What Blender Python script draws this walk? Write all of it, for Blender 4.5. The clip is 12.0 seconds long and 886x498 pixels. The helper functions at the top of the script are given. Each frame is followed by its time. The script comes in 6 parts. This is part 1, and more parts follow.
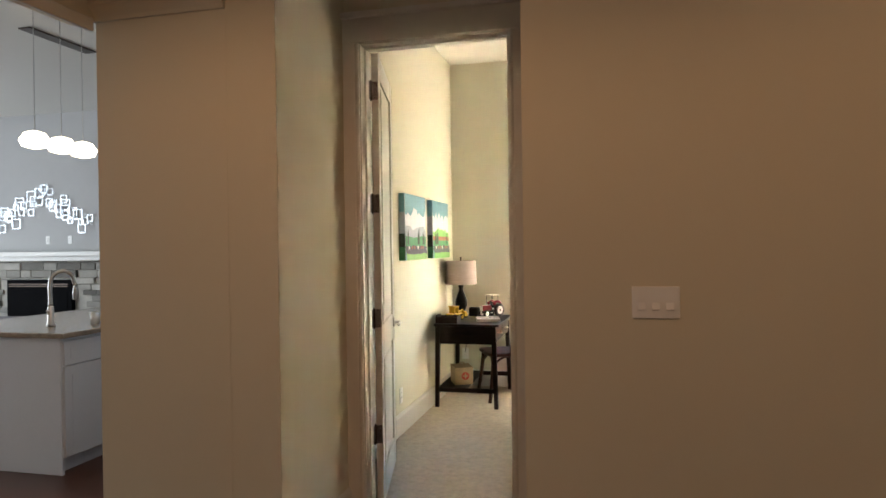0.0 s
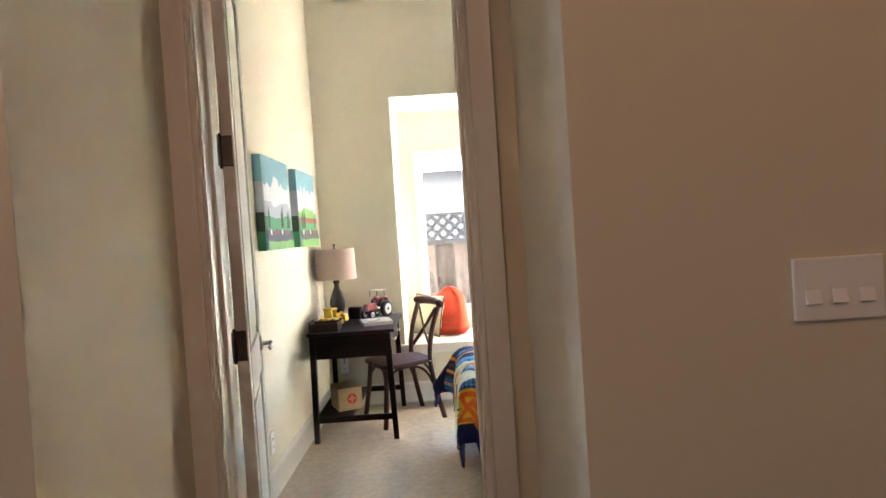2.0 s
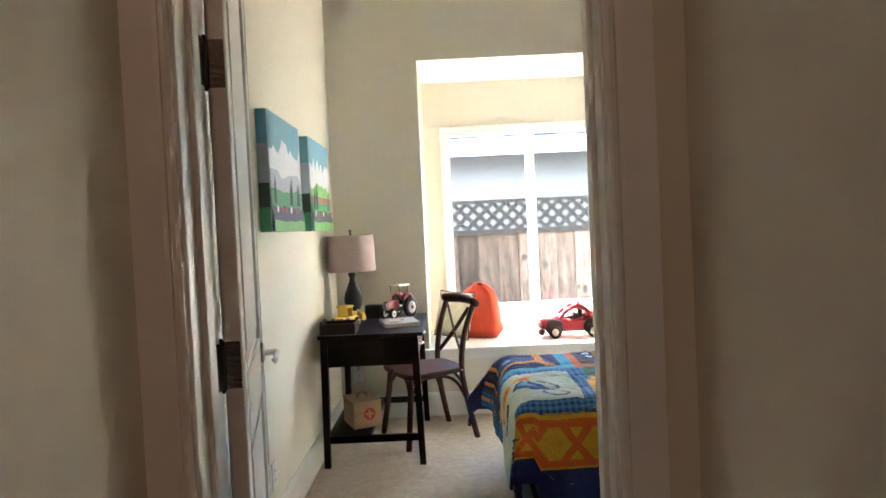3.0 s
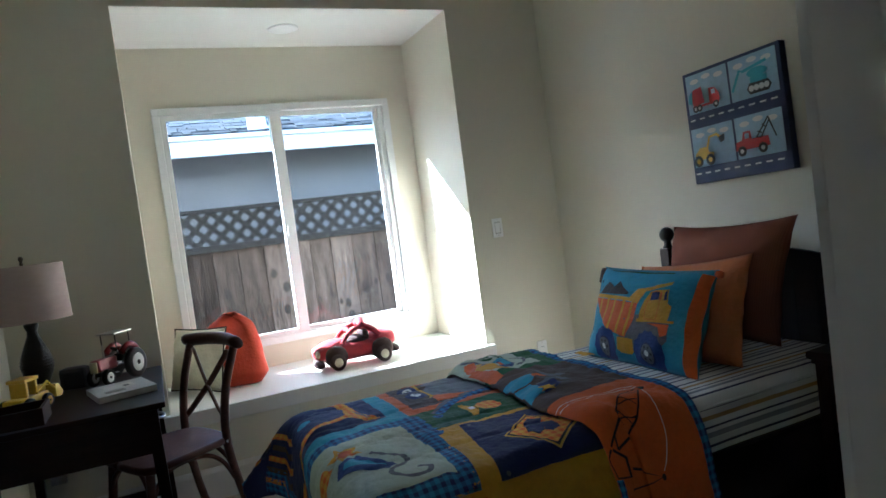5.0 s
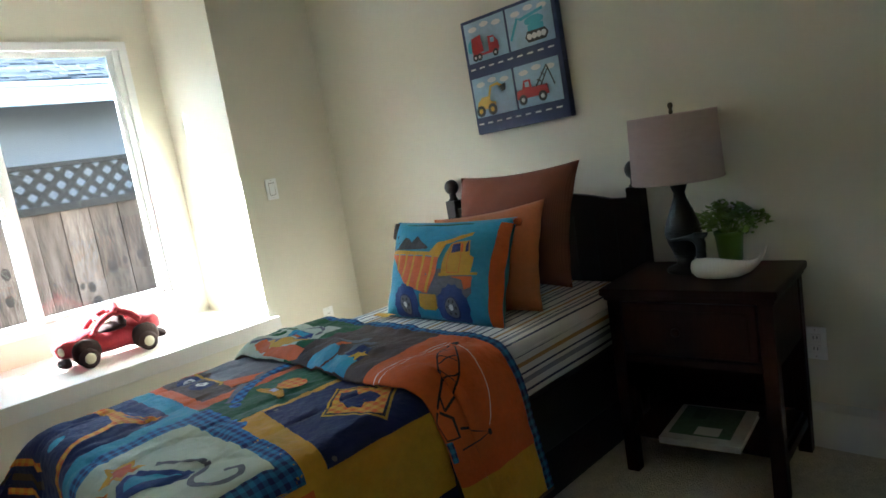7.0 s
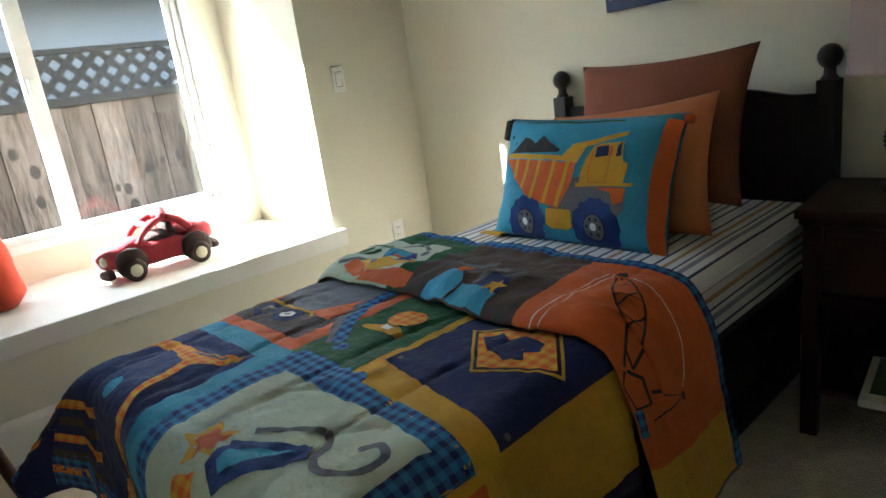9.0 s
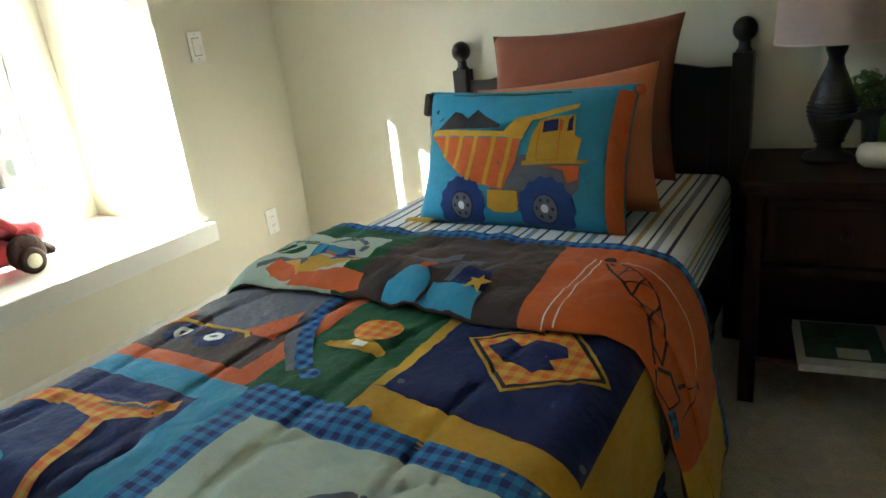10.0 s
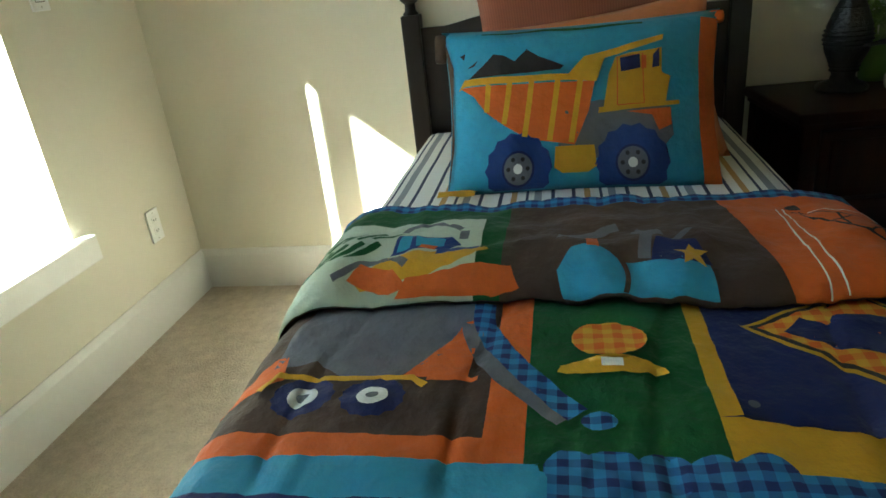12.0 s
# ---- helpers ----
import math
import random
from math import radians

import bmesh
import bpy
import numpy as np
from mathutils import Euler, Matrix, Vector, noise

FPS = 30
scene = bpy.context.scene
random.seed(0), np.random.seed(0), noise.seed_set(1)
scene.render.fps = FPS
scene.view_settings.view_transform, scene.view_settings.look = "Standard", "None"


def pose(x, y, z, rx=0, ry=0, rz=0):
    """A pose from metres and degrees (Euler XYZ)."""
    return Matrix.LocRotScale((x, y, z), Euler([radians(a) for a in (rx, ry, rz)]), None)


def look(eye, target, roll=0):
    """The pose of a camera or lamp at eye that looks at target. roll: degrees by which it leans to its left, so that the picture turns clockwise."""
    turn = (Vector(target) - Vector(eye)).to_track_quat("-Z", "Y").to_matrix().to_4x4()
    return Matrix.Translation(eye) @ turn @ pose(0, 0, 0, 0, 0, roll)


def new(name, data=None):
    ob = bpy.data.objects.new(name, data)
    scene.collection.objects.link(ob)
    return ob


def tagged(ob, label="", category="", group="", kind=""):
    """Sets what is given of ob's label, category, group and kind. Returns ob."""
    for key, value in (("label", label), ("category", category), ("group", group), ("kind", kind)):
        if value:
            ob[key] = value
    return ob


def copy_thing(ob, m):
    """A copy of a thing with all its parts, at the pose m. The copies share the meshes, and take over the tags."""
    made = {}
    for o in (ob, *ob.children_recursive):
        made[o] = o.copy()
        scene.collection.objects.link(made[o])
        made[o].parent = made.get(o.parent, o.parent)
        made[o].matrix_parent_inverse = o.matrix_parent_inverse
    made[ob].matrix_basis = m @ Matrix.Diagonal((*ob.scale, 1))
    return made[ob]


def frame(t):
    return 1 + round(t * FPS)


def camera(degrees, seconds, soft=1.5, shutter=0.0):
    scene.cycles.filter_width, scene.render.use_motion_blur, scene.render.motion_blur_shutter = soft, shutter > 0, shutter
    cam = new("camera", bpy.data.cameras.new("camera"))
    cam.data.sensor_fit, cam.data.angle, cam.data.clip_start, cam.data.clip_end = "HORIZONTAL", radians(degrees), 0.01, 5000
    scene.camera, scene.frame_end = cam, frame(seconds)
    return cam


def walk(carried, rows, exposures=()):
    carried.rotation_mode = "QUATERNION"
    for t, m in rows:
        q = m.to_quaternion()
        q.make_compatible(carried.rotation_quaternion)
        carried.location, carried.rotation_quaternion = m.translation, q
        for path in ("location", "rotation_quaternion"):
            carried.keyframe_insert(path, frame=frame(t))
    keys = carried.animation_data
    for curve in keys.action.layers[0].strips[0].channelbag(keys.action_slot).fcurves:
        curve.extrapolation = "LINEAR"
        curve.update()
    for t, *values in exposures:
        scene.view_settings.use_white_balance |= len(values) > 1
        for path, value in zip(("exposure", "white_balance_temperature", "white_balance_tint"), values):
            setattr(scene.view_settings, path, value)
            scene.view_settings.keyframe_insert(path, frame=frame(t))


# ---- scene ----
cam = camera(67.9, 12.0, 1.6)
PATH = [
    (0, (0.67, 0.177, 1.462), (0.19, 2.118, 1.455), -0.8),
    (0.5, (0.487, 0.419, 1.459), (0.272, 2.408, 1.464), -0.9),
    (1, (0.377, 0.74, 1.437), (0.179, 2.731, 1.436), -2.1),
    (1.5, (0.233, 1.109, 1.404), (0.039, 3.099, 1.37), -3.0),
    (2, (0.114, 1.498, 1.399), (0.112, 3.497, 1.346), -3.8),
    (2.5, (0.03, 1.866, 1.399), (-0.022, 3.865, 1.355), -3.5),
    (2.7, (-0.026, 2.027, 1.376), (-0.07, 4.026, 1.329), -3.1),
    (4.3, (-0.246, 3.051, 1.285), (0.217, 4.99, 1.128), -5.2),
    (4.5, (-0.234, 3.148, 1.281), (0.351, 5.056, 1.158), -6.0),
    (5, (-0.231, 3.333, 1.298), (0.575, 5.161, 1.202), -7.4),
    (5.5, (-0.253, 3.474, 1.253), (0.98, 5.045, 1.142), -8.0),
    (6, (-0.262, 3.516, 1.278), (1.185, 4.888, 1.125), -8.7),
    (6.5, (-0.261, 3.523, 1.288), (1.214, 4.858, 1.085), -9.4),
    (7, (-0.22, 3.601, 1.268), (1.154, 5.023, 0.966), -9.2),
    (7.5, (-0.12, 3.727, 1.266), (1.027, 5.326, 0.91), -9.5),
    (9.3, (-0.128, 4.322, 1.2), (1.222, 5.668, 0.595), -7.3),
    (9.5, (-0.153, 4.41, 1.212), (1.286, 5.648, 0.583), -6.8),
    (10, (-0.155, 4.616, 1.2), (1.43, 5.639, 0.537), -6.5),
    (10.5, (-0.172, 4.827, 1.198), (1.458, 5.755, 0.502), -6.4),
    (11, (-0.193, 5.096, 1.188), (1.522, 5.842, 0.478), -6.6),
    (11.2, (-0.177, 5.174, 1.179), (1.559, 5.878, 0.478), -6.9),
    (11.5, (-0.13, 5.321, 1.176), (1.618, 5.962, 0.445), -7.3),
    (12, (-0.067, 5.439, 1.142), (1.731, 5.81, 0.348), -6.3),
]
EXPOSURES = [(0, 5.79, 6800, 11), (0.5, 6.08, 6550, 21), (1.5, 6.1, 6100, 19), (2, 5.9, 6000, 15), (2.7, 5.57, 5900, 14), (4.3, 3.98, 5000, 9), (5, 3.6, 5000, 8), (5.7, 3.45, 5150, 7), (6.5, 4.17, 5350, 6), (7, 4.29, 5400, 6), (7.6, 4.13, 5450, 6), (9.5, 4.3, 5700, 4), (10.5, 4.53, 5800, -3), (11.3, 4.38, 5900, -5), (12, 4.15, 5950, -6)]
walk(cam, [(t, look(eye, target, roll)) for t, eye, target, roll in PATH], EXPOSURES)

# ---- light: a low sun and a clear sky ----
SUN_WAY = Vector((1.0, -0.90, -0.747)).normalized()
world = bpy.data.worlds.new("sky")
scene.world = world
world.use_nodes = True
sky_tex = world.node_tree.nodes.new("ShaderNodeTexSky")
sky_tex.sky_type = "NISHITA"
sky_tex.sun_disc = False
sky_tex.sun_elevation = math.asin(-SUN_WAY.z)
sky_tex.sun_rotation = math.atan2(-SUN_WAY.x, -SUN_WAY.y)
sky_out = world.node_tree.nodes["Background"]
sky_out.inputs["Strength"].default_value = 0.15
world.node_tree.links.new(sky_tex.outputs[0], sky_out.inputs["Color"])
sun_data = bpy.data.lights.new("sun", "SUN")
sun_data.energy, sun_data.angle, sun_data.color = 5.0, radians(0.5), (1.0, 0.94, 0.84)
sun = new("sun", sun_data)
sun.matrix_world = look((-6, 14, 6), Vector((-6, 14, 6)) + SUN_WAY)


# ---- materials ----
def mat(name, color, rough=0.6, metal=0.0, vary=0.12, scale=6.0, grain=60.0, bump=0.15, spec=0.5, detail=None, stretch=(1, 1, 1), island=False):
    """A painted, cloth or plain surface: base colour with a slow stain, a fine grain and a bump."""
    m = bpy.data.materials.new(name)
    m.use_nodes = True
    nt = m.node_tree
    bsdf = nt.nodes["Principled BSDF"]
    bsdf.inputs["Roughness"].default_value = rough
    bsdf.inputs["Metallic"].default_value = metal
    bsdf.inputs["Specular IOR Level"].default_value = spec
    co = nt.nodes.new("ShaderNodeTexCoord")
    mp = nt.nodes.new("ShaderNodeMapping")
    mp.inputs["Scale"].default_value = stretch
    nt.links.new(co.outputs["Object"], mp.inputs[0])
    n1 = nt.nodes.new("ShaderNodeTexNoise")
    n1.inputs["Scale"].default_value, n1.inputs["Detail"].default_value = scale, 4
    n2 = nt.nodes.new("ShaderNodeTexNoise")
    n2.inputs["Scale"].default_value, n2.inputs["Detail"].default_value = grain, 3
    for n in (n1, n2):
        nt.links.new(mp.outputs[0], n.inputs["Vector"])
    mix = nt.nodes.new("ShaderNodeMix")
    mix.data_type = "RGBA"
    c2 = detail or tuple(c * (1 - vary * 2) for c in color)
    mix.inputs["A"].default_value = (*color, 1)
    mix.inputs["B"].default_value = (*c2, 1)
    ramp = nt.nodes.new("ShaderNodeMapRange")
    ramp.inputs["From Min"].default_value, ramp.inputs["From Max"].default_value = 0.35, 0.75
    ad = nt.nodes.new("ShaderNodeMath")
    ad.operation = "MULTIPLY_ADD"
    nt.links.new(n2.outputs["Fac"], ad.inputs[0])
    ad.inputs[1].default_value = 0.45
    half = nt.nodes.new("ShaderNodeMath")
    half.operation = "MULTIPLY"
    half.inputs[1].default_value = 0.6
    nt.links.new(n1.outputs["Fac"], half.inputs[0])
    nt.links.new(half.outputs[0], ad.inputs[2])
    nt.links.new(ad.outputs[0], ramp.inputs["Value"])
    nt.links.new(ramp.outputs[0], mix.inputs["Factor"])
    col = mix.outputs["Result"]
    if island:
        oi = nt.nodes.new("ShaderNodeObjectInfo")
        hsv = nt.nodes.new("ShaderNodeHueSaturation")
        mr = nt.nodes.new("ShaderNodeMapRange")
        mr.inputs["To Min"].default_value, mr.inputs["To Max"].default_value = 0.42, 1.55
        nt.links.new(oi.outputs["Random"], mr.inputs["Value"])
        nt.links.new(mr.outputs[0], hsv.inputs["Value"])
        nt.links.new(col, hsv.inputs["Color"])
        col = hsv.outputs["Color"]
    nt.links.new(col, bsdf.inputs["Base Color"])
    if bump:
        b = nt.nodes.new("ShaderNodeBump")
        b.inputs["Strength"].default_value, b.inputs["Distance"].default_value = bump, 0.01
        nt.links.new(n2.outputs["Fac"], b.inputs["Height"])
        nt.links.new(b.outputs[0], bsdf.inputs["Normal"])
    return m


def glow_mat(name, color, strength):
    m = bpy.data.materials.new(name)
    m.use_nodes = True
    b = m.node_tree.nodes["Principled BSDF"]
    b.inputs["Base Color"].default_value = (*color, 1)
    b.inputs["Emission Color"].default_value = (*color, 1)
    b.inputs["Emission Strength"].default_value = strength
    return m


def glass_mat():
    m = bpy.data.materials.new("window_glass")
    m.use_nodes = True
    nt = m.node_tree
    for n in list(nt.nodes):
        nt.nodes.remove(n)
    out = nt.nodes.new("ShaderNodeOutputMaterial")
    tr = nt.nodes.new("ShaderNodeBsdfTransparent")
    tr.inputs[0].default_value = (0.93, 0.97, 0.96, 1)
    gl = nt.nodes.new("ShaderNodeBsdfGlossy")
    gl.inputs["Roughness"].default_value = 0.02
    mx = nt.nodes.new("ShaderNodeMixShader")
    fr = nt.nodes.new("ShaderNodeFresnel")
    fr.inputs[0].default_value = 1.36
    nt.links.new(fr.outputs[0], mx.inputs[0])
    nt.links.new(tr.outputs[0], mx.inputs[1])
    nt.links.new(gl.outputs[0], mx.inputs[2])
    nt.links.new(mx.outputs[0], out.inputs[0])
    return m


def banded_mat(name, bands, axis="U", period=0.1, rough=0.85, bump=0.1, across=None):
    """Cloth with woven stripes. bands: (start share, colour) along one UV axis; across: a second set that makes a gingham."""
    m = bpy.data.materials.new(name)
    m.use_nodes = True
    nt = m.node_tree
    bsdf = nt.nodes["Principled BSDF"]
    bsdf.inputs["Roughness"].default_value = rough
    uv = nt.nodes.new("ShaderNodeUVMap")
    sep = nt.nodes.new("ShaderNodeSeparateXYZ")
    nt.links.new(uv.outputs[0], sep.inputs[0])

    def stripes(out, rows):
        d = nt.nodes.new("ShaderNodeMath")
        d.operation = "DIVIDE"
        d.inputs[1].default_value = period
        nt.links.new(sep.outputs[out], d.inputs[0])
        f = nt.nodes.new("ShaderNodeMath")
        f.operation = "FRACT"
        nt.links.new(d.outputs[0], f.inputs[0])
        r = nt.nodes.new("ShaderNodeValToRGB")
        r.color_ramp.interpolation = "CONSTANT"
        el = r.color_ramp.elements
        while len(el) < len(rows):
            el.new(0.5)
        for e, (p, c) in zip(el, rows):
            e.position, e.color = p, (*c, 1)
        nt.links.new(f.outputs[0], r.inputs[0])
        return r.outputs[0]

    col = stripes(0 if axis == "U" else 1, bands)
    if across:
        mx = nt.nodes.new("ShaderNodeMix")
        mx.data_type = "RGBA"
        mx.inputs["Factor"].default_value = 0.5
        nt.links.new(col, mx.inputs["A"])
        nt.links.new(stripes(1 if axis == "U" else 0, across), mx.inputs["B"])
        col = mx.outputs["Result"]
    nt.links.new(col, bsdf.inputs["Base Color"])
    n = nt.nodes.new("ShaderNodeTexNoise")
    n.inputs["Scale"].default_value = 350
    co = nt.nodes.new("ShaderNodeTexCoord")
    nt.links.new(co.outputs["Object"], n.inputs["Vector"])
    b = nt.nodes.new("ShaderNodeBump")
    b.inputs["Strength"].default_value, b.inputs["Distance"].default_value = bump, 0.004
    nt.links.new(n.outputs["Fac"], b.inputs["Height"])
    nt.links.new(b.outputs[0], bsdf.inputs["Normal"])
    return m


M_WALL = mat("cream_wall_paint", (0.73, 0.695, 0.57), 0.62, vary=0.012, scale=1.5, grain=220, bump=0.10)
M_HALL = mat("cream_hall_paint", (0.72, 0.665, 0.53), 0.75, spec=0.2, vary=0.015, scale=1.5, grain=220, bump=0.10)
HALL_W = 0.97
M_CEIL = mat("white_ceiling_paint", (0.74, 0.73, 0.68), 0.8, vary=0.012, grain=160, bump=0.12)
M_TRIM = mat("white_trim_paint", (0.78, 0.77, 0.73), 0.32, vary=0.02, grain=40, bump=0.03)
M_VINYL = mat("white_vinyl", (0.82, 0.83, 0.82), 0.35, vary=0.02, bump=0.02)
M_CARPET = mat("beige_carpet", (0.66, 0.57, 0.455), 0.95, vary=0.15, scale=26, grain=170, bump=1.0, spec=0.1)
M_OAK = mat("red_brown_floorboards", (0.16, 0.05, 0.025), 0.3, vary=0.2, scale=4, grain=30, stretch=(1, 8, 1), island=True)
M_DARK = mat("espresso_wood", (0.02, 0.009, 0.0065), 0.45, spec=0.15, vary=0.3, scale=5, grain=40, bump=0.06, stretch=(1, 1, 6))
M_BEDWOOD = mat("black_brown_wood", (0.014, 0.009, 0.008), 0.35, vary=0.25, scale=5, grain=40, bump=0.06, stretch=(1, 6, 1))
M_GLASS = glass_mat()
M_STEEL = mat("brushed_nickel", (0.62, 0.60, 0.57), 0.32, 1.0, vary=0.05, bump=0.03)
M_BRONZE = mat("dark_bronze", (0.10, 0.075, 0.06), 0.4, 0.8, vary=0.1, bump=0.05)
M_PLATE = mat("white_plastic", (0.90, 0.90, 0.88), 0.35, vary=0.01, bump=0.0)
M_BLACK = mat("black_plastic", (0.012, 0.012, 0.013), 0.4, vary=0.1, bump=0.03)
M_FENCE = mat("weathered_redwood", (0.185, 0.13, 0.105), 0.9, spec=0.08, vary=0.46, scale=3.2, grain=22, bump=0.6, stretch=(5, 5, 0.6), island=True)
M_LATTICE = mat("grey_lattice_wood", (0.05, 0.042, 0.038), 0.9, spec=0.08, vary=0.2, grain=40, bump=0.3)
# Dark brown of the knots, also of the sheet that darkens the fence gaps.
M_KNOT_GAP = mat("dark_knot_and_gap_shade", (0.05, 0.03, 0.022), 0.8, vary=0.2, bump=0.2)
M_HOUSE = mat("grey_blue_stucco", (0.21, 0.198, 0.205), 0.95, spec=0.1, vary=0.06, scale=2, grain=90, bump=0.5)
M_FASCIA = mat("white_fascia_paint", (0.62, 0.64, 0.65), 0.5, vary=0.03, bump=0.05)
M_SHINGLE = mat("grey_asphalt_shingle", (0.07, 0.073, 0.08), 0.95, spec=0.08, vary=0.25, scale=8, grain=120, bump=0.6, island=True)
M_SOIL = mat("dry_yard_soil", (0.24, 0.20, 0.15), 0.95, vary=0.2, scale=2, grain=50, bump=0.8)


# ---- mesh helpers ----
def part(name, bm, material, parent=None, label="", smooth=False, sheet=False):
    me = bpy.data.meshes.new(name)
    bmesh.ops.recalc_face_normals(bm, faces=bm.faces)
    if sheet and sum(f.normal.z * f.calc_area() for f in bm.faces) < 0:
        bmesh.ops.reverse_faces(bm, faces=bm.faces)
    bm.to_mesh(me)
    bm.free()
    if smooth:
        for p in me.polygons:
            p.use_smooth = True
    me.materials.append(material)
    ob = new(name, me)
    if parent is not None:
        ob.parent = parent
    if label:
        tagged(ob, label)
    return ob


def box(x0, x1, y0, y1, z0, z1, bevel=0.0, bm=None, seg=2, m=None):
    bm = bm or bmesh.new()
    made = bmesh.ops.create_cube(bm, size=1.0)["verts"]
    for v in made:
        v.co = Vector(((x0 + x1) / 2 + v.co.x * (x1 - x0), (y0 + y1) / 2 + v.co.y * (y1 - y0), (z0 + z1) / 2 + v.co.z * (z1 - z0)))
        if m is not None:
            v.co = m @ v.co
    if bevel:
        edges = list({e for v in made for e in v.link_edges})
        bmesh.ops.bevel(bm, geom=edges, offset=bevel, segments=seg, affect="EDGES", profile=0.6)
    return bm


def lathe(profile, m=None, seg=24, bm=None, cap=True):
    """A turned shape: (radius, height) rows about z."""
    bm = bm or bmesh.new()
    rings = []
    for r, z in profile:
        ring = []
        for i in range(seg):
            a = 2 * math.pi * i / seg
            c = Vector((r * math.cos(a), r * math.sin(a), z))
            ring.append(bm.verts.new(m @ c if m is not None else c))
        rings.append(ring)
    for a, b in zip(rings, rings[1:]):
        for i in range(seg):
            bm.faces.new((a[i], a[(i + 1) % seg], b[(i + 1) % seg], b[i]))
    if cap:
        bm.faces.new(rings[0])
        bm.faces.new(rings[-1])
    return bm


def tube(points, radius, seg=10, bm=None, flat=1.0):
    """A round bar along points; radius is one number or one for each point."""
    bm = bm or bmesh.new()
    pts = [Vector(p) for p in points]
    rad = radius if isinstance(radius, (list, tuple)) else [radius] * len(pts)
    rings, side = [], None
    for i, p in enumerate(pts):
        way = (pts[min(i + 1, len(pts) - 1)] - pts[max(i - 1, 0)]).normalized()
        if side is None:
            side = way.orthogonal().normalized()
        side = (side - way * side.dot(way)).normalized()
        up = way.cross(side)
        rings.append([bm.verts.new(p + (side * math.cos(2 * math.pi * k / seg) + up * math.sin(2 * math.pi * k / seg) * flat) * rad[i]) for k in range(seg)])
    for a, b in zip(rings, rings[1:]):
        for k in range(seg):
            bm.faces.new((a[k], a[(k + 1) % seg], b[(k + 1) % seg], b[k]))
    bm.faces.new(rings[0])
    bm.faces.new(rings[-1])
    return bm


def curve_points(ctrl, n=8):
    """A smooth line through the control points."""
    pts = [Vector(c) for c in ctrl]
    pts = [2 * pts[0] - pts[1]] + pts + [2 * pts[-1] - pts[-2]]
    out = []
    for i in range(1, len(pts) - 2):
        p0, p1, p2, p3 = pts[i - 1:i + 3]
        for k in range(n):
            t = k / n
            out.append(0.5 * (2 * p1 + (p2 - p0) * t + (2 * p0 - 5 * p1 + 4 * p2 - p3) * t * t + (3 * p1 - p0 - 3 * p2 + p3) * t ** 3))
    out.append(pts[-2])
    return out


def prism(poly, depth, m):
    """A flat outline in (a, b) given thickness along c, placed by m."""
    bm = bmesh.new()
    lo = [bm.verts.new(m @ Vector((a, b, 0))) for a, b in poly]
    hi = [bm.verts.new(m @ Vector((a, b, depth))) for a, b in poly]
    bm.faces.new(lo)
    bm.faces.new(hi)
    for i in range(len(poly)):
        j = (i + 1) % len(poly)
        bm.faces.new((lo[i], lo[j], hi[j], hi[i]))
    return bm


def structure(name, bm, material, label, category="", smooth=False):
    return tagged(part(name, bm, material, None, "", smooth), label, category or name.split("_")[0], kind="structure")


def thing(name, label, category, at=(0, 0, 0), group=""):
    ob = new(name)
    ob.location = at
    return tagged(ob, label, category, group)


def sweep(profile, a, b, out):
    """A moulding: rows (out, up) of its section, run from a to b; out is the way it stands off the wall."""
    bm = bmesh.new()
    a, b, out = Vector(a), Vector(b), Vector(out).normalized()
    run = (b - a).normalized()
    up = run.cross(out)
    if up.z < -0.01 or (abs(up.z) < 0.01 and up.x + up.y < 0):
        up = -up
    ra = [bm.verts.new(a + out * o + up * u) for o, u in profile]
    rb = [bm.verts.new(b + out * o + up * u) for o, u in profile]
    n = len(profile)
    for i in range(n):
        bm.faces.new((ra[i], ra[(i + 1) % n], rb[(i + 1) % n], rb[i]))
    bm.faces.new(ra)
    bm.faces.new(rb)
    return bm


# ---- the bedroom's shell ----
XL, YW, YD, YH, ZC = -0.89, 6.90, 3.64, 3.50, 3.36      # west wall, window wall, door wall (room and hall side), ceiling
RX0, RX1, RZ0, RZ1, RY = -0.253, 1.547, 0.492, 2.524, 7.63  # window recess
WX0, WX1, WZ0, WZ1 = -0.117, 1.388, 0.63, 2.16             # window opening
DX0, DX1, DZ = -0.592, 0.20, 2.548                         # door opening
XE = 2.18                                                 # the wall behind the headboard

structure("floor", box(-1.0, 2.75, 3.5, 7.1, -0.2, 0.015), M_CARPET, "beige cut-pile carpet over the bedroom floor", "carpet")
structure("ceiling", box(-1.05, 2.75, 3.5, 7.2, ZC, ZC + 0.15), M_CEIL, "plain white painted bedroom ceiling", "ceiling")
structure("wall_west", box(XL - 0.14, XL, YD, 7.86, -0.2, ZC + 0.1), M_WALL, "cream painted bedroom wall beside the desk", "wall")
structure("wall_east", box(XE, XE + 0.15, YH, YW + 0.3, -0.2, ZC + 0.1), M_WALL, "cream painted bedroom wall behind the headboard", "wall")
bm = bmesh.new()
box(XL, RX0, YW, RY + 0.16, -0.2, ZC + 0.1, bm=bm)
box(RX1, XE, YW, RY + 0.16, -0.2, ZC + 0.1, bm=bm)
box(RX0, RX1, YW, RY + 0.16, RZ1, ZC + 0.1, bm=bm)
box(RX0, RX1, YW, RY, -0.2, RZ0 - 0.035, bm=bm)
structure("wall_north", bm, M_WALL, "cream painted bedroom wall with a deep window recess", "wall")
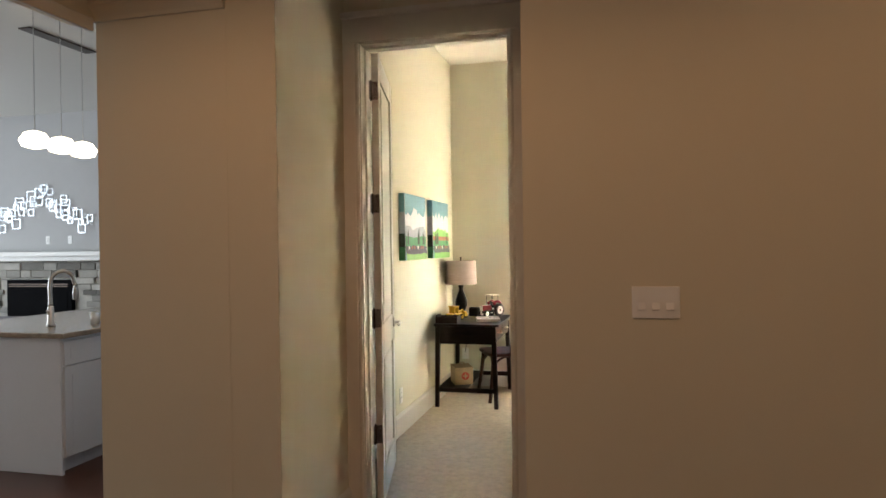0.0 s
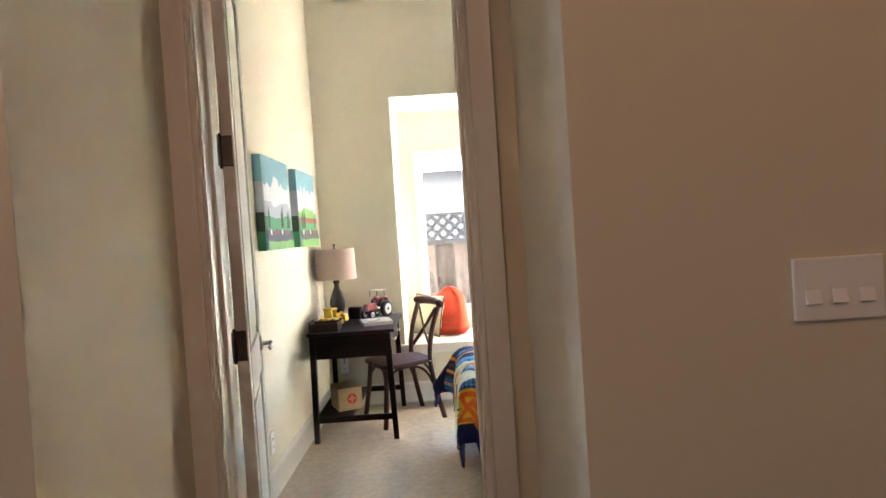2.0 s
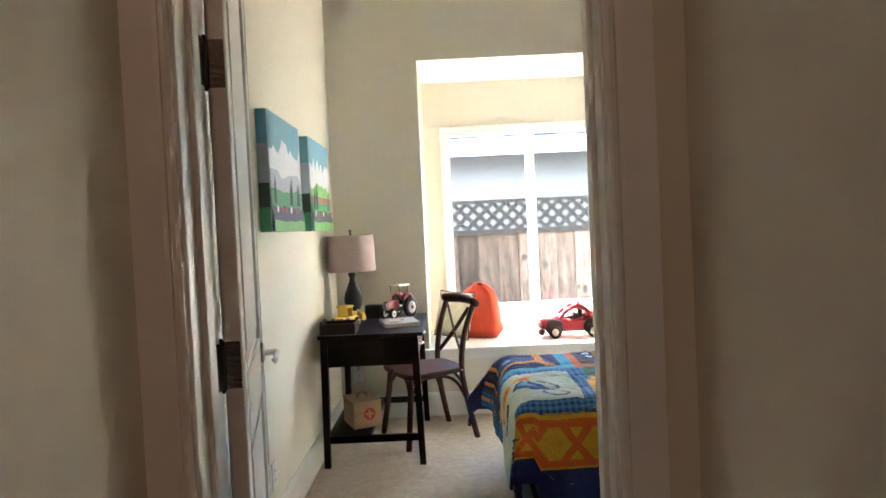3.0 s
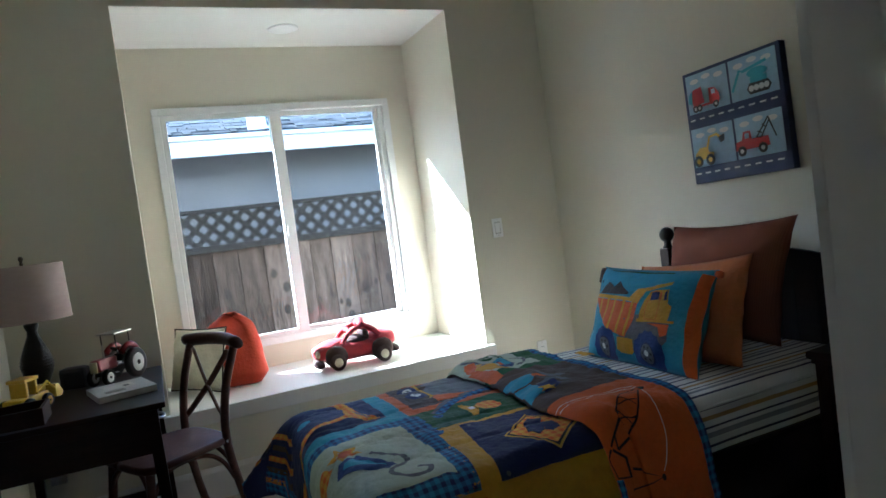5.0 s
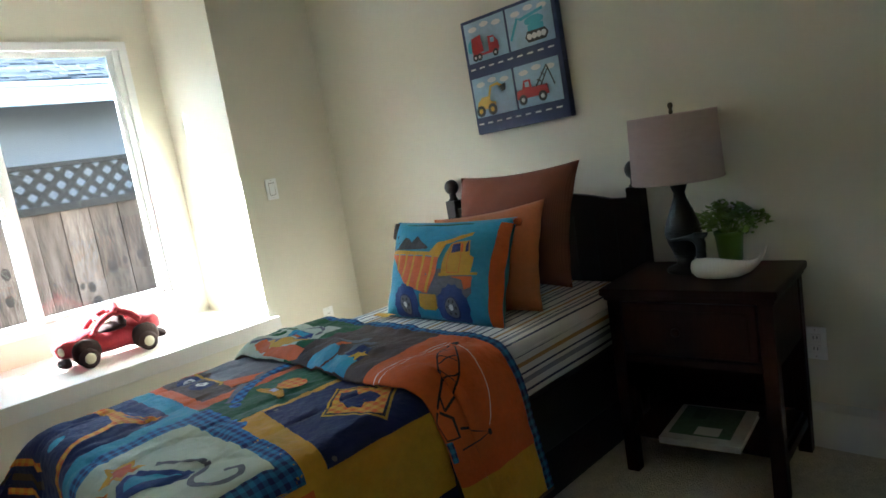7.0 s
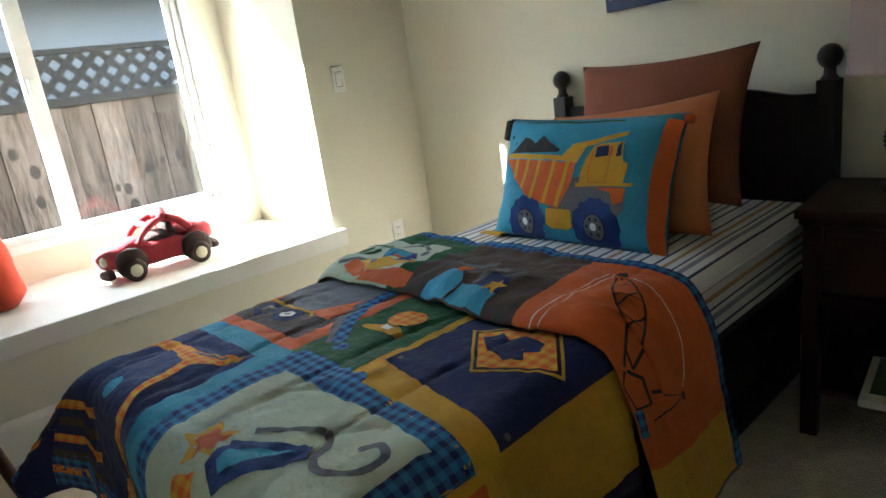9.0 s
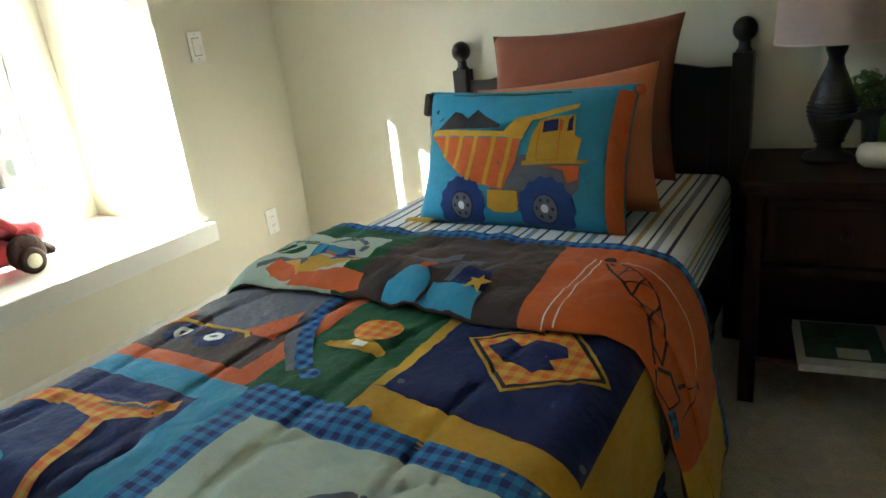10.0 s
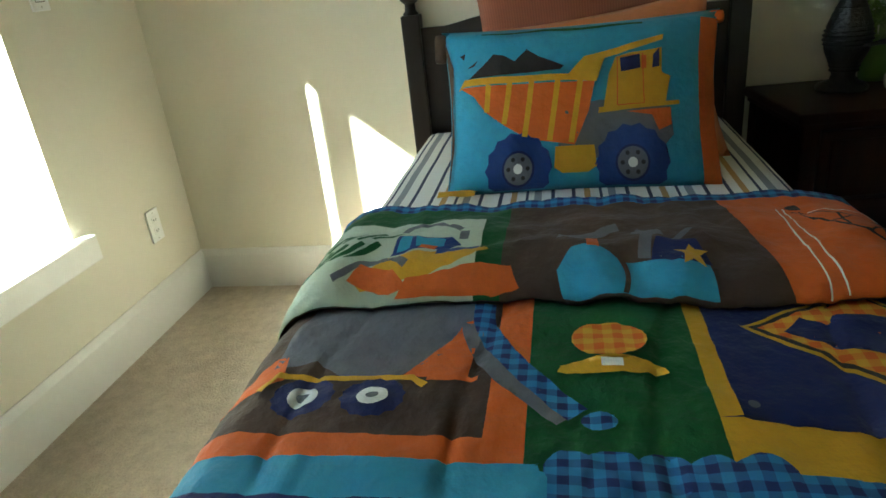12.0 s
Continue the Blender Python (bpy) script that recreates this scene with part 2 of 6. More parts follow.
for side, x0, x1, z0, z1 in (("west", RX0, WX0, 0.3, RZ1), ("east", WX1, RX1, 0.3, RZ1), ("head", WX0, WX1, WZ1, RZ1), ("sill", WX0, WX1, -0.2, WZ0)):
    structure("wall_recess_" + side, box(x0, x1, RY, RY + 0.16, z0, z1), M_WALL, "cream painted back of the window recess", "wall")
structure("ceiling_recess", box(RX0, RX1, YW + 0.002, RY, RZ1 - 0.004, RZ1 + 0.02), M_CEIL, "white painted ceiling of the window recess", "ceiling")
bm = bmesh.new()
box(XL - 0.14, DX0 - 0.02, YH, YD, -0.2, ZC + 0.1, bm=bm)
box(DX1 + 0.02, XE, YH, YD, -0.2, ZC + 0.1, bm=bm)
box(DX0 - 0.02, DX1 + 0.02, YH, YD, DZ + 0.02, ZC + 0.1, bm=bm)
structure("wall_south", bm, M_WALL, "cream painted wall around the bedroom door", "wall")

# window seat
seat = structure("window_seat", box(RX0 + 0.002, RX1 - 0.002, YW - 0.045, RY, RZ0 - 0.07, RZ0, 0.006), M_TRIM, "glossy white painted window seat board", "window seat")
part("nosing", box(RX0 - 0.05, RX1 + 0.043, YW - 0.049, YW, RZ0 - 0.08, RZ0 + 0.001, 0.005), M_TRIM, seat)

# baseboards
BASE = [(0, 0), (0.015, 0), (0.015, 0.155), (0.011, 0.167), (0.004, 0.18), (0, 0.18)]
structure("baseboard_north", sweep(BASE, (XL, YW, 0), (XE, YW, 0), (0, -1, 0)), M_TRIM, "tall white painted baseboard under the window seat", "baseboard")
structure("baseboard_west", sweep(BASE, (XL, YD + 0.02, 0), (XL, YW, 0), (1, 0, 0)), M_TRIM, "tall white painted baseboard behind the desk", "baseboard")
structure("baseboard_east", sweep(BASE, (XE, YW, 0), (XE, YD, 0), (-1, 0, 0)), M_TRIM, "tall white painted baseboard behind the bed", "baseboard")
structure("baseboard_south", sweep(BASE, (DX1 + 0.13, YD, 0), (XE, YD, 0), (0, 1, 0)), M_TRIM, "tall white painted baseboard by the door", "baseboard")


def window():
    w = tagged(new("window_1"), "white vinyl sliding window with two clear panes", "window", kind="structure")
    y0, y1 = RY - 0.014, RY + 0.07
    f = 0.045
    part("frame_head", box(WX0, WX1, y0, y1, WZ1 - f, WZ1, 0.005), M_VINYL, w)
    part("frame_sill", box(WX0, WX1, y0, y1, WZ0, WZ0 + f, 0.005), M_VINYL, w)
    part("frame_jamb", box(WX0, WX0 + f, y0, y1, WZ0 + f, WZ1 - f, 0.005), M_VINYL, w)
    part("frame_jamb", box(WX1 - f, WX1, y0, y1, WZ0 + f, WZ1 - f, 0.005), M_VINYL, w)
    mid = 0.61
    for x0, x1, dy in ((WX0 + f, mid + 0.036, 0.008), (mid - 0.034, WX1 - f - 0.03, 0.042)):
        g = 0.032
        a, b, c, d = x0, x1, WZ0 + f, WZ1 - f
        ys, ye = y0 + dy, y0 + dy + 0.026
        sash = part("sash", box(a, a + g, ys, ye, c, d, 0.004), M_VINYL, w)
        part("stile", box(b - g, b, ys, ye, c, d, 0.004), M_VINYL, sash)
        part("top_rail", box(a + g, b - g, ys, ye, d - g, d, 0.004), M_VINYL, sash)
        part("bottom_rail", box(a + g, b - g, ys, ye, c, c + g, 0.004), M_VINYL, sash)
        pane = part("pane", box(a + g - 0.005, b - g + 0.005, ys + 0.010, ys + 0.015, c + g - 0.005, d - g + 0.005), M_GLASS, sash, "clear window glass")
        pane.visible_shadow = False
    part("meeting_rail", box(mid - 0.034, mid + 0.036, y0 + 0.006, y0 + 0.07, WZ0 + f, WZ1 - f, 0.004), M_VINYL, w)
    part("inner_jamb", box(WX1 - f - 0.034, WX1 - f, y0 + 0.02, y1, WZ0 + f, WZ1 - f, 0.004), M_VINYL, w)
    part("latch", box(mid - 0.02, mid + 0.012, y0 - 0.012, y0 + 0.012, 1.30, 1.37, 0.004), M_VINYL, w)
    return w


window()


# ---- the doorway ----
def doorway():
    d = tagged(new("door_frame"), "white painted door frame with stepped casing", "door frame", kind="structure")
    y0, y1 = YH - 0.004, YD + 0.004
    part("jamb", box(DX0 - 0.02, DX0, y0, y1, 0, DZ, 0.002), M_TRIM, d)
    part("jamb", box(DX1, DX1 + 0.02, y0, y1, 0, DZ, 0.002), M_TRIM, d)
    part("jamb_head", box(DX0 - 0.02, DX1 + 0.02, y0, y1, DZ, DZ + 0.02, 0.002), M_TRIM, d)
    ys = YD - 0.05
    part("stop", box(DX0, DX0 + 0.012, ys - 0.042, ys, 0, DZ - 0.012, 0.003), M_TRIM, d)
    part("stop", box(DX1 - 0.012, DX1, ys - 0.042, ys, 0, DZ - 0.012, 0.003), M_TRIM, d)
    part("stop_head", box(DX0, DX1, ys - 0.042, ys, DZ - 0.012, DZ, 0.003), M_TRIM, d)
    sect = [(0, 0), (0.012, 0), (0.016, 0.008), (0.016, 0.016), (0.011, 0.022), (0.013, 0.03), (0.019, 0.075), (0.021, 0.088), (0, 0.088)]
    for y, way in ((YH - 0.004, -1), (YD + 0.004, 1)):
        for x, s in ((DX0 - 0.006, -1), (DX1 + 0.006, 1)):
            bm = bmesh.new()
            lo = [bm.verts.new((x + s * u, y + way * o, 0)) for o, u in sect]
            hi = [bm.verts.new((x + s * u, y + way * o, DZ + 0.006)) for o, u in sect]
            bm.faces.new(lo), bm.faces.new(hi)
            for i in range(len(sect)):
                j = (i + 1) % len(sect)
                bm.faces.new((lo[i], lo[j], hi[j], hi[i]))
            part("casing", bm, M_TRIM, d)
        head = box(DX0 - 0.095, DX1 + 0.095, min(y, y + way * 0.024), max(y, y + way * 0.024), DZ + 0.006, DZ + 0.135, 0.003)
        head_part = part("head_casing", head, M_TRIM, d)
        part("cap", box(DX0 - 0.125, DX1 + 0.125, min(y, y + way * 0.05), max(y, y + way * 0.05), DZ + 0.135, DZ + 0.165, 0.008), M_TRIM, head_part)
    part("strike_plate", box(DX1 - 0.003, DX1 + 0.001, YD - 0.045, YD - 0.012, 0.98, 1.06, 0.001), M_STEEL, d, "worn nickel strike plate")
    return d


doorway()


def open_door():
    d = tagged(new("door_1"), "open white panelled door with lever handle and bronze hinges", "door", kind="structure")
    w, t = 0.79, 0.035
    m = pose(DX0 + 0.006, YD + 0.012, 0, 0, 0, 103)
    for x0, x1 in ((0, 0.11), (w - 0.11, w)):
        part("stile", box(x0, x1, -t, 0, 0.012, DZ - 0.004, 0.002, m=m), M_TRIM, d)
    for z0, z1 in ((0.012, 0.2), (0.86, 1.02), (DZ - 0.13, DZ - 0.004)):
        part("rail", box(0.11, w - 0.11, -t, 0, z0, z1, 0.002, m=m), M_TRIM, d)
    for z0, z1 in ((0.2, 0.86), (1.02, DZ - 0.13)):
        p = part("panel", box(0.11, w - 0.11, -t + 0.010, -0.010, z0, z1, m=m), M_TRIM, d)
        part("raised_field", box(0.16, w - 0.16, -t + 0.004, -0.004, z0 + 0.05, z1 - 0.05, 0.004, m=m), M_TRIM, p)
    for z in (0.419, 1.067, 1.708, 2.338):
        h = part("hinge", box(0.0, 0.004, -t + 0.003, 0.0, z - 0.05, z + 0.05, 0.0008, m=m), M_BRONZE, d, "dark bronze butt hinge")
        mm = Matrix.Translation((DX0 + 0.001, YD + 0.008, z - 0.052))
        part("knuckle", lathe([(0.004, -0.006), (0.0075, 0), (0.0075, 0.104), (0.004, 0.11)], mm, 12), M_BRONZE, h)
        part("leaf", box(DX0 - 0.001, DX0 + 0.003, YD - 0.036, YD + 0.004, z - 0.05, z + 0.05, 0.0008), M_BRONZE, h)
    for s in (1, -1):
        y = 0.0 if s > 0 else -t
        hm = m @ pose(w - 0.065, y, 0.965, -90 * s)
        rose = part("handle_rose", lathe([(0.0, 0), (0.032, 0), (0.032, 0.006), (0.026, 0.011), (0.011, 0.013), (0.011, 0.045), (0.0, 0.046)], hm, 20), M_STEEL, d, "brushed nickel rose", True)
        pts = [m @ Vector((w - 0.065, y + s * 0.045, 0.965)), m @ Vector((w - 0.09, y + s * 0.05, 0.965)), m @ Vector((w - 0.17, y + s * 0.048, 0.96)), m @ Vector((w - 0.18, y + s * 0.042, 0.955))]
        part("lever", tube(curve_points(pts, 4), 0.0095, 10), M_STEEL, rose, "brushed nickel lever", True)
    part("latch_plate", box(w - 0.001, w + 0.002, -t + 0.006, -0.006, 0.98, 1.06, 0.001, m=m), M_STEEL, d)
    return d


open_door()

# ---- the hall ----
NX0, NX1, NY = -0.685, 0.36, 2.731
structure("floor_hall", box(-10.2, 4.2, -2.6, 3.498, -0.2, -0.002), M_OAK, "dark red-brown wooden floor of the hall", "floor")
structure("ceiling_hall", box(-1.75, 4.2, -2.6, YH, 3.05, 3.2), M_CEIL, "white painted hall ceiling", "ceiling")
bm = bmesh.new()
box(NX1, 4.0, NY, YH - 0.002, -0.2, 3.05, bm=bm)
structure("wall_hall_east", bm, M_HALL, "tan painted hall wall with the light switches", "wall")
structure("wall_hall_west", box(-1.575, NX0, NY, YH - 0.002, -0.2, 3.05), M_HALL, "tan painted end of the hall wall", "wall")
structure("wall_hall_side", box(4.0, 4.15, -2.6, YH, -0.2, 3.2), M_HALL, "plain tan hall wall", "wall")
structure("wall_hall_back", box(-10.2, 4.15, -2.75, -2.6, -0.2, 3.8), M_HALL, "plain tan wall behind the hall", "wall")
structure("wall_header", box(-1.725, -1.575, -2.6, NY, 2.51, 3.9), M_HALL, "tan header over the kitchen opening", "wall")
pil = structure("trim_pilaster", box(-1.585, -0.92, NY - 0.0015, NY, 0, 2.51, 0.001), M_HALL, "tan flat pilaster with a crown at the opening", "trim")
CROWN = [(0, 0), (0.014, 0), (0.02, 0.015), (0.05, 0.05), (0.062, 0.058), (0.062, 0.075), (0, 0.075)]
part("crown", sweep(CROWN, (-1.645, NY - 0.0015, 2.51), (-0.92, NY - 0.0015, 2.51), (0, -1, 0)), M_HALL, pil, "tan painted crown moulding")
structure("trim_header", box(-1.595, -1.57, -2.6, NY - 0.03, 2.46, 2.52, 0.006), M_TRIM, "painted trim under the header", "trim")
structure("baseboard_hall", sweep(BASE, (NX1, NY, 0), (4.0, NY, 0), (0, -1, 0)), M_TRIM, "white painted hall baseboard", "baseboard")
structure("baseboard_niche", sweep(BASE, (NX0, NY, 0), (NX0, YH, 0), (1, 0, 0)), M_TRIM, "white painted baseboard in the door niche", "baseboard")
# ---- outdoors ----
GZ = -0.30
structure("ground", box(-400, 400, 7.86, 600, GZ - 0.2, GZ), M_SOIL, "bare side yard soil behind the house", "ground")
structure("eave", box(-3, 4, 7.86, 8.32, 2.44, 2.58, 0.01), M_FASCIA, "white painted roof overhang above the window", "eave")
structure("wall_outside", box(-12, 9, 7.84, 7.862, -0.4, 0.55), M_HOUSE, "stucco outside wall below the window", "wall")

FY = 9.12


def fence():
    f = thing("fence", "weathered redwood board fence with grey lattice on top", "fence", (0, FY, GZ))
    f.matrix_basis = Matrix.Identity(4)
    rnd = random.Random(5)
    x = -3.2
    while x < 5.2:
        w = rnd.choice((0.185, 0.2, 0.205, 0.215))
        dy = rnd.uniform(-0.008, 0.008)
        bm = box(x + 0.002, x + w - 0.002, FY + dy, FY + dy + 0.018, GZ + 0.03, 1.26 + rnd.uniform(-0.006, 0.0), 0.003, seg=1)
        b = part("board", bm, M_FENCE, f)
        for k in range(rnd.choice((1, 1, 2, 3))):
            kx, kz, r = x + rnd.uniform(0.03, w - 0.03), rnd.uniform(0.3, 1.2), rnd.uniform(0.012, 0.042)
            part("knot", lathe([(r, 0), (r * 0.9, 0.002), (0.001, 0.0025)], pose(kx, FY + dy + 0.001, kz, 90) @ Matrix.Diagonal((1, 1.5, 1, 1)), 10), M_KNOT_GAP, b)
        x += w
    # Added dark sheet behind the boards: its colour gives the gaps their shade.
    part("gap_shade_board", box(-3.2, 5.2, FY + 0.028, FY + 0.036, GZ + 0.05, 1.25), M_KNOT_GAP, f)
    part("middle_rail", box(-3.2, 5.2, FY - 0.03, FY + 0.03, 1.25, 1.31, 0.004), M_LATTICE, f)
    part("cap_rail", box(-3.2, 5.2, FY - 0.035, FY + 0.035, 1.58, 1.615, 0.004), M_LATTICE, f)
    h = 1.58 - 1.31
    for s, dy in ((1, 0.0), (-1, 0.010)):
        x = -3.3
        while x < 5.2:
            c = [(x - 0.031, 0), (x + 0.031, 0), (x + 0.031 + s * h, h), (x - 0.031 + s * h, h)]
            part("lattice_strip", prism(c, 0.008, Matrix.Translation((0, FY - 0.008 + dy, 1.31)) @ pose(0, 0, 0, 90)), M_LATTICE, f)
            x += 0.137
    return f


fence()


def neighbour_house():
    hse = thing("house", "neighbouring house with grey-blue stucco wall and shingle roof", "house")
    part("wall", box(-12, 16, 10.95, 11.2, GZ, 2.45), M_HOUSE, hse)
    part("soffit", box(-12, 16, 10.32, 10.95, 2.32, 2.35), M_HOUSE, hse, "shaded grey soffit")
    part("fascia", box(-12, 16, 10.27, 10.32, 2.203, 2.395, 0.006), M_FASCIA, hse, "white fascia board")
    part("gutter_lip", box(-12, 16, 10.22, 10.275, 2.36, 2.405, 0.012), M_FASCIA, hse)
    roof = part("roof", box(-12, 16, 0, 5.5, -0.03, 0, m=pose(0, 10.24, 2.405, 19)), M_SHINGLE, hse, "grey asphalt shingle roof")
    rnd = random.Random(8)
    for row in range(14):
        bm = bmesh.new()
        x = -5 + rnd.uniform(0, 0.3)
        while x < 8:
            w = rnd.uniform(0.07, 0.2)
            t = rnd.uniform(0.004, 0.022)
            box(x, x + w - 0.010, row * 0.14, row * 0.14 + 0.16, 0.0, t, bm=bm, m=pose(0, 10.24, 2.41 + 0.002 * (row % 2), 18.6))
            x += w
        tagged(part("shingle_course", bm, M_SHINGLE, roof), kind="stuff")
    vent = part("roof_vent", lathe([(0.17, 0), (0.15, 0.03), (0.10, 0.06), (0.085, 0.30), (0.0, 0.31)], Matrix.Translation((0.97, 10.46, 2.44)), 16), M_FASCIA, hse, "white roof vent pipe", True)
    return hse


neighbour_house()
# ---- the great room beyond the hall opening ----
M_GREY = mat("pale_grey_wall_paint", (0.50, 0.50, 0.50), 0.7, vary=0.02, grain=200, bump=0.1)
M_CAB = mat("white_cabinet_paint", (0.72, 0.73, 0.76), 0.35, vary=0.02, bump=0.03)
M_GRANITE = mat("tan_granite", (0.42, 0.33, 0.25), 0.2, vary=0.3, scale=30, grain=120, bump=0.02)
M_STONE = mat("stacked_ledge_stone", (0.42, 0.40, 0.36), 0.85, vary=0.15, scale=8, grain=60, bump=0.6, island=True)
M_MIRROR = mat("mirror_tile", (0.62, 0.65, 0.70), 0.28, 1.0, vary=0.0, bump=0.0)
M_BULB = glow_mat("pendant_glow", (1.0, 0.86, 0.62), 0.12)
structure("floor_great_room", box(-10.2, -1.0, 3.498, 8.3, -0.2, -0.003), M_OAK, "dark red-brown wooden great room floor", "floor")
structure("ceiling_great_room", box(-10.2, -1.7, -2.6, 8.3, 3.5, 3.65), M_CEIL, "white great room ceiling", "ceiling")
structure("wall_fireplace", box(-10.2, -1.0, 8.2, 8.35, -0.2, 3.6), M_GREY, "pale grey wall above the fireplace", "wall")
structure("wall_great_east", box(-1.675, -1.578, NY + 0.3, 8.2, -0.2, 3.6), M_GREY, "pale grey great room wall", "wall")
# Unseen west wall; its opening and white panel are made up for the lamp.
bm = bmesh.new()
for y0, y1, z0, z1 in ((-2.6, 0.5, -0.2, 3.6), (6.5, 8.2, -0.2, 3.6), (0.5, 6.5, -0.2, 0.5), (0.5, 6.5, 2.7, 3.6)):
    box(-10.35, -10.2, y0, y1, z0, z1, bm=bm)
structure("wall_great_west", bm, M_GREY, "pale grey unseen great room wall with an added opening", "wall")
structure("window_shade", box(-10.335, -10.30, 0.503, 6.497, 0.503, 2.697), M_CAB, "added white panel behind the unseen great room daylight lamp", "window shade")
# Added area lamp that brightens the great room from outside the view.
day = bpy.data.lights.new("added_daylight", "AREA")
day.shape, day.size, day.size_y, day.energy, day.color = "RECTANGLE", 5.9, 2.15, 5.6, (0.76, 0.88, 1.0)
new("added_daylight", day).matrix_world = look((-10.25, 3.5, 1.6), (0, 3.5, 1.6))


def island():
    isl = thing("kitchen_island", "white panelled kitchen island on a dark wooden floor", "kitchen island")
    x1, y0, x0, y1 = -2.77, 3.74, -3.95, 6.0
    part("end_panel", box(x0, x1 - 0.02, y0, y0 + 0.02, 0, 0.90, 0.002), M_CAB, isl)
    part("carcass", box(x0, x1 - 0.022, y0 + 0.02, y1, 0.1, 0.90), M_CAB, isl)
    part("toe_kick", box(x0 + 0.05, x1 - 0.09, y0 + 0.021, y1, 0, 0.1), M_CAB, isl)
    y = y0 + 0.012
    for w in (0.55, 0.6, 0.6, 0.45):
        if y + w > y1:
            break
        dr = part("drawer_front", box(x1 - 0.02, x1, y, y + w - 0.005, 0.72, 0.875, 0.003), M_CAB, isl)
        part("recess_panel", box(x1, x1 + 0.003, y + 0.05, y + w - 0.055, 0.76, 0.835, 0.001), M_CAB, dr)
        dd = part("door", box(x1 - 0.02, x1, y, y + w - 0.005, 0.115, 0.712, 0.003), M_CAB, isl)
        part("panel", box(x1, x1 + 0.003, y + 0.06, y + w - 0.065, 0.175, 0.65, 0.001), M_CAB, dd)
        y += w
    return isl


island()
tagged(part("worktop", box(-4.0, -2.73, 3.70, 6.04, 0.901, 0.935, 0.008), M_GRANITE), "polished tan granite worktop on the kitchen island", "worktop")


def faucet():
    f = thing("kitchen_faucet", "tall brushed nickel gooseneck faucet on the island", "faucet", (-3.14, 4.05, 0.935))
    f.matrix_basis = Matrix.Identity(4)
    bx, by = -3.17, 4.05
    part("base", lathe([(0.032, 0.936), (0.03, 0.95), (0.022, 0.96), (0.020, 1.07), (0.014, 1.08)], Matrix.Translation((bx, by, 0)), 16), M_STEEL, f, "", True)
    pts = [(bx, by, 1.07), (bx, by, 1.24), (bx + 0.012, by + 0.02, 1.30), (bx + 0.05, by + 0.06, 1.325), (bx + 0.085, by + 0.10, 1.30), (bx + 0.10, by + 0.12, 1.22)]
    part("spout", tube(curve_points(pts, 6), 0.014, 12), M_STEEL, f, "", True)
    part("spray_head", lathe([(0.014, 0.1), (0.019, 0.07), (0.02, 0.0), (0.017, -0.005)], Matrix.Translation((bx + 0.101, by + 0.121, 1.12)), 14), M_STEEL, f, "", True)
    part("handle", tube([(bx, by - 0.02, 1.02), (bx + 0.03, by - 0.06, 1.05)], 0.007, 8), M_STEEL, f, "", True)


faucet()
M_FRUIT = mat("yellow_fruit_skin", (0.75, 0.48, 0.10), 0.45, vary=0.1, bump=0.05)
tagged(part("cup", lathe([(0.03, 0), (0.036, 0.09), (0.033, 0.09), (0.028, 0.005)], Matrix.Translation((-2.93, 4.2, 0.935)), 18), M_PLATE, smooth=True), "small white cup on the island worktop", "cup")
tagged(part("lemon", lathe([(0.002, 0), (0.02, 0.008), (0.034, 0.035), (0.022, 0.062), (0.002, 0.072)], Matrix.Translation((-2.96, 4.32, 0.935)), 16), M_FRUIT, smooth=True), "yellow fruit on the island worktop", "fruit")


def pendant():
    p = thing("pendant_lamp", "lit pendant lamp with a glowing glass shade", "pendant lamp", (-3.395, 4.16, 2.285), "pendants over the island")
    part("shade", lathe([(0.02, 0.07), (0.07, 0.055), (0.105, 0.0), (0.085, -0.045), (0.03, -0.06), (0.002, -0.062)], None, 20), M_BULB, p, "glowing frosted glass shade", True)
    part("rod", lathe([(0.003, 0.07), (0.003, 1.19)], None, 8), M_STEEL, p)
    part("canopy", lathe([(0.055, 1.185), (0.06, 1.20), (0.06, 1.212)], None, 18), M_BRONZE, p)
    return p


pend = pendant()
copy_thing(pend, Matrix.Translation((-3.395, 4.405, 2.28)))
copy_thing(pend, Matrix.Translation((-3.395, 4.62, 2.275)))


M_SOOT = mat("sooty_black_metal", (0.008, 0.008, 0.009), 0.85, spec=0.05, vary=0.2, bump=0.1)


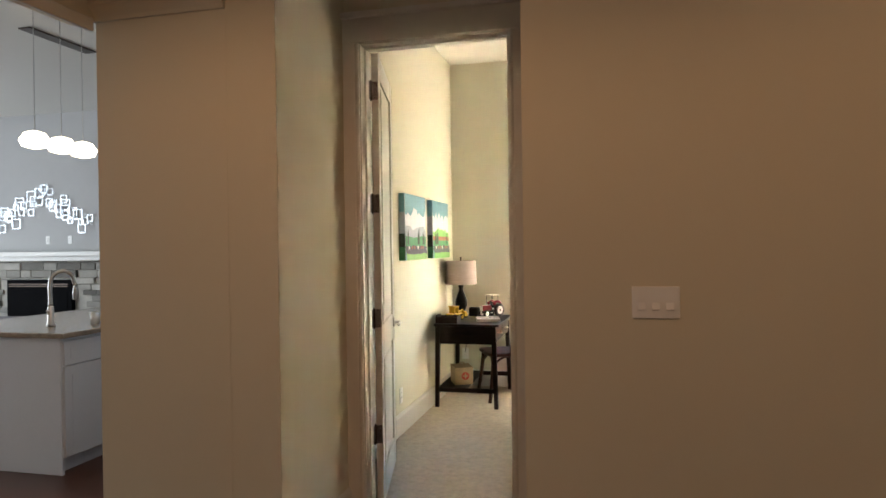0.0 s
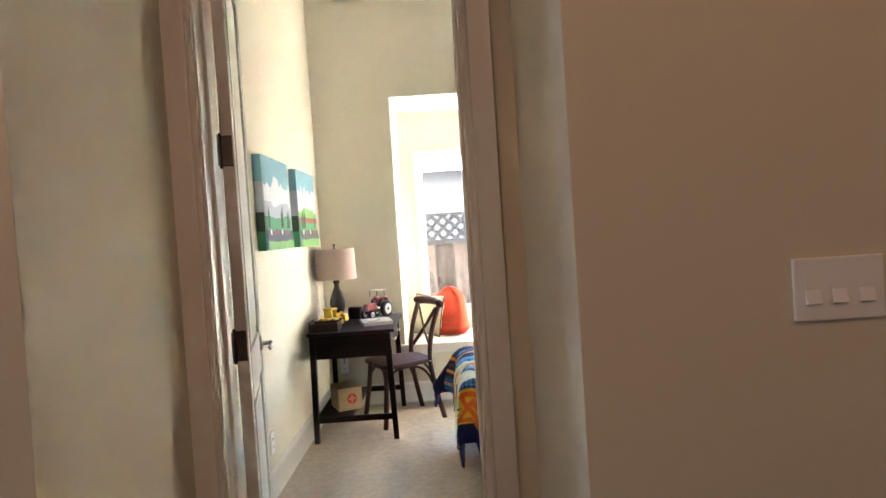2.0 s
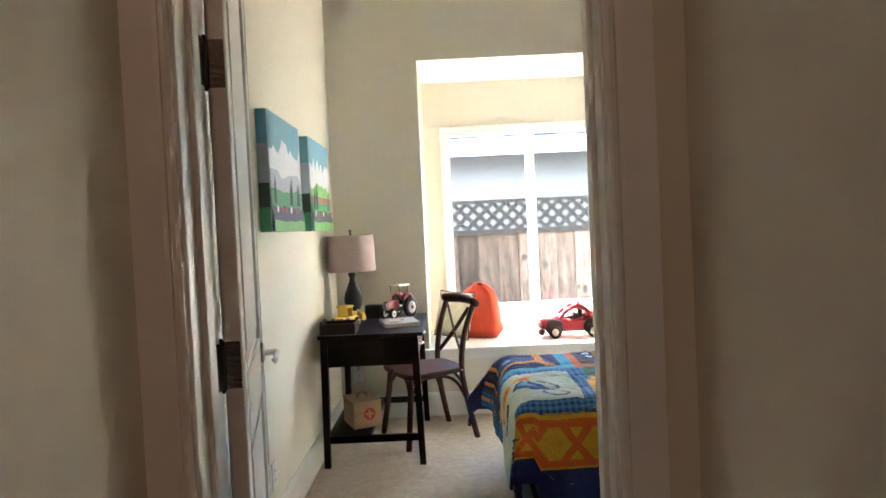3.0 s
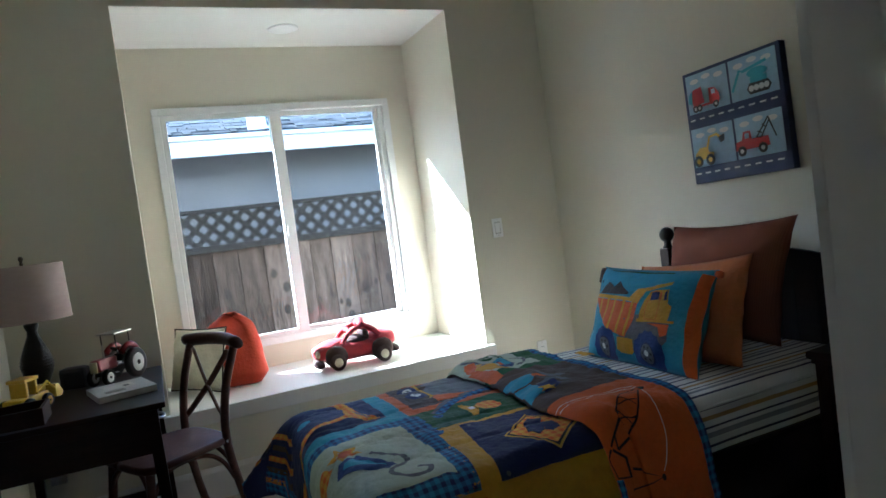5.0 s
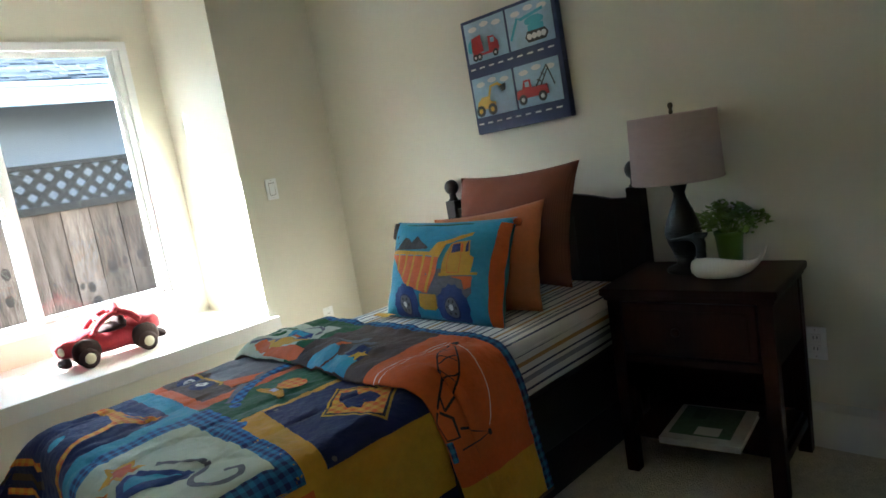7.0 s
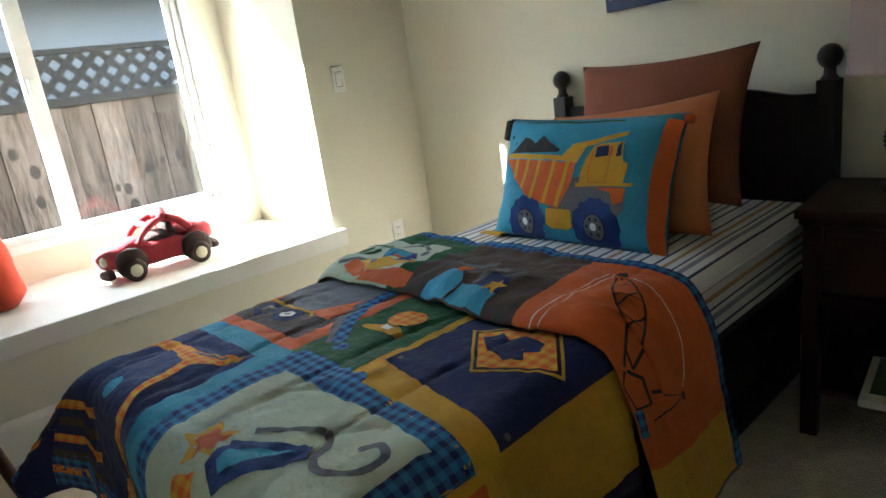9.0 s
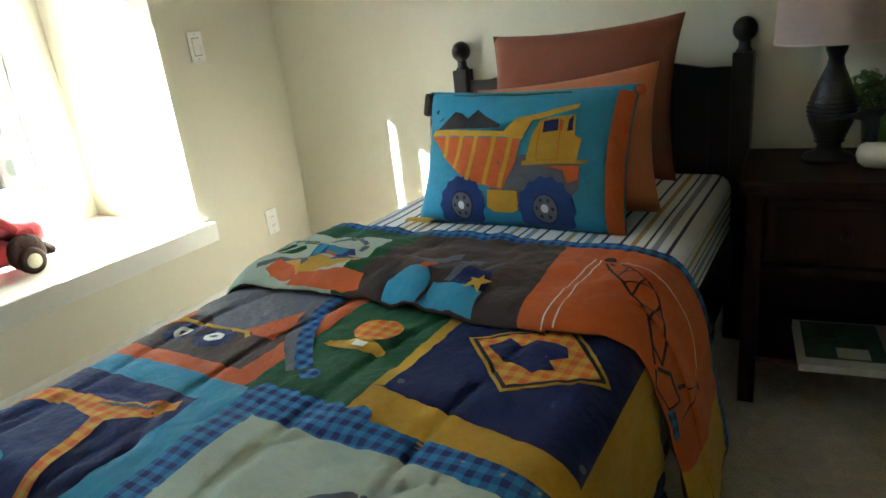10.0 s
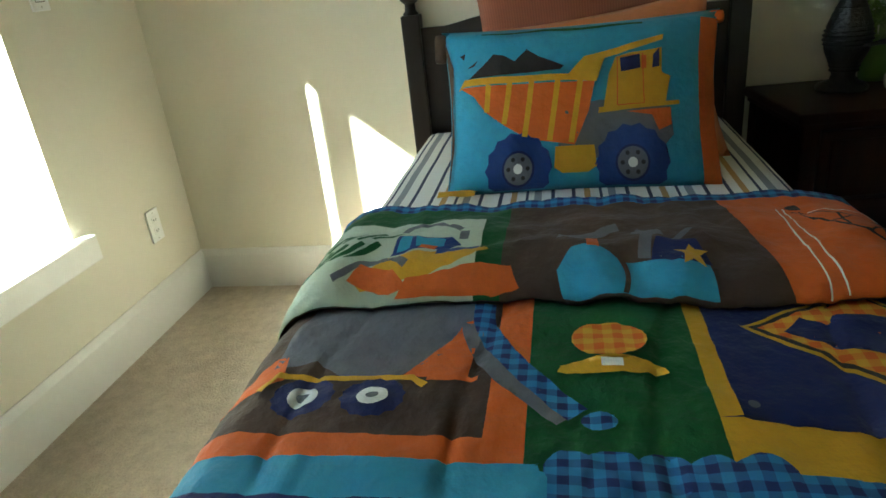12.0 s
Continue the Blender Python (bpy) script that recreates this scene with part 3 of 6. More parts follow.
def fireplace():
    f = thing("fireplace", "stacked grey stone fireplace with black firebox", "fireplace")
    y = 8.2
    rnd = random.Random(3)
    z = 0.0
    part("backing", box(-8.75, -5.98, y - 0.06, y - 0.002, 0, 1.335), M_STONE, f)
    while z < 1.32:
        h = min(rnd.choice((0.07, 0.09, 0.11)), 1.33 - z)
        x = -8.75
        while x < -6.0:
            w = min(rnd.uniform(0.18, 0.45), -5.98 - x)
            if not (x + w > -7.95 and x < -6.77 and z + h > 0.28 and z < 1.07) and w > 0.04:
                part("stone", box(x + 0.004, x + w - 0.004, y - rnd.uniform(0.085, 0.12), y - 0.06, z + 0.003, z + h - 0.003, 0.006, seg=1), M_STONE, f)
            x += w
        z += h
    box_part = part("firebox", box(-7.93, -6.79, y - 0.13, y - 0.061, 0.29, 1.06, 0.004), M_SOOT, f, "black metal firebox front")
    part("glass_front", box(-7.86, -6.86, y - 0.136, y - 0.131, 0.36, 0.92, 0.003), M_SOOT, box_part)
    part("louvre", box(-7.88, -6.84, y - 0.145, y - 0.131, 0.96, 0.975, 0.003), M_BRONZE, box_part)
    part("louvre", box(-7.88, -6.84, y - 0.145, y - 0.131, 0.99, 1.005, 0.003), M_BRONZE, box_part)
    m = part("mantel", box(-8.9, -5.9, y - 0.28, y - 0.002, 1.40, 1.468, 0.008), M_TRIM, f, "white painted mantel shelf")
    part("mantel_frieze", box(-8.82, -5.95, y - 0.22, y - 0.002, 1.337, 1.40, 0.006), M_TRIM, m)


fireplace()


def mirror_art():
    a = thing("wall_art", "cluster of small square mirror frames on the wall", "wall art")
    rnd = random.Random(12)
    for i in range(38):
        t = i / 37
        x = -8.1 + 1.5 * t + rnd.uniform(-0.06, 0.06)
        z = 1.97 + 0.34 * math.exp(-((x + 7.35) / 0.38) ** 2) - 0.10 * max(0.0, (x + 6.95) / 0.3) + rnd.uniform(-0.16, 0.14)
        s = rnd.uniform(0.045, 0.08)
        yy = 8.2 - 0.012 - 0.012 * (i % 4)
        e = 0.010
        fr = part("frame", box(x - s, x + s, yy - 0.008, yy, z + s - e, z + s, 0.001), M_MIRROR, a)
        part("edge", box(x - s, x + s, yy - 0.008, yy, z - s, z - s + e, 0.001), M_MIRROR, fr)
        part("edge", box(x - s, x - s + e, yy - 0.008, yy, z - s + e, z + s - e), M_MIRROR, fr)
        part("edge", box(x + s - e, x + s, yy - 0.008, yy, z - s + e, z + s - e), M_MIRROR, fr)
    part("wire", tube([(-8.3, 8.19, 1.9), (-7.4, 8.19, 2.15), (-6.5, 8.19, 1.85)], 0.004, 6), M_STEEL, a)


mirror_art()
tagged(part("ceiling_vent", box(-4.47, -4.34, 5.05, 5.85, 3.485, 3.499, 0.003), M_BRONZE), "long grey slot vent in the ceiling", "vent")

# ---- fixtures in the hall ----
M_WARM = glow_mat("warm_lens", (1.0, 0.72, 0.42), 0.5)


def can_light(name_label, at, lit):
    c = thing("recessed_light", name_label, "ceiling light", at, "recessed lights")
    part("trim_ring", lathe([(0.055, -0.004), (0.085, -0.006), (0.09, -0.001), (0.09, 0.0), (0.055, 0.0)], None, 28), M_PLATE, c, "white trim ring", True)
    part("lens", lathe([(0.001, -0.0015), (0.055, -0.0015), (0.055, 0.0)], None, 24), M_WARM if lit else M_PLATE, c)
    return c


# Unseen hall lamps, added to give the hall walls their warm light.
for hx, hy, share in ((2.1, 1.2, 0.56), (-0.5, 0.95, 1.05)):
    can_light("added lit recessed light in the unseen hall ceiling", (hx, hy, 3.049), True)
    lamp = bpy.data.lights.new("added_hall_lamp", "SPOT")
    lamp.energy, lamp.color, lamp.spot_size, lamp.spot_blend, lamp.shadow_soft_size = HALL_W * share, (1.0, 0.56, 0.30), radians(166), 0.42, 0.06
    new("added_hall_lamp", lamp).matrix_world = look((hx, hy, 3.03), (hx, hy, 0))
can_light("unlit recessed light in the window recess ceiling", (0.655, 7.25, RZ1 - 0.004), False)


# Grey puts the shade of the rocker's gap into colour; also book print.
M_GAP_GREY = mat("shadowed_plastic_gap", (0.30, 0.28, 0.25), 0.6, vary=0.02, bump=0)


def wall_plate(m, gangs, kind, label):
    """A switch or outlet plate in its own plane: x across, z up, out along -y."""
    w, h = 0.07 + 0.05 * (gangs - 1), 0.118
    p = thing("light_switch" if kind == "switch" else "wall_outlet", label, "switch" if kind == "switch" else "outlet")
    part("plate", box(-w / 2, w / 2, -0.007, 0, -h / 2, h / 2, 0.003), M_PLATE, p)
    for g in range(gangs):
        cx = (g - (gangs - 1) / 2) * 0.05
        if kind == "switch":
            if gangs == 3:
                part("rocker", prism([(-0.0065, 0.032), (-0.0075, 0.032), (-0.0075, -0.001), (-0.0145, -0.026), (-0.0065, -0.029)], 0.027, Matrix(((0, 0, 1, cx - 0.0135), (1, 0, 0, 0), (0, 1, 0, 0), (0, 0, 0, 1)))), M_PLATE, p)
                continue
            # Thin grey rim painted in for the shade around the rocker.
            part("gap_shade", box(cx - 0.0185, cx + 0.0185, -0.0076, -0.006, -0.0355, 0.0355, 0.0005), M_GAP_GREY, p)
            part("rocker", box(cx - 0.0165, cx + 0.0165, -0.0095, -0.006, -0.033, 0.033, 0.0015, m=pose(0, 0, 0, 3)), M_PLATE, p)
        else:
            for s in (-1, 1):
                r = part("receptacle", box(cx - 0.016, cx + 0.016, -0.009, -0.006, s * 0.02 - 0.013, s * 0.02 + 0.013, 0.003), M_PLATE, p)
                for q in (-1, 1):
                    part("slot", box(cx + q * 0.006 - 0.0012, cx + q * 0.006 + 0.0012, -0.0095, -0.0088, s * 0.02 - 0.004, s * 0.02 + 0.006), M_BLACK, r)
        for s in (-1, 1):
            part("screw", lathe([(0.003, -0.0005), (0.003, 0.0008)], pose(cx, -0.007, s * 0.048, 90), 8), M_STEEL, p)
    p.matrix_basis = m
    return p


tr = wall_plate(pose(0.847, NY, 1.245), 3, "switch", "white plate of three rocker switches on the tan hall wall")
wall_plate(pose(1.722, YW, 1.19), 1, "switch", "white single rocker switch beside the window recess")
wall_plate(pose(1.935, YW, 0.383), 1, "outlet", "white duplex outlet low on the wall near the bed")
wall_plate(pose(-0.765, YW, 0.345), 1, "outlet", "white duplex outlet under the desk")
wall_plate(pose(XL, 5.055, 0.312, 0, 0, 90), 1, "outlet", "white duplex outlet low on the wall by the door")

for px in (-7.31, -6.92):
    wall_plate(pose(px, 8.2, 1.64), 1, "outlet", "white duplex outlet above the fireplace mantel")
wall_plate(pose(XE, 4.316, 0.40, 0, 0, -90), 1, "outlet", "white duplex outlet low on the wall behind the nightstand")

M_FRAME = mat("grey_wood_frame", (0.22, 0.20, 0.17), 0.5, vary=0.15, bump=0.1)
M_DUSK = mat("dark_print", (0.03, 0.028, 0.03), 0.35, vary=0.4, scale=3, bump=0.0)


def hall_picture():
    p = thing("framed_picture", "dark picture in a wide grey frame on the hall wall", "picture")
    x0, x1, z0, z1 = 1.66, 2.45, 0.985, 2.09
    part("print", box(x0 + 0.08, x1 - 0.08, NY - 0.014, NY - 0.008, z0 + 0.08, z1 - 0.08), M_DUSK, p, "dark print")
    for a in ((x0, x0 + 0.09, z0, z1), (x1 - 0.09, x1, z0, z1), (x0 + 0.09, x1 - 0.09, z0, z0 + 0.09), (x0 + 0.09, x1 - 0.09, z1 - 0.09, z1)):
        part("frame_rail", box(a[0], a[1], NY - 0.045, NY - 0.002, a[2], a[3], 0.006), M_FRAME, p)


hall_picture()
# ---- the bed ----
def dyed(name, c, vary=0.10):
    m = mat(name, c, 0.78, vary=vary, scale=14, grain=60, bump=0.4, spec=0.28)
    bsdf = m.node_tree.nodes["Principled BSDF"]
    bsdf.inputs["Sheen Weight"].default_value, bsdf.inputs["Sheen Roughness"].default_value = 0.08, 0.4
    return m


C_NAVY = dyed("navy_cotton", (0.013, 0.021, 0.10))
C_ROYAL = dyed("royal_blue_cotton", (0.016, 0.046, 0.19))
C_SKY = dyed("sky_blue_cotton", (0.055, 0.30, 0.47))
C_ORANGE = dyed("orange_cotton", (0.62, 0.125, 0.018))
C_YELLOW = dyed("yellow_cotton", (0.61, 0.335, 0.018))
C_GREEN = dyed("green_cotton", (0.011, 0.092, 0.024))
C_BROWN = dyed("brown_cotton", (0.075, 0.046, 0.031))
C_GREY = dyed("grey_cotton", (0.135, 0.137, 0.155))
C_PALE = dyed("pale_green_cotton", (0.47, 0.535, 0.41), 0.05)
C_WHITE = dyed("white_cotton", (0.80, 0.80, 0.76), 0.05)
C_CHAR = dyed("charcoal_cotton", (0.03, 0.026, 0.025))
C_CHECK = banded_mat("blue_gingham", [(0, (0.010, 0.024, 0.125)), (0.5, (0.035, 0.20, 0.44))], period=0.026, across=[(0, (0.010, 0.024, 0.125)), (0.5, (0.035, 0.20, 0.44))])
C_ORCHECK = banded_mat("orange_gingham", [(0, (0.62, 0.125, 0.01)), (0.5, (0.66, 0.36, 0.035))], period=0.028, across=[(0, (0.62, 0.125, 0.01)), (0.5, (0.66, 0.36, 0.035))])
W_, N_, G_, T_ = (0.72, 0.71, 0.67), (0.03, 0.035, 0.09), (0.25, 0.26, 0.29), (0.42, 0.26, 0.10)
C_STRIPE = banded_mat("striped_sheet", [(0, W_), (0.10, N_), (0.15, W_), (0.28, G_), (0.38, W_), (0.46, N_), (0.50, W_), (0.62, T_), (0.70, W_), (0.82, N_), (0.87, W_)], axis="V", period=0.17)


def patch(poly, shape, step=0.0105):
    """A cloth piece: an outline in flat (u, v), cut into small faces and laid on the surface that shape(u, v) gives."""
    bm = bmesh.new()
    bm.faces.new([bm.verts.new((u, v, 0)) for u, v in poly])
    bmesh.ops.triangulate(bm, faces=bm.faces)
    for axis in (0, 1):
        lo, hi = min(p[axis] for p in poly), max(p[axis] for p in poly)
        k = math.floor(lo / step) + 1
        while k * step < hi:
            no = Vector((1, 0, 0)) if axis == 0 else Vector((0, 1, 0))
            bmesh.ops.bisect_plane(bm, geom=bm.verts[:] + bm.edges[:] + bm.faces[:], plane_co=no * (k * step), plane_no=no)
            k += 1
    uv = bm.loops.layers.uv.new("UVMap")
    for f in bm.faces:
        for l in f.loops:
            l[uv].uv = (l.vert.co.x, l.vert.co.y)
    for v in bm.verts:
        v.co = shape(v.co.x, v.co.y)
    return bm


def rect(u0, u1, v0, v1):
    return [(u0, v0), (u1, v0), (u1, v1), (u0, v1)]


def disc(u, v, r, n=20, s=1.0):
    return [(u + r * math.cos(2 * math.pi * k / n), v + r * s * math.sin(2 * math.pi * k / n)) for k in range(n)]


def cog(u, v, r, n=14):
    return [(u + r * (1 + 0.045 * (-1) ** k) * math.cos(math.pi * k / n), v + r * (1 + 0.045 * (-1) ** k) * math.sin(math.pi * k / n)) for k in range(2 * n)]


def stroke(points, w):
    """A ribbon of width w along points."""
    pts = [Vector((a, b, 0)) for a, b in points]
    left, right = [], []
    for i, p in enumerate(pts):
        d = (pts[min(i + 1, len(pts) - 1)] - pts[max(i - 1, 0)]).normalized()
        n = Vector((-d.y, d.x, 0)) * (w / 2)
        left.append(((p + n).x, (p + n).y))
        right.append(((p - n).x, (p - n).y))
    return left + right[::-1]


def smooth_line(ctrl, n=6):
    return [(p.x, p.y) for p in curve_points([(a, b, 0) for a, b in ctrl], n)]


BX0, BY0, BY1, QZ, QR = 0.245, 5.03, 5.915, 0.602, 0.085
BED_AT = Vector((-0.018, -0.068, 0.015))                  # where the made bed stands


def over_edge(d):
    """How far out and down a cloth goes that has run d past an edge."""
    if d <= 0:
        return 0.0, 0.0
    if d < QR * math.pi / 2:
        a = d / QR
        return QR * math.sin(a), QR * (1 - math.cos(a))
    e = d - QR * math.pi / 2
    return QR + e * 0.04, QR + e * 0.99


SEAM_V = (4.70, 4.92, 5.16, 5.385, 5.63, 5.85, 6.08, 6.26)
SEAM_ARC = ((0.36, 5.30, 0.11), (0.33, 5.05, 0.13), (0.28, 5.75, 0.15), (0.10, 5.45, 0.14))  # stitched loops


def quilt_at(off, fold=False):
    def shape(u, v):
        dx, dn, df = BX0 - u, BY0 - v, v - BY1
        ox, zx = over_edge(dx)
        on, zn = over_edge(dn)
        of, zf = over_edge(df)
        zy = max(zn, zf)
        z = QZ - (zx if zy == 0 else zy if zx == 0 else math.hypot(zx, zy) * 0.80)
        wob = noise.noise(Vector((u * 6, v * 6, 2.0)))
        wav = 0.012 * noise.noise(Vector((u * 11, v * 11, 5.0)))
        sd = min(abs(v + 0.02 * math.sin(u * 7) + 0.10 * (u - 0.6) - s) for s in SEAM_V)
        if not fold:
            sd = min(sd, min(abs(math.hypot(u - a, v - b) - r) for a, b, r in SEAM_ARC))
        puff = (0.003 if fold else 0.0065) * (1 - math.exp(-(sd / 0.008) ** 2)) + 0.006 * wob + wav * 0.45 + 0.0034 * noise.noise(Vector((u * 30, v * 44, 9.0))) + 0.0018 * noise.noise(Vector((u * 80, v * 60, 3.0)))
        side = min(1.0, (zx + zy) / 0.12)
        h = puff + off
        if fold:
            turn = -0.6 + (math.pi / 2 + 0.6) * min(1.0, (u - 0.873) / 0.10)
            h += 0.030 + 0.027 * math.sin(turn) * (1 - 0.4 * max(0.0, min(1.0, (u - 1.0) / 0.25)))
            roll = 0.973 + 0.014 * math.sin(v * 7.0) - 0.055 * math.cos(turn) - 0.055 + 0.02 * max(0.0, min(1.0, (5.12 - v) / 0.16))
            h += 0.010 * noise.noise(Vector((u * 8, v * 15, 11.0)))
            h += 0.006 * math.sin(u * 34 + v * 9 + 4 * wob) * max(0, 1 - abs(u - 1.0) / 0.2)
        sway = 0.012 * math.sin((u - v) * 8) * side
        out = h * side * (0.45 if fold else 1.0)
        if dx > 0 and df > 0:
            out += 0.5 * min(dx, df, 0.3) * min(1.0, max(dx, df) / 0.3)
        x = u if dx <= 0 else BX0 - ox - (out + sway) * (1 if dx > 0 else 0)
        if fold:
            on += 0.16 * max(0.0, zn - 0.05)
        y = v if dn <= 0 and df <= 0 else (BY0 - on - out - sway * 0.6 if dn > 0 else BY1 + of + out + sway * 0.6)
        if fold and u < 0.973:
            x = roll + 0.055 * (u - 0.873) / 0.10
        elif fold:
            x = 0.973 + (u - 0.973) * 0.83 + 0.014 * math.sin(v * 7.0) * max(0.0, 1 - (u - 0.973) / 0.2)
        return Vector((x, y, z + h * (1 - side)))
    return shape


def quilt():
    base = part("quilt", patch(rect(-0.19, 0.93, 4.585, 6.36), quilt_at(-0.003)), C_NAVY, None, "", True, True)
    tagged(base, "colourful patchwork quilt with appliqued building trucks over the bed", "quilt")
    so = base.modifiers.new("thickness", "SOLIDIFY")
    so.thickness, so.offset = 0.018, -1
    base.location = BED_AT

    def lay(name, poly, m, level, label="", fold=False, parent=None):
        return part(name, patch(poly, quilt_at(0.0012 + 0.0015 * level, fold)), m, parent or base, label, True)

    far, near, foot = 6.35, 4.60, -0.18
    brown = lay("mixer_panel", rect(0.565, 0.92, 5.612, far), C_BROWN, 0, "brown panel with a cement mixer")
    lay("border_strip", rect(0.525, 0.565, 5.562, far), C_ORANGE, 0, "orange strip")
    lay("border_strip", rect(0.565, 0.92, 5.562, 5.612), C_ORANGE, 0, "orange strip")
    green = lay("light_panel", rect(0.51, 0.92, 5.338, 5.562), C_GREEN, 0, "green panel with a warning light")
    lay("border_strip", rect(0.61, 0.92, 5.312, 5.338), C_YELLOW, 0, "yellow strip")
    lay("border_strip", [(0.52, 5.338), (0.61, 5.338), (0.555, 4.94), (0.47, 4.94)], C_YELLOW, 0, "yellow strip")
    lay("border_strip", rect(0.10, 0.92, 4.72, 4.94), C_YELLOW, 0, "yellow strip")
    sign = lay("sign_panel", [(0.61, 5.312), (0.92, 5.312), (0.92, 4.94), (0.555, 4.94)], C_NAVY, 0.3, "navy panel with a road sign")
    lay("border_strip", rect(0.465, 0.525, 5.535, far), C_SKY, 0, "sky blue strip")
    lay("border_strip", rect(foot, 0.467, 5.535, 5.605), C_SKY, 0.1, "sky blue strip")
    lay("check_strip", [(0.464, 5.535), (0.528, 5.535), (0.515, 5.14), (0.492, 4.935), (0.445, 4.935), (0.464, 5.14)], C_CHECK, 0.2, "blue gingham strip")
    lay("check_strip", rect(foot, 0.466, 5.475, 5.535), C_CHECK, 0.2, "blue gingham strip")
    lay("check_strip", rect(foot, 0.455, 4.935, 5.0), C_CHECK, 0.2, "blue gingham strip")
    white = lay("pump_panel", [(foot, 5.0), (0.452, 5.0), (0.464, 5.14), (0.464, 5.478), (foot, 5.478)], C_PALE, 0, "pale panel with a fuel pump")
    arm = lay("digger_panel", rect(foot, 0.466, 5.605, far), C_NAVY, 0, "navy panel with a digger arm")
    truss = lay("truss_panel", rect(foot, 0.48, near, 4.935), C_YELLOW, 0.05, "yellow panel with an orange truss")
    # cement mixer
    lay("drum", [(0.70, 5.93), (0.72, 5.87), (0.685, 5.82), (0.69, 5.74), (0.75, 5.68), (0.845, 5.645), (0.91, 5.66), (0.915, 5.86), (0.88, 5.925), (0.80, 5.94)], C_GREY, 1, "grey drum", parent=brown)
    lay("cab", [(0.68, 5.645), (0.69, 5.735), (0.78, 5.68), (0.87, 5.655), (0.87, 5.64)], C_ORANGE, 1.2, "orange chute frame", parent=brown)
    lay("fender", [(0.62, 5.99), (0.67, 5.98), (0.73, 5.935), (0.735, 5.92), (0.675, 5.905), (0.645, 5.935), (0.62, 5.985)], C_ORANGE, 1, "orange fender", parent=brown)
    lay("chassis", stroke([(0.645, 5.93), (0.682, 5.915), (0.684, 5.72), (0.666, 5.70)], 0.012), C_YELLOW, 1.6, "yellow chassis line", parent=brown)
    lay("bar", rect(0.676, 0.687, 5.63, 5.70), C_ORANGE, 1.6, parent=brown)
    for v in (5.863, 5.765):
        wh = lay("wheel", cog(0.637, v, 0.043), C_NAVY, 1.9, "navy wheel", parent=brown)
        lay("hub", disc(0.637, v, 0.021), C_WHITE, 2.6, "white hub", parent=wh)
        lay("axle", disc(0.637, v, 0.009, 12), C_GREY, 3.2, parent=wh)
    lay("chute", stroke(smooth_line([(0.87, 5.655), (0.80, 5.65), (0.70, 5.605), (0.64, 5.55), (0.605, 5.515)]), 0.03), C_GREY, 1.4, "grey chute", parent=brown)
    lay("cement", stroke(smooth_line([(0.89, 5.64), (0.82, 5.632), (0.73, 5.59), (0.66, 5.54), (0.615, 5.50)]), 0.034), C_CHECK, 1.8, "blue gingham stream", parent=brown)
    # warning light
    lay("lamp", disc(0.785, 5.452, 0.046, 22, 1.15), C_ORCHECK, 1, "orange gingham disc", parent=green)
    lay("lamp_base", [(0.70, 5.525), (0.715, 5.52), (0.735, 5.485), (0.742, 5.45), (0.735, 5.42), (0.715, 5.385), (0.70, 5.38)], C_YELLOW, 1.4, "yellow lamp base", parent=green)
    lay("badge", rect(0.712, 0.732, 5.437, 5.466), C_WHITE, 2.0, parent=green)
    lay("splash", disc(0.603, 5.475, 0.017, 14, 1.3), C_CHECK, 1, "blue gingham blob", parent=green)
    for v, r in ((5.51, 0.030), (5.465, 0.034), (5.41, 0.033), (5.36, 0.028), (5.31, 0.031)):
        lay("scallop", disc(0.518, v, r, 18), C_CHECK, 1.0, "blue gingham scallop", parent=green)
    # road sign
    c = Vector((0.788, 5.115))
    outer = [Vector(p) for p in ((0.822, 5.268), (0.666, 5.126), (0.766, 4.972), (0.912, 5.09))]

    def shrunk(k):
        return [tuple(c + (p - c) * k) for p in outer]

    lay("sign_edge", shrunk(1.0), C_YELLOW, 1, "yellow sign edge", parent=sign)
    lay("sign_line", shrunk(0.93), C_CHAR, 1.6, "dark sign line", parent=sign)
    lay("sign_face", shrunk(0.85), C_ORCHECK, 2.2, "orange gingham sign face", parent=sign)
    lay("arrow", [(0.80, 5.215), (0.76, 5.17), (0.775, 5.155), (0.735, 5.10), (0.76, 5.07), (0.785, 5.09), (0.80, 5.06), (0.835, 5.075), (0.84, 5.14), (0.815, 5.155), (0.835, 5.185)], C_NAVY, 2.8, "navy arrow", parent=sign)
    for p in ((0.633, 5.295), (0.582, 4.952)):
        lay("rivet", disc(p[0], p[1], 0.007, 10), C_GREY, 1, parent=sign)
    # digger arm
    lay("boom", [(0.448, 5.628), (0.402, 5.745), (0.396, 5.80), (0.354, 5.80), (0.343, 5.715), (0.385, 5.66), (0.422, 5.618)], C_ORCHECK, 1, "orange gingham boom", parent=arm)
    lay("ram", stroke([(0.415, 5.655), (0.385, 5.775)], 0.009), C_GREY, 1.8, "grey ram", parent=arm)
    lay("dipper", stroke(smooth_line([(0.376, 5.78), (0.377, 5.86), (0.355, 5.94), (0.31, 6.02), (0.23, 6.09)]), 0.038), C_ORCHECK, 1.4, "orange gingham dipper", parent=arm)
    lay("stick", stroke(smooth_line([(0.372, 5.73), (0.30, 5.70), (0.21, 5.68), (0.10, 5.668), (0.0, 5.67)]), 0.03), C_ORCHECK, 1.6, "orange gingham stick", parent=arm)
    lay("bucket", [(0.01, 5.65), (0.02, 5.70), (-0.06, 5.73), (-0.11, 5.70), (-0.08, 5.65)], C_ORCHECK, 1.8, "orange gingham bucket", parent=arm)
    lay("teal_patch", disc(0.20, 5.80, 0.03, 12, 0.8), C_SKY, 1, parent=arm)
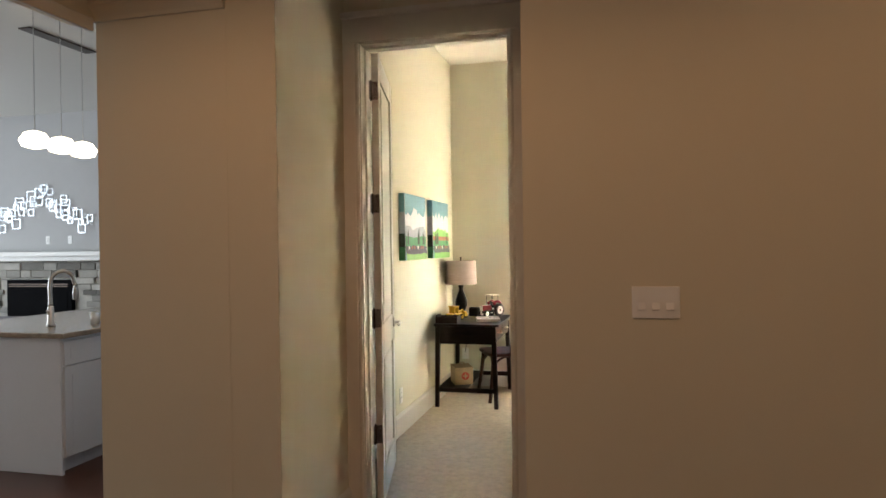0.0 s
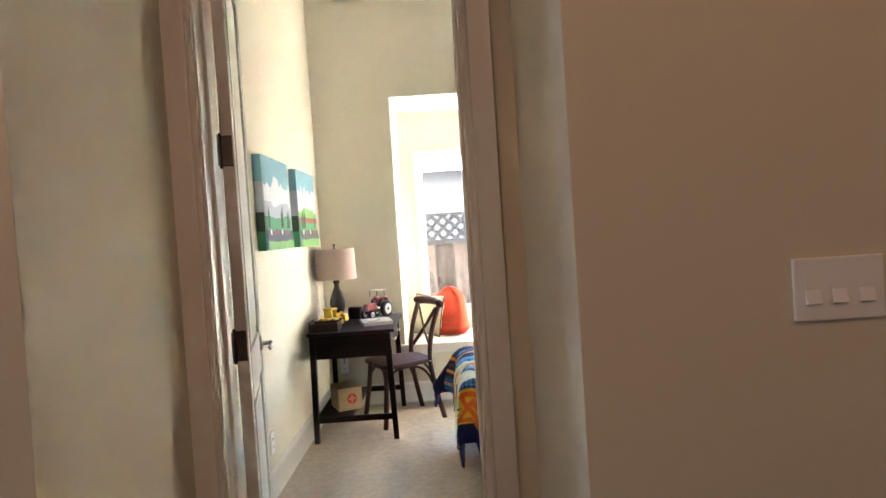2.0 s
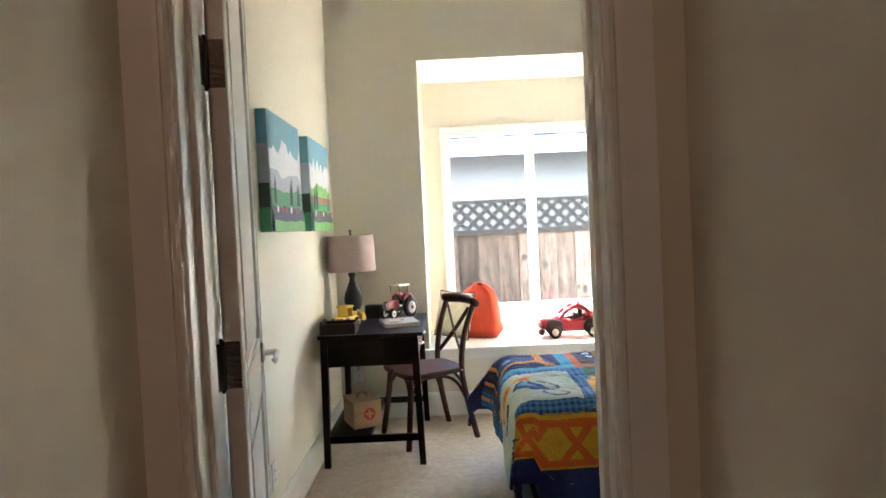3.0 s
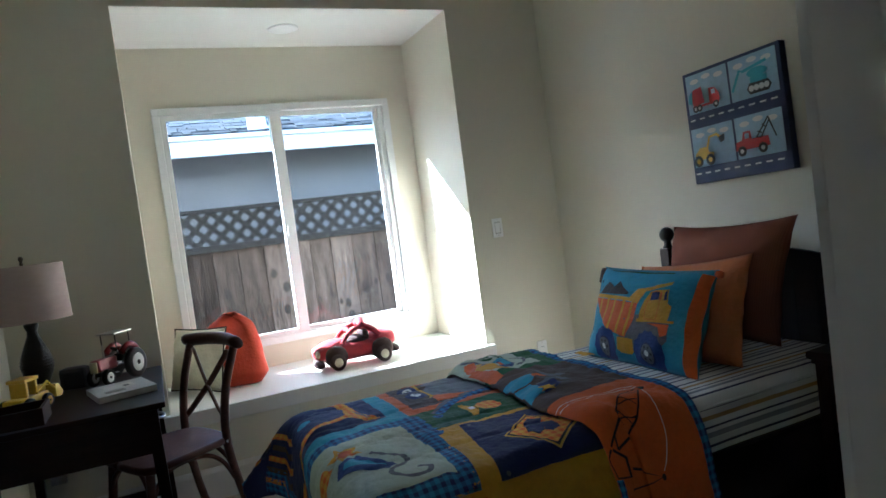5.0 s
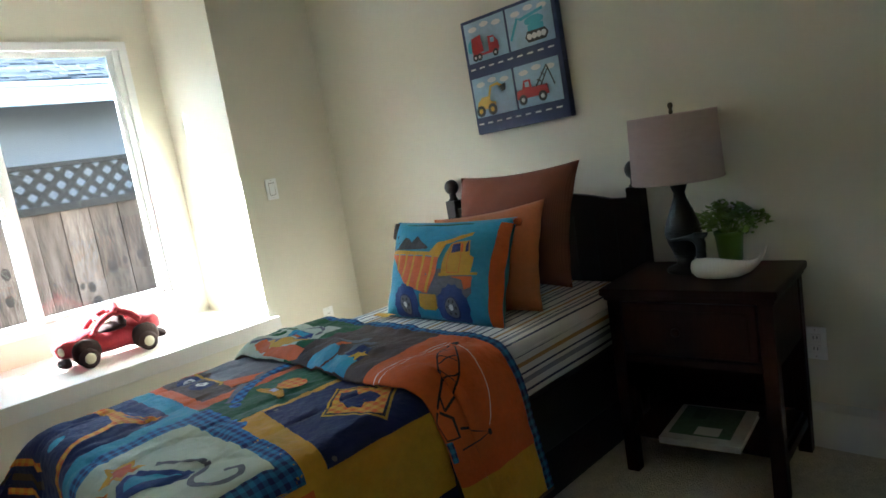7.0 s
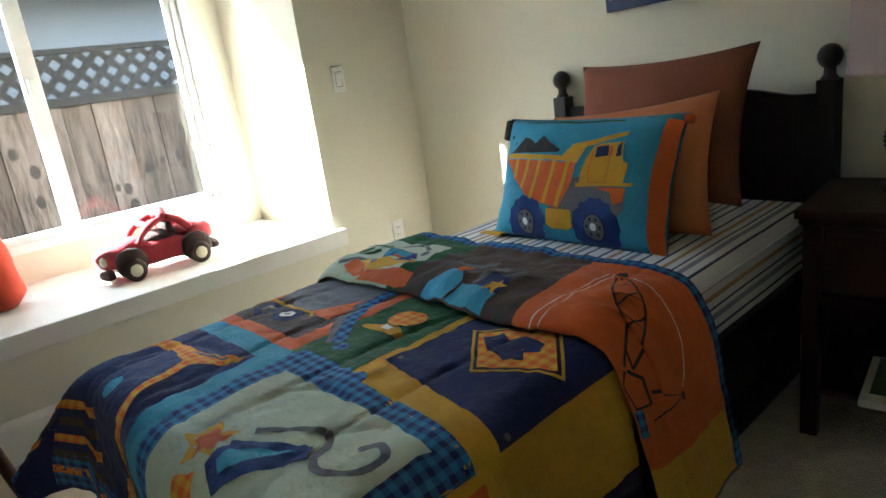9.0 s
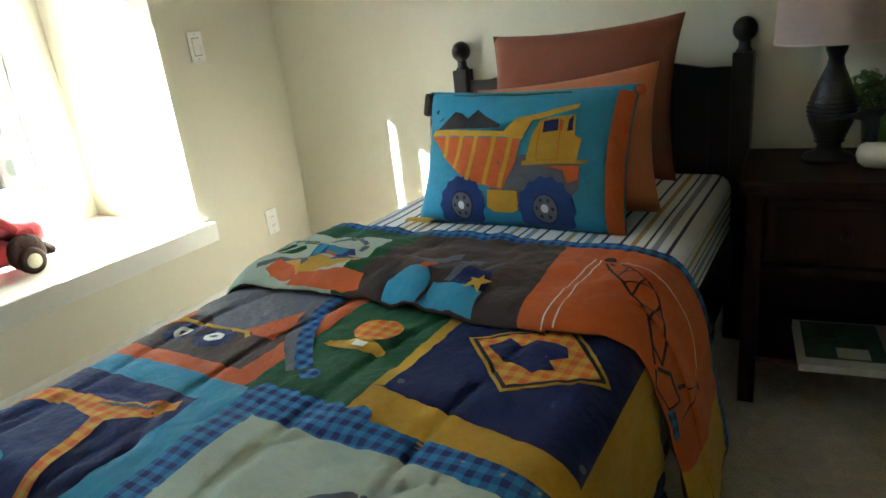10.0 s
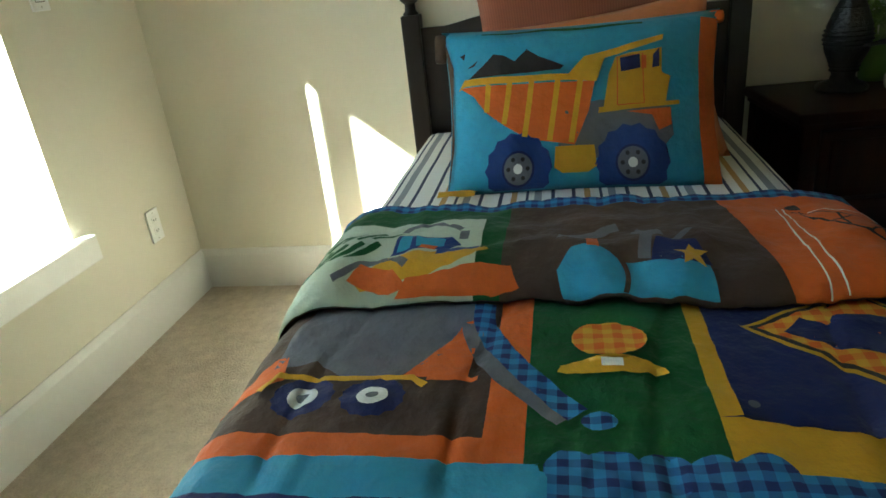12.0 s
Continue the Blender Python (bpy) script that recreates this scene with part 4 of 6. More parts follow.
    for k in range(5):
        lay("stripe", stroke(smooth_line([(0.12 - 0.055 * k, 5.86), (0.10 - 0.055 * k, 5.96), (0.11 - 0.055 * k, 6.12)]), 0.026), C_BROWN if k % 2 else C_ORCHECK, 1, "orange and brown stripe", parent=arm)
    lay("teal_edge", rect(foot, 0.3, 6.2, far), C_SKY, 0.6, "sky blue edge", parent=arm)
    lay("check_edge", rect(foot, -0.06, 5.61, far), C_CHECK, 0.9, "blue gingham edge", parent=arm)
    # fuel pump
    lay("hose", stroke(smooth_line([(0.30, 5.30), (0.345, 5.245), (0.375, 5.19), (0.355, 5.15), (0.315, 5.135), (0.30, 5.09), (0.335, 5.04), (0.385, 5.035), (0.40, 5.07), (0.37, 5.085)]), 0.016), C_GREY, 1, "grey hose", parent=white)
    lay("pump", [(0.34, 5.175), (0.31, 5.145), (0.17, 5.235), (0.20, 5.30), (0.26, 5.31), (0.31, 5.22)], C_ROYAL, 1.2, "blue pump", parent=white)
    lay("pump_face", [(0.315, 5.18), (0.20, 5.25), (0.215, 5.28), (0.25, 5.285)], C_SKY, 1.8, parent=white)
    star = [(0.235 + (0.062 if k % 2 else 0.032) * math.cos(k * math.pi / 5), 5.36 + (0.062 if k % 2 else 0.032) * math.sin(k * math.pi / 5)) for k in range(10)]
    lay("spark", star, C_YELLOW, 1, "yellow spark", parent=white)
    lay("spark_core", [(0.235 + (p[0] - 0.235) * 0.65, 5.35 + (p[1] - 5.36) * 0.65) for p in star], C_ORANGE, 1.6, "orange spark", parent=white)
    lay("bar", stroke([(0.17, 5.34), (0.02, 5.26)], 0.06), C_ORCHECK, 1.2, "orange gingham bar", parent=white)
    lay("bar", stroke([(0.12, 5.22), (0.0, 5.16)], 0.04), C_BROWN, 1.2, parent=white)
    # truss
    for a, b in (((0.50, 4.90), (0.02, 4.90)), ((0.50, 4.74), (0.05, 4.74)), ((0.46, 4.90), (0.34, 4.74)), ((0.34, 4.90), (0.46, 4.74)), ((0.28, 4.90), (0.16, 4.74)), ((0.16, 4.90), (0.28, 4.74))):
        lay("truss_bar", stroke([a, b], 0.03), C_ORANGE, 1, "orange truss bar", parent=truss)
    lay("bottom_band", rect(foot, 0.92, near, 4.715), C_NAVY, 0.5, "navy lower edge")
    # folded-back end
    f = part("folded_end", patch(rect(0.873, 1.31, 4.56, 6.33), quilt_at(0.0, True)), C_BROWN, base, "quilt end folded back in brown, green and orange", True, True)
    so = f.modifiers.new("thickness", "SOLIDIFY")
    so.thickness, so.offset = 0.022, -1

    def top(name, poly, m, level, label=""):
        return lay(name, poly, m, level, label, True, f)

    top("green_border", rect(0.876, 1.285, 5.617, 6.32), C_GREEN, 0, "green border")
    top("loader_panel", rect(0.876, 1.18, 5.66, 6.25), C_PALE, 0.8, "pale panel with a loader")
    top("crane_panel", [(0.876, 5.182), (0.95, 5.19), (1.093, 5.204), (1.285, 5.222), (1.285, 4.72), (0.876, 4.73)], C_ORANGE, 0.2, "orange panel with a crane")
    top("yellow_edge", [(0.876, 4.73), (1.285, 4.72), (1.285, 4.57), (0.876, 4.57)], C_YELLOW, 0.2, "yellow lower edge")
    top("binding", rect(1.272, 1.31, 4.57, 6.32), C_CHECK, 0.8, "blue gingham binding")
    for k in range(8):
        top("field_stripe", stroke([(0.985, 5.90 + k * 0.03), (1.035, 5.845 + k * 0.03)], 0.014), C_GREEN, 1.5)
        top("field_stripe", stroke([(1.05, 5.86 + k * 0.03), (1.09, 5.81 + k * 0.03)], 0.012), C_GREEN, 1.5)

    def low(points, k):
        return [(0.885 + (u - 0.885) * k, v) for u, v in points]

    top("loader_cab", low([(1.04, 5.82), (1.135, 5.81), (1.145, 5.715), (1.10, 5.695), (1.06, 5.715), (1.05, 5.775)], 0.70), C_ROYAL, 1.6, "blue cab")
    top("loader_glass", low([(1.055, 5.81), (1.125, 5.802), (1.125, 5.785), (1.06, 5.785)], 0.70), C_SKY, 2.4)
    top("loader_glass", low([(1.07, 5.775), (1.125, 5.778), (1.13, 5.725), (1.075, 5.725)], 0.70), C_SKY, 2.4)
    top("loader_body", low([(0.93, 5.85), (0.955, 5.87), (1.03, 5.80), (1.045, 5.66), (1.005, 5.64), (0.955, 5.74)], 0.70), C_YELLOW, 1.7, "yellow loader body")
    top("engine", low([(1.01, 5.66), (1.055, 5.66), (1.055, 5.735), (1.01, 5.735)], 0.70), C_ROYAL, 2.4, "blue engine")
    top("beacon", low([(1.05, 5.74), (1.075, 5.735), (1.075, 5.765), (1.05, 5.77)], 0.70), C_ORANGE, 2.8)
    top("bucket_rim", stroke(low([(0.95, 5.90), (0.99, 5.865), (1.01, 5.81), (0.98, 5.78)], 0.70), 0.014), C_GREY, 2.0, "grey bucket rim")
    top("bucket", low([(0.91, 5.80), (0.95, 5.875), (0.99, 5.86), (0.97, 5.80), (0.93, 5.77)], 0.70), C_ORANGE, 2.3, "orange bucket")
    top("orange_band", [(0.892, 5.79), (0.930, 5.775), (0.945, 5.65), (0.945, 5.60), (0.905, 5.585), (0.886, 5.63)], C_ORANGE, 2.0, "orange blade")
    top("smoke", stroke(smooth_line([(1.105, 5.81), (1.155, 5.80), (1.165, 5.76), (1.14, 5.735), (1.11, 5.70)]), 0.015), C_GREY, 1.6, "grey smoke curl")
    top("exhaust", rect(1.06, 1.10, 5.685, 5.702), C_GREY, 1.8)
    top("blue_bag", low([(0.885, 5.515), (0.97, 5.525), (1.025, 5.50), (1.035, 5.46), (0.99, 5.42), (0.995, 5.33), (1.0, 5.29), (0.89, 5.285)], 0.66), C_SKY, 1, "sky blue tool bag")
    top("bag_seam", stroke(smooth_line(low([(0.885, 5.42), (0.97, 5.415), (1.035, 5.44)], 0.66)), 0.008), C_BROWN, 1.8)
    top("hammer_head", [(1.02, 5.525), (1.05, 5.52), (1.075, 5.475), (1.125, 5.42), (1.085, 5.415), (1.05, 5.46), (1.04, 5.49)], C_GREY, 1, "grey hammer head")
    top("hammer_handle", rect(0.975, 1.045, 5.455, 5.475), C_ORANGE, 1.4)
    top("spanner", stroke([(0.96, 5.385), (1.07, 5.37)], 0.02), C_GREY, 1, "grey spanner")
    top("spanner_jaw", [(1.045, 5.40), (1.10, 5.385), (1.075, 5.37), (1.10, 5.35), (1.04, 5.345)], C_GREY, 1.1)
    top("pliers", stroke([(0.96, 5.36), (1.075, 5.30)], 0.014), C_GREY, 1.2)
    top("pouch", [(0.955, 5.375), (1.02, 5.36), (1.015, 5.30), (0.95, 5.285)], C_NAVY, 1.6, "navy pouch")
    top("star", [(0.967 + (0.012 if k % 2 else 0.028) * math.cos(k * math.pi / 5), 5.312 + (0.012 if k % 2 else 0.028) * math.sin(k * math.pi / 5)) for k in range(10)], C_YELLOW, 2.4, "yellow star")
    # crane
    left = smooth_line([(1.188, 5.106), (1.065, 5.048), (0.982, 4.985), (0.918, 4.925)], 3)
    right = smooth_line([(1.188, 5.094), (1.12, 5.022), (1.048, 4.962), (0.932, 4.914)], 3)
    top("crane_bar", stroke(left, 0.0055), C_CHAR, 1, "charcoal crane boom")
    top("crane_bar", stroke(right, 0.0055), C_CHAR, 1, "charcoal crane boom")
    for k in range(2, len(left) - 1):
        top("crane_brace", stroke([left[k], right[k + 1 - 2 * (k % 2)]], 0.004), C_CHAR, 1.3)
    top("crane_tip", disc(1.206, 5.10, 0.014, 10), C_CHAR, 1.6)
    top("crane_cab", stroke([(0.918, 4.918), (0.942, 4.895), (0.938, 4.858), (0.900, 4.860), (0.890, 4.904), (0.913, 4.920)], 0.0065), C_CHAR, 1.2)
    top("crane_track", rect(0.888, 0.916, 4.796, 4.855), C_CHECK, 1.2)
    top("crane_jib", stroke([(0.947, 4.872), (1.06, 4.83), (0.934, 4.822)], 0.0055), C_CHAR, 1.2)
    top("hook", disc(1.06, 4.83, 0.010, 10), C_CHAR, 1.6)
    top("rope", stroke([(1.205, 5.118), (0.885, 5.112)], 0.0028), C_WHITE, 1)
    top("rope", stroke([(1.20, 5.13), (0.885, 5.135)], 0.0028), C_WHITE, 1)
    top("rope", stroke(smooth_line([(1.185, 5.08), (1.157, 5.022), (1.126, 4.92), (1.07, 4.845)]), 0.0028), C_WHITE, 1)


quilt()


def mattress():
    bm = bmesh.new()
    uv = bm.loops.layers.uv.new("UVMap")
    y0, y1, z0, z1, r = 4.995, 5.975, 0.42, 0.602, 0.05
    prof, along = [], [0.0]
    for cy, cz, a0 in ((y0 + r, z0 + 0.02, 180), (y0 + r, z1 - r, 180), (y1 - r, z1 - r, 90), (y1 - r, z0 + 0.02, 0)):
        if cz < 0.5:
            prof.append(Vector((y0 if a0 == 180 else y1, z0)))
            continue
        for k in range(7):
            a = radians(a0 - 15 * k)
            prof.append(Vector((cy + r * math.cos(a), cz + r * math.sin(a))))
    for a, b in zip(prof, prof[1:]):
        along.append(along[-1] + (b - a).length)
    xs = [0.22, 0.235, 0.27] + [0.27 + 1.83 * k / 24 for k in range(1, 24)] + [2.08, 2.11, 2.12]
    rows = []
    for i, x in enumerate(xs):
        k = 0.97 if i in (0, len(xs) - 1) else 1.0
        rows.append([bm.verts.new((x, 5.485 + (p.x - 5.485) * k, z0 + (p.y - z0) * (k if i in (0, len(xs) - 1) else 1) - (0.02 if x < 1.1 and p.y > 0.5 else 0) + 0.004 * noise.noise(Vector((x * 5, p.x * 5, p.y * 5))))) for p in prof])
    for i in range(len(xs) - 1):
        for j in range(len(prof) - 1):
            f = bm.faces.new((rows[i][j], rows[i + 1][j], rows[i + 1][j + 1], rows[i][j + 1]))
            for l, (x, s) in zip(f.loops, ((xs[i], along[j]), (xs[i + 1], along[j]), (xs[i + 1], along[j + 1]), (xs[i], along[j + 1]))):
                l[uv].uv = (x, s)
    bm.faces.new(rows[0])
    bm.faces.new(rows[-1])
    ma = tagged(part("mattress", bm, C_STRIPE, None, "", True), "mattress in a white sheet with navy, grey and tan stripes", "mattress")
    for y in (y0 + 0.004, y1 - 0.004):
        part("welt", tube([(1.12 + 0.98 * k / 12, y, z1 - r * 0.75) for k in range(13)], 0.005, 8), C_WHITE, ma, "", True)
    ma.location = BED_AT
    return ma


mattress()


def bed_frame():
    b = thing("bed", "black-brown wooden single bed with ball-topped posts", "bed")
    turn = Matrix.Translation((XE - 0.036, 5.414, 0))
    for y in (-0.502, 0.502):
        p = part("post", box(-0.03, 0.03, y - 0.03, y + 0.03, 0, 0.998, 0.005, m=turn), M_BEDWOOD, b)
        prof = [(0.022, 0.993), (0.026, 1.001), (0.018, 1.011), (0.017, 1.028)] + [(0.036 * math.sin(radians(a)), 1.065 - 0.038 * math.cos(radians(a))) for a in range(28, 181, 12)]
        part("ball_finial", lathe(prof, turn @ Matrix.Translation((0, y, 0)), 20), M_BEDWOOD, p, "", True)
    n = 24
    poly = [(-0.472, 0.30)] + [(-0.472 + 0.944 * k / n, 0.955 + 0.045 * max(0.0, math.cos((k / n - 0.5) * math.pi * 1.25)) ** 0.8) for k in range(n + 1)] + [(0.472, 0.30)]
    part("headboard_panel", prism(poly, 0.022, turn @ Matrix(((0, 0, 1, -0.011), (1, 0, 0, 0), (0, 1, 0, 0), (0, 0, 0, 1)))), M_BEDWOOD, b)
    for k in range(-4, 5):
        part("panel_groove", box(-0.014, -0.0105, k * 0.1 - 0.003, k * 0.1 + 0.003, 0.45, 0.89, m=turn), M_BLACK, b)
    for y in (4.917, 5.887):
        part("side_rail", box(0.24, 2.11, y, y + 0.03, 0.22, 0.42, 0.004), M_BEDWOOD, b)
    part("foot_rail", box(0.235, 0.262, 4.948, 5.886, 0.2, 0.42, 0.004), M_BEDWOOD, b)
    for y in (4.932, 5.902):
        part("foot_leg", box(0.235, 0.285, y - 0.025, y + 0.025, 0, 0.22, 0.004), M_BEDWOOD, b)
    part("slat_deck", box(0.27, 2.10, 4.95, 5.882, 0.40, 0.432), M_BEDWOOD, b)


bed_frame()
# Dark bed skirt; the black box also stands for the shade under the bed.
tagged(part("bed_skirt_and_shade", box(0.262, 2.09, 4.962, 5.872, 0.012, 0.396, 0.01), dyed("black_skirt_and_shade_cloth", (0.012, 0.012, 0.016))), "black cloth box for the bed skirt and the shade under the bed", "bed skirt")


def cushion_at(w, h, t, m, side, seed=0, pinch=0.05, taper=0.0):
    """A point on a cushion's front (side 1) or back (side -1): a across and b up, in metres from its bottom left."""
    def shape(a, b):
        u, v = max(-1.0, min(1.0, 2 * a / w - 1)), max(-1.0, min(1.0, 2 * b / h - 1))
        body = (max(0.0, 1 - abs(u) ** 3.2) * max(0.0, 1 - abs(v) ** 3.2)) ** 0.62
        wr = noise.noise(Vector((a * 9 + seed, b * 9, seed)))
        fold = 0.006 * math.sin((abs(u) * 9 + abs(v) * 7) * 1.3 + seed) * (max(abs(u), abs(v)) ** 3) * body ** 0.3 + 0.0045 * noise.noise(Vector((a * 26 + seed, b * 16, 7.0))) * body ** 0.5
        x = (a - w / 2) * (1 - pinch * (1 - v * v)) * (1 - taper * (v + 1) / 2)
        y = (b - h / 2) * (1 - pinch * 0.9 * (1 - u * u)) + h / 2
        return m @ Vector((x, y, side * (t / 2 * body + 0.011 * wr * body + fold)))
    return shape


def cushion(name, w, h, t, m, material, label, seed=0, pinch=0.05, cat_name="pillow", taper=0.0):
    n1, n2 = 30, 22
    bm = bmesh.new()
    uv = bm.loops.layers.uv.new("UVMap")
    grids = []
    for side in (1, -1):
        sh = cushion_at(w, h, t, m, side, seed, pinch, taper)
        grids.append([[bm.verts.new(sh(w * i / n1, h * j / n2)) for j in range(n2 + 1)] for i in range(n1 + 1)])
    for g in grids:
        for i in range(n1):
            for j in range(n2):
                f = bm.faces.new((g[i][j], g[i + 1][j], g[i + 1][j + 1], g[i][j + 1]))
                for l, (a, b) in zip(f.loops, ((i, j), (i + 1, j), (i + 1, j + 1), (i, j + 1))):
                    l[uv].uv = (w * a / n1, h * b / n2)
    bmesh.ops.remove_doubles(bm, verts=bm.verts, dist=0.0008)
    return tagged(part(name, bm, material, None, "", True), label, cat_name)


def leaning(x, y, z, lean, yaw=0.0, roll=0.0):
    """Local x across the bed, y up the cushion, z out of its front, which faces the foot of the bed."""
    a = radians(lean)
    m = Matrix(((0, math.sin(a), -math.cos(a), x), (-1, 0, 0, y), (0, math.cos(a), math.sin(a), z), (0, 0, 0, 1)))
    return m @ pose(0, 0, 0, 0, yaw, roll)


def truck_pillow():
    w, h, t = 0.645, 0.405, 0.165
    m = leaning(1.447, 5.405, 0.61, 22.5)
    p = cushion("pillow", w, h, t, m, C_SKY, "sky blue pillow with an appliqued dump truck and orange end", 3, 0.055)

    out = m.to_3x3() @ Vector((0, 0, 1))

    def lay(name, poly, material, level, label="", parent=None):
        return part(name, patch([(min(a * 1.004, w - 0.002), max(0.004, min(b * 1.08 - 0.016, h - 0.003))) for a, b in poly], lambda a, b: cushion_at(w, h, t, m, 1, 3, 0.055)(a, b) + out * (0.0030 + 0.0014 * level), 0.012), material, parent or p, label, True)

    part("corner_ear", box(-w / 2 - 0.018, -w / 2 + 0.012, h - 0.075, h - 0.004, -0.014, 0.010, 0.011, m=m), C_BROWN, p, "brown pillow corner", True)
    part("corner_ear", box(w / 2 - 0.03, w / 2 + 0.010, h - 0.030, h - 0.002, -0.022, 0.006, 0.011, m=m), C_ORANGE, p, "orange pillow corner", True)
    lay("end_band", [(0.598, 0.004), (0.661, 0.012), (0.661, 0.366), (0.598, 0.371)], C_ORANGE, 0, "orange end band")
    lay("brown_edge", [(0.004, 0.02), (0.012, 0.12), (0.010, 0.22), (0.020, 0.30), (0.006, 0.362), (0.004, 0.362)], C_BROWN, 0, "brown side edge")
    lay("green_edge", [(0.10, 0.371), (0.30, 0.366), (0.47, 0.368), (0.47, 0.374), (0.10, 0.374)], C_GREEN, 0, "green top edge")
    lay("chassis", [(0.29, 0.19), (0.37, 0.20), (0.53, 0.18), (0.535, 0.12), (0.50, 0.085), (0.34, 0.075), (0.27, 0.10)], C_GREY, 0.3, "grey chassis")
    lay("bonnet", [(0.43, 0.172), (0.532, 0.178), (0.532, 0.142), (0.502, 0.130), (0.488, 0.163)], C_ORANGE, 0.8)
    bed = lay("dump_body", [(0.034, 0.252), (0.36, 0.242), (0.345, 0.18), (0.31, 0.107), (0.20, 0.125), (0.145, 0.158), (0.098, 0.192), (0.07, 0.228)], C_ORANGE, 0.4, "orange dump body")
    lay("rim", [(0.030, 0.246), (0.047, 0.270), (0.30, 0.262), (0.337, 0.298), (0.41, 0.313), (0.514, 0.333), (0.512, 0.320), (0.383, 0.291), (0.364, 0.240), (0.30, 0.248), (0.047, 0.254)], C_YELLOW, 1.0, "yellow rim and cab guard", bed)
    for xt, xb, yb in ((0.108, 0.100, 0.192), (0.160, 0.143, 0.162), (0.213, 0.193, 0.130), (0.275, 0.252, 0.119), (0.328, 0.302, 0.112)):
        lay("rib", stroke([(xt, 0.252), (xb, yb)], 0.013), C_YELLOW, 1.0, "yellow rib", bed)
    lay("load", [(0.058, 0.27), (0.10, 0.298), (0.125, 0.32), (0.15, 0.315), (0.175, 0.30), (0.205, 0.325), (0.235, 0.305), (0.29, 0.28), (0.28, 0.272)], C_CHAR, 0.5, "charcoal load")
    lay("dust", [(0.04, 0.325), (0.055, 0.33), (0.05, 0.315)], C_CHAR, 0.4)
    lay("dust", [(0.055, 0.295), (0.085, 0.31), (0.075, 0.298)], C_CHAR, 0.4)
    cab = lay("cab", [(0.378, 0.180), (0.392, 0.255), (0.408, 0.292), (0.44, 0.298), (0.510, 0.303), (0.512, 0.252), (0.532, 0.243), (0.520, 0.184)], C_YELLOW, 0.6, "yellow cab")
    lay("sill_bar", [(0.366, 0.172), (0.368, 0.184), (0.552, 0.193), (0.552, 0.184)], C_YELLOW, 1.2, "", cab)
    lay("window", [(0.420, 0.258), (0.418, 0.289), (0.462, 0.293), (0.464, 0.264)], C_NAVY, 1.2, "navy window", cab)
    lay("window", [(0.490, 0.262), (0.492, 0.290), (0.505, 0.302), (0.506, 0.264)], C_NAVY, 1.2, "navy window", cab)
    lay("mirror", rect(0.466, 0.477, 0.262, 0.290), C_ORANGE, 1.5, "", cab)
    lay("door_line", stroke([(0.410, 0.186), (0.412, 0.291), (0.469, 0.294), (0.471, 0.188), (0.410, 0.186)], 0.0028), C_ORANGE, 1.3, "", cab)
    lay("tank", [(0.262, 0.06), (0.265, 0.105), (0.355, 0.105), (0.36, 0.06), (0.34, 0.048), (0.28, 0.048)], C_YELLOW, 0.9, "yellow tank")
    for x, y, r in ((0.177, 0.062, 0.077), (0.440, 0.064, 0.081)):
        wh = lay("wheel", cog(x, y, r), C_ROYAL, 0.9, "blue wheel")
        lay("ring", disc(x, y, 0.039), C_NAVY, 1.5, "", wh)
        lay("hub", disc(x, y, 0.034), C_GREY, 1.9, "grey hub", wh)
        for k in range(6):
            lay("bolt", disc(x + 0.023 * math.cos(k * math.pi / 3), y + 0.023 * math.sin(k * math.pi / 3), 0.005, 8), C_CHAR, 2.2, "", wh)
        lay("cap", disc(x, y, 0.011, 12), C_WHITE, 2.4, "white cap", wh)
    return p


truck_pillow()
C_PEACH = dyed("light_orange_cotton", (0.62, 0.205, 0.075), 0.06)
C_CORD = banded_mat("rust_corduroy", [(0, (0.235, 0.078, 0.042)), (0.55, (0.20, 0.064, 0.034))], period=0.008, rough=0.95, bump=0.3)
cushion("pillow", 0.585, 0.422, 0.15, leaning(1.60, 5.325, 0.604, 22, 0, 6), C_PEACH, "plain light orange pillow behind the truck pillow", 11, 0.085)
cushion("pillow", 0.64, 0.505, 0.17, leaning(1.815, 5.36, 0.655, 21, 0, 2), C_CORD, "rust brown corduroy cushion against the headboard", 17, 0.095)
tagged(part("pillow_flap", patch(rect(1.39, 1.48, 5.65, 5.74), lambda u, v: Vector((u, v, 0.627 + 0.012 * math.sin(u * 50) + 0.01 * noise.noise(Vector((u * 20, v * 20, 1))))), 0.015), C_YELLOW, None, "", True), "yellow and brown pillow edge lying on the sheet", "pillow case")
# ---- pictures ----
def wall_picture(name, label, m, w, h, depth, edge, layers, bands=()):
    """A stretched canvas in its own plane: a across, b up, c out of the wall. layers: (part name, outline, material, label)."""
    p = thing(name, label, "canvas picture")
    bm = bmesh.new()
    box(0, w, 0, h, 0, depth, 0.004, bm=bm)
    part("canvas", bm, edge, p)
    for k, (part_name, poly, material, note) in enumerate(layers):
        part(part_name, prism(poly, 0.0008, Matrix.Translation((0, 0, depth + 0.0004 + 0.0007 * k))), material, p, note)
    for part_name, z0, z1, material in bands:
        part(part_name, box(-0.0012, 0.001, z0, z1, 0.001, depth - 0.002), material, p)
    p.matrix_basis = m
    return p


A_SKY = mat("painted_sky", (0.17, 0.41, 0.54), 0.5, vary=0.12, scale=4, bump=0.1)
A_CLOUD = mat("painted_cloud", (0.72, 0.74, 0.80), 0.5, vary=0.05, scale=8, bump=0.1)
A_HAZE = mat("painted_haze", (0.42, 0.48, 0.58), 0.5, vary=0.1, scale=8, bump=0.1)
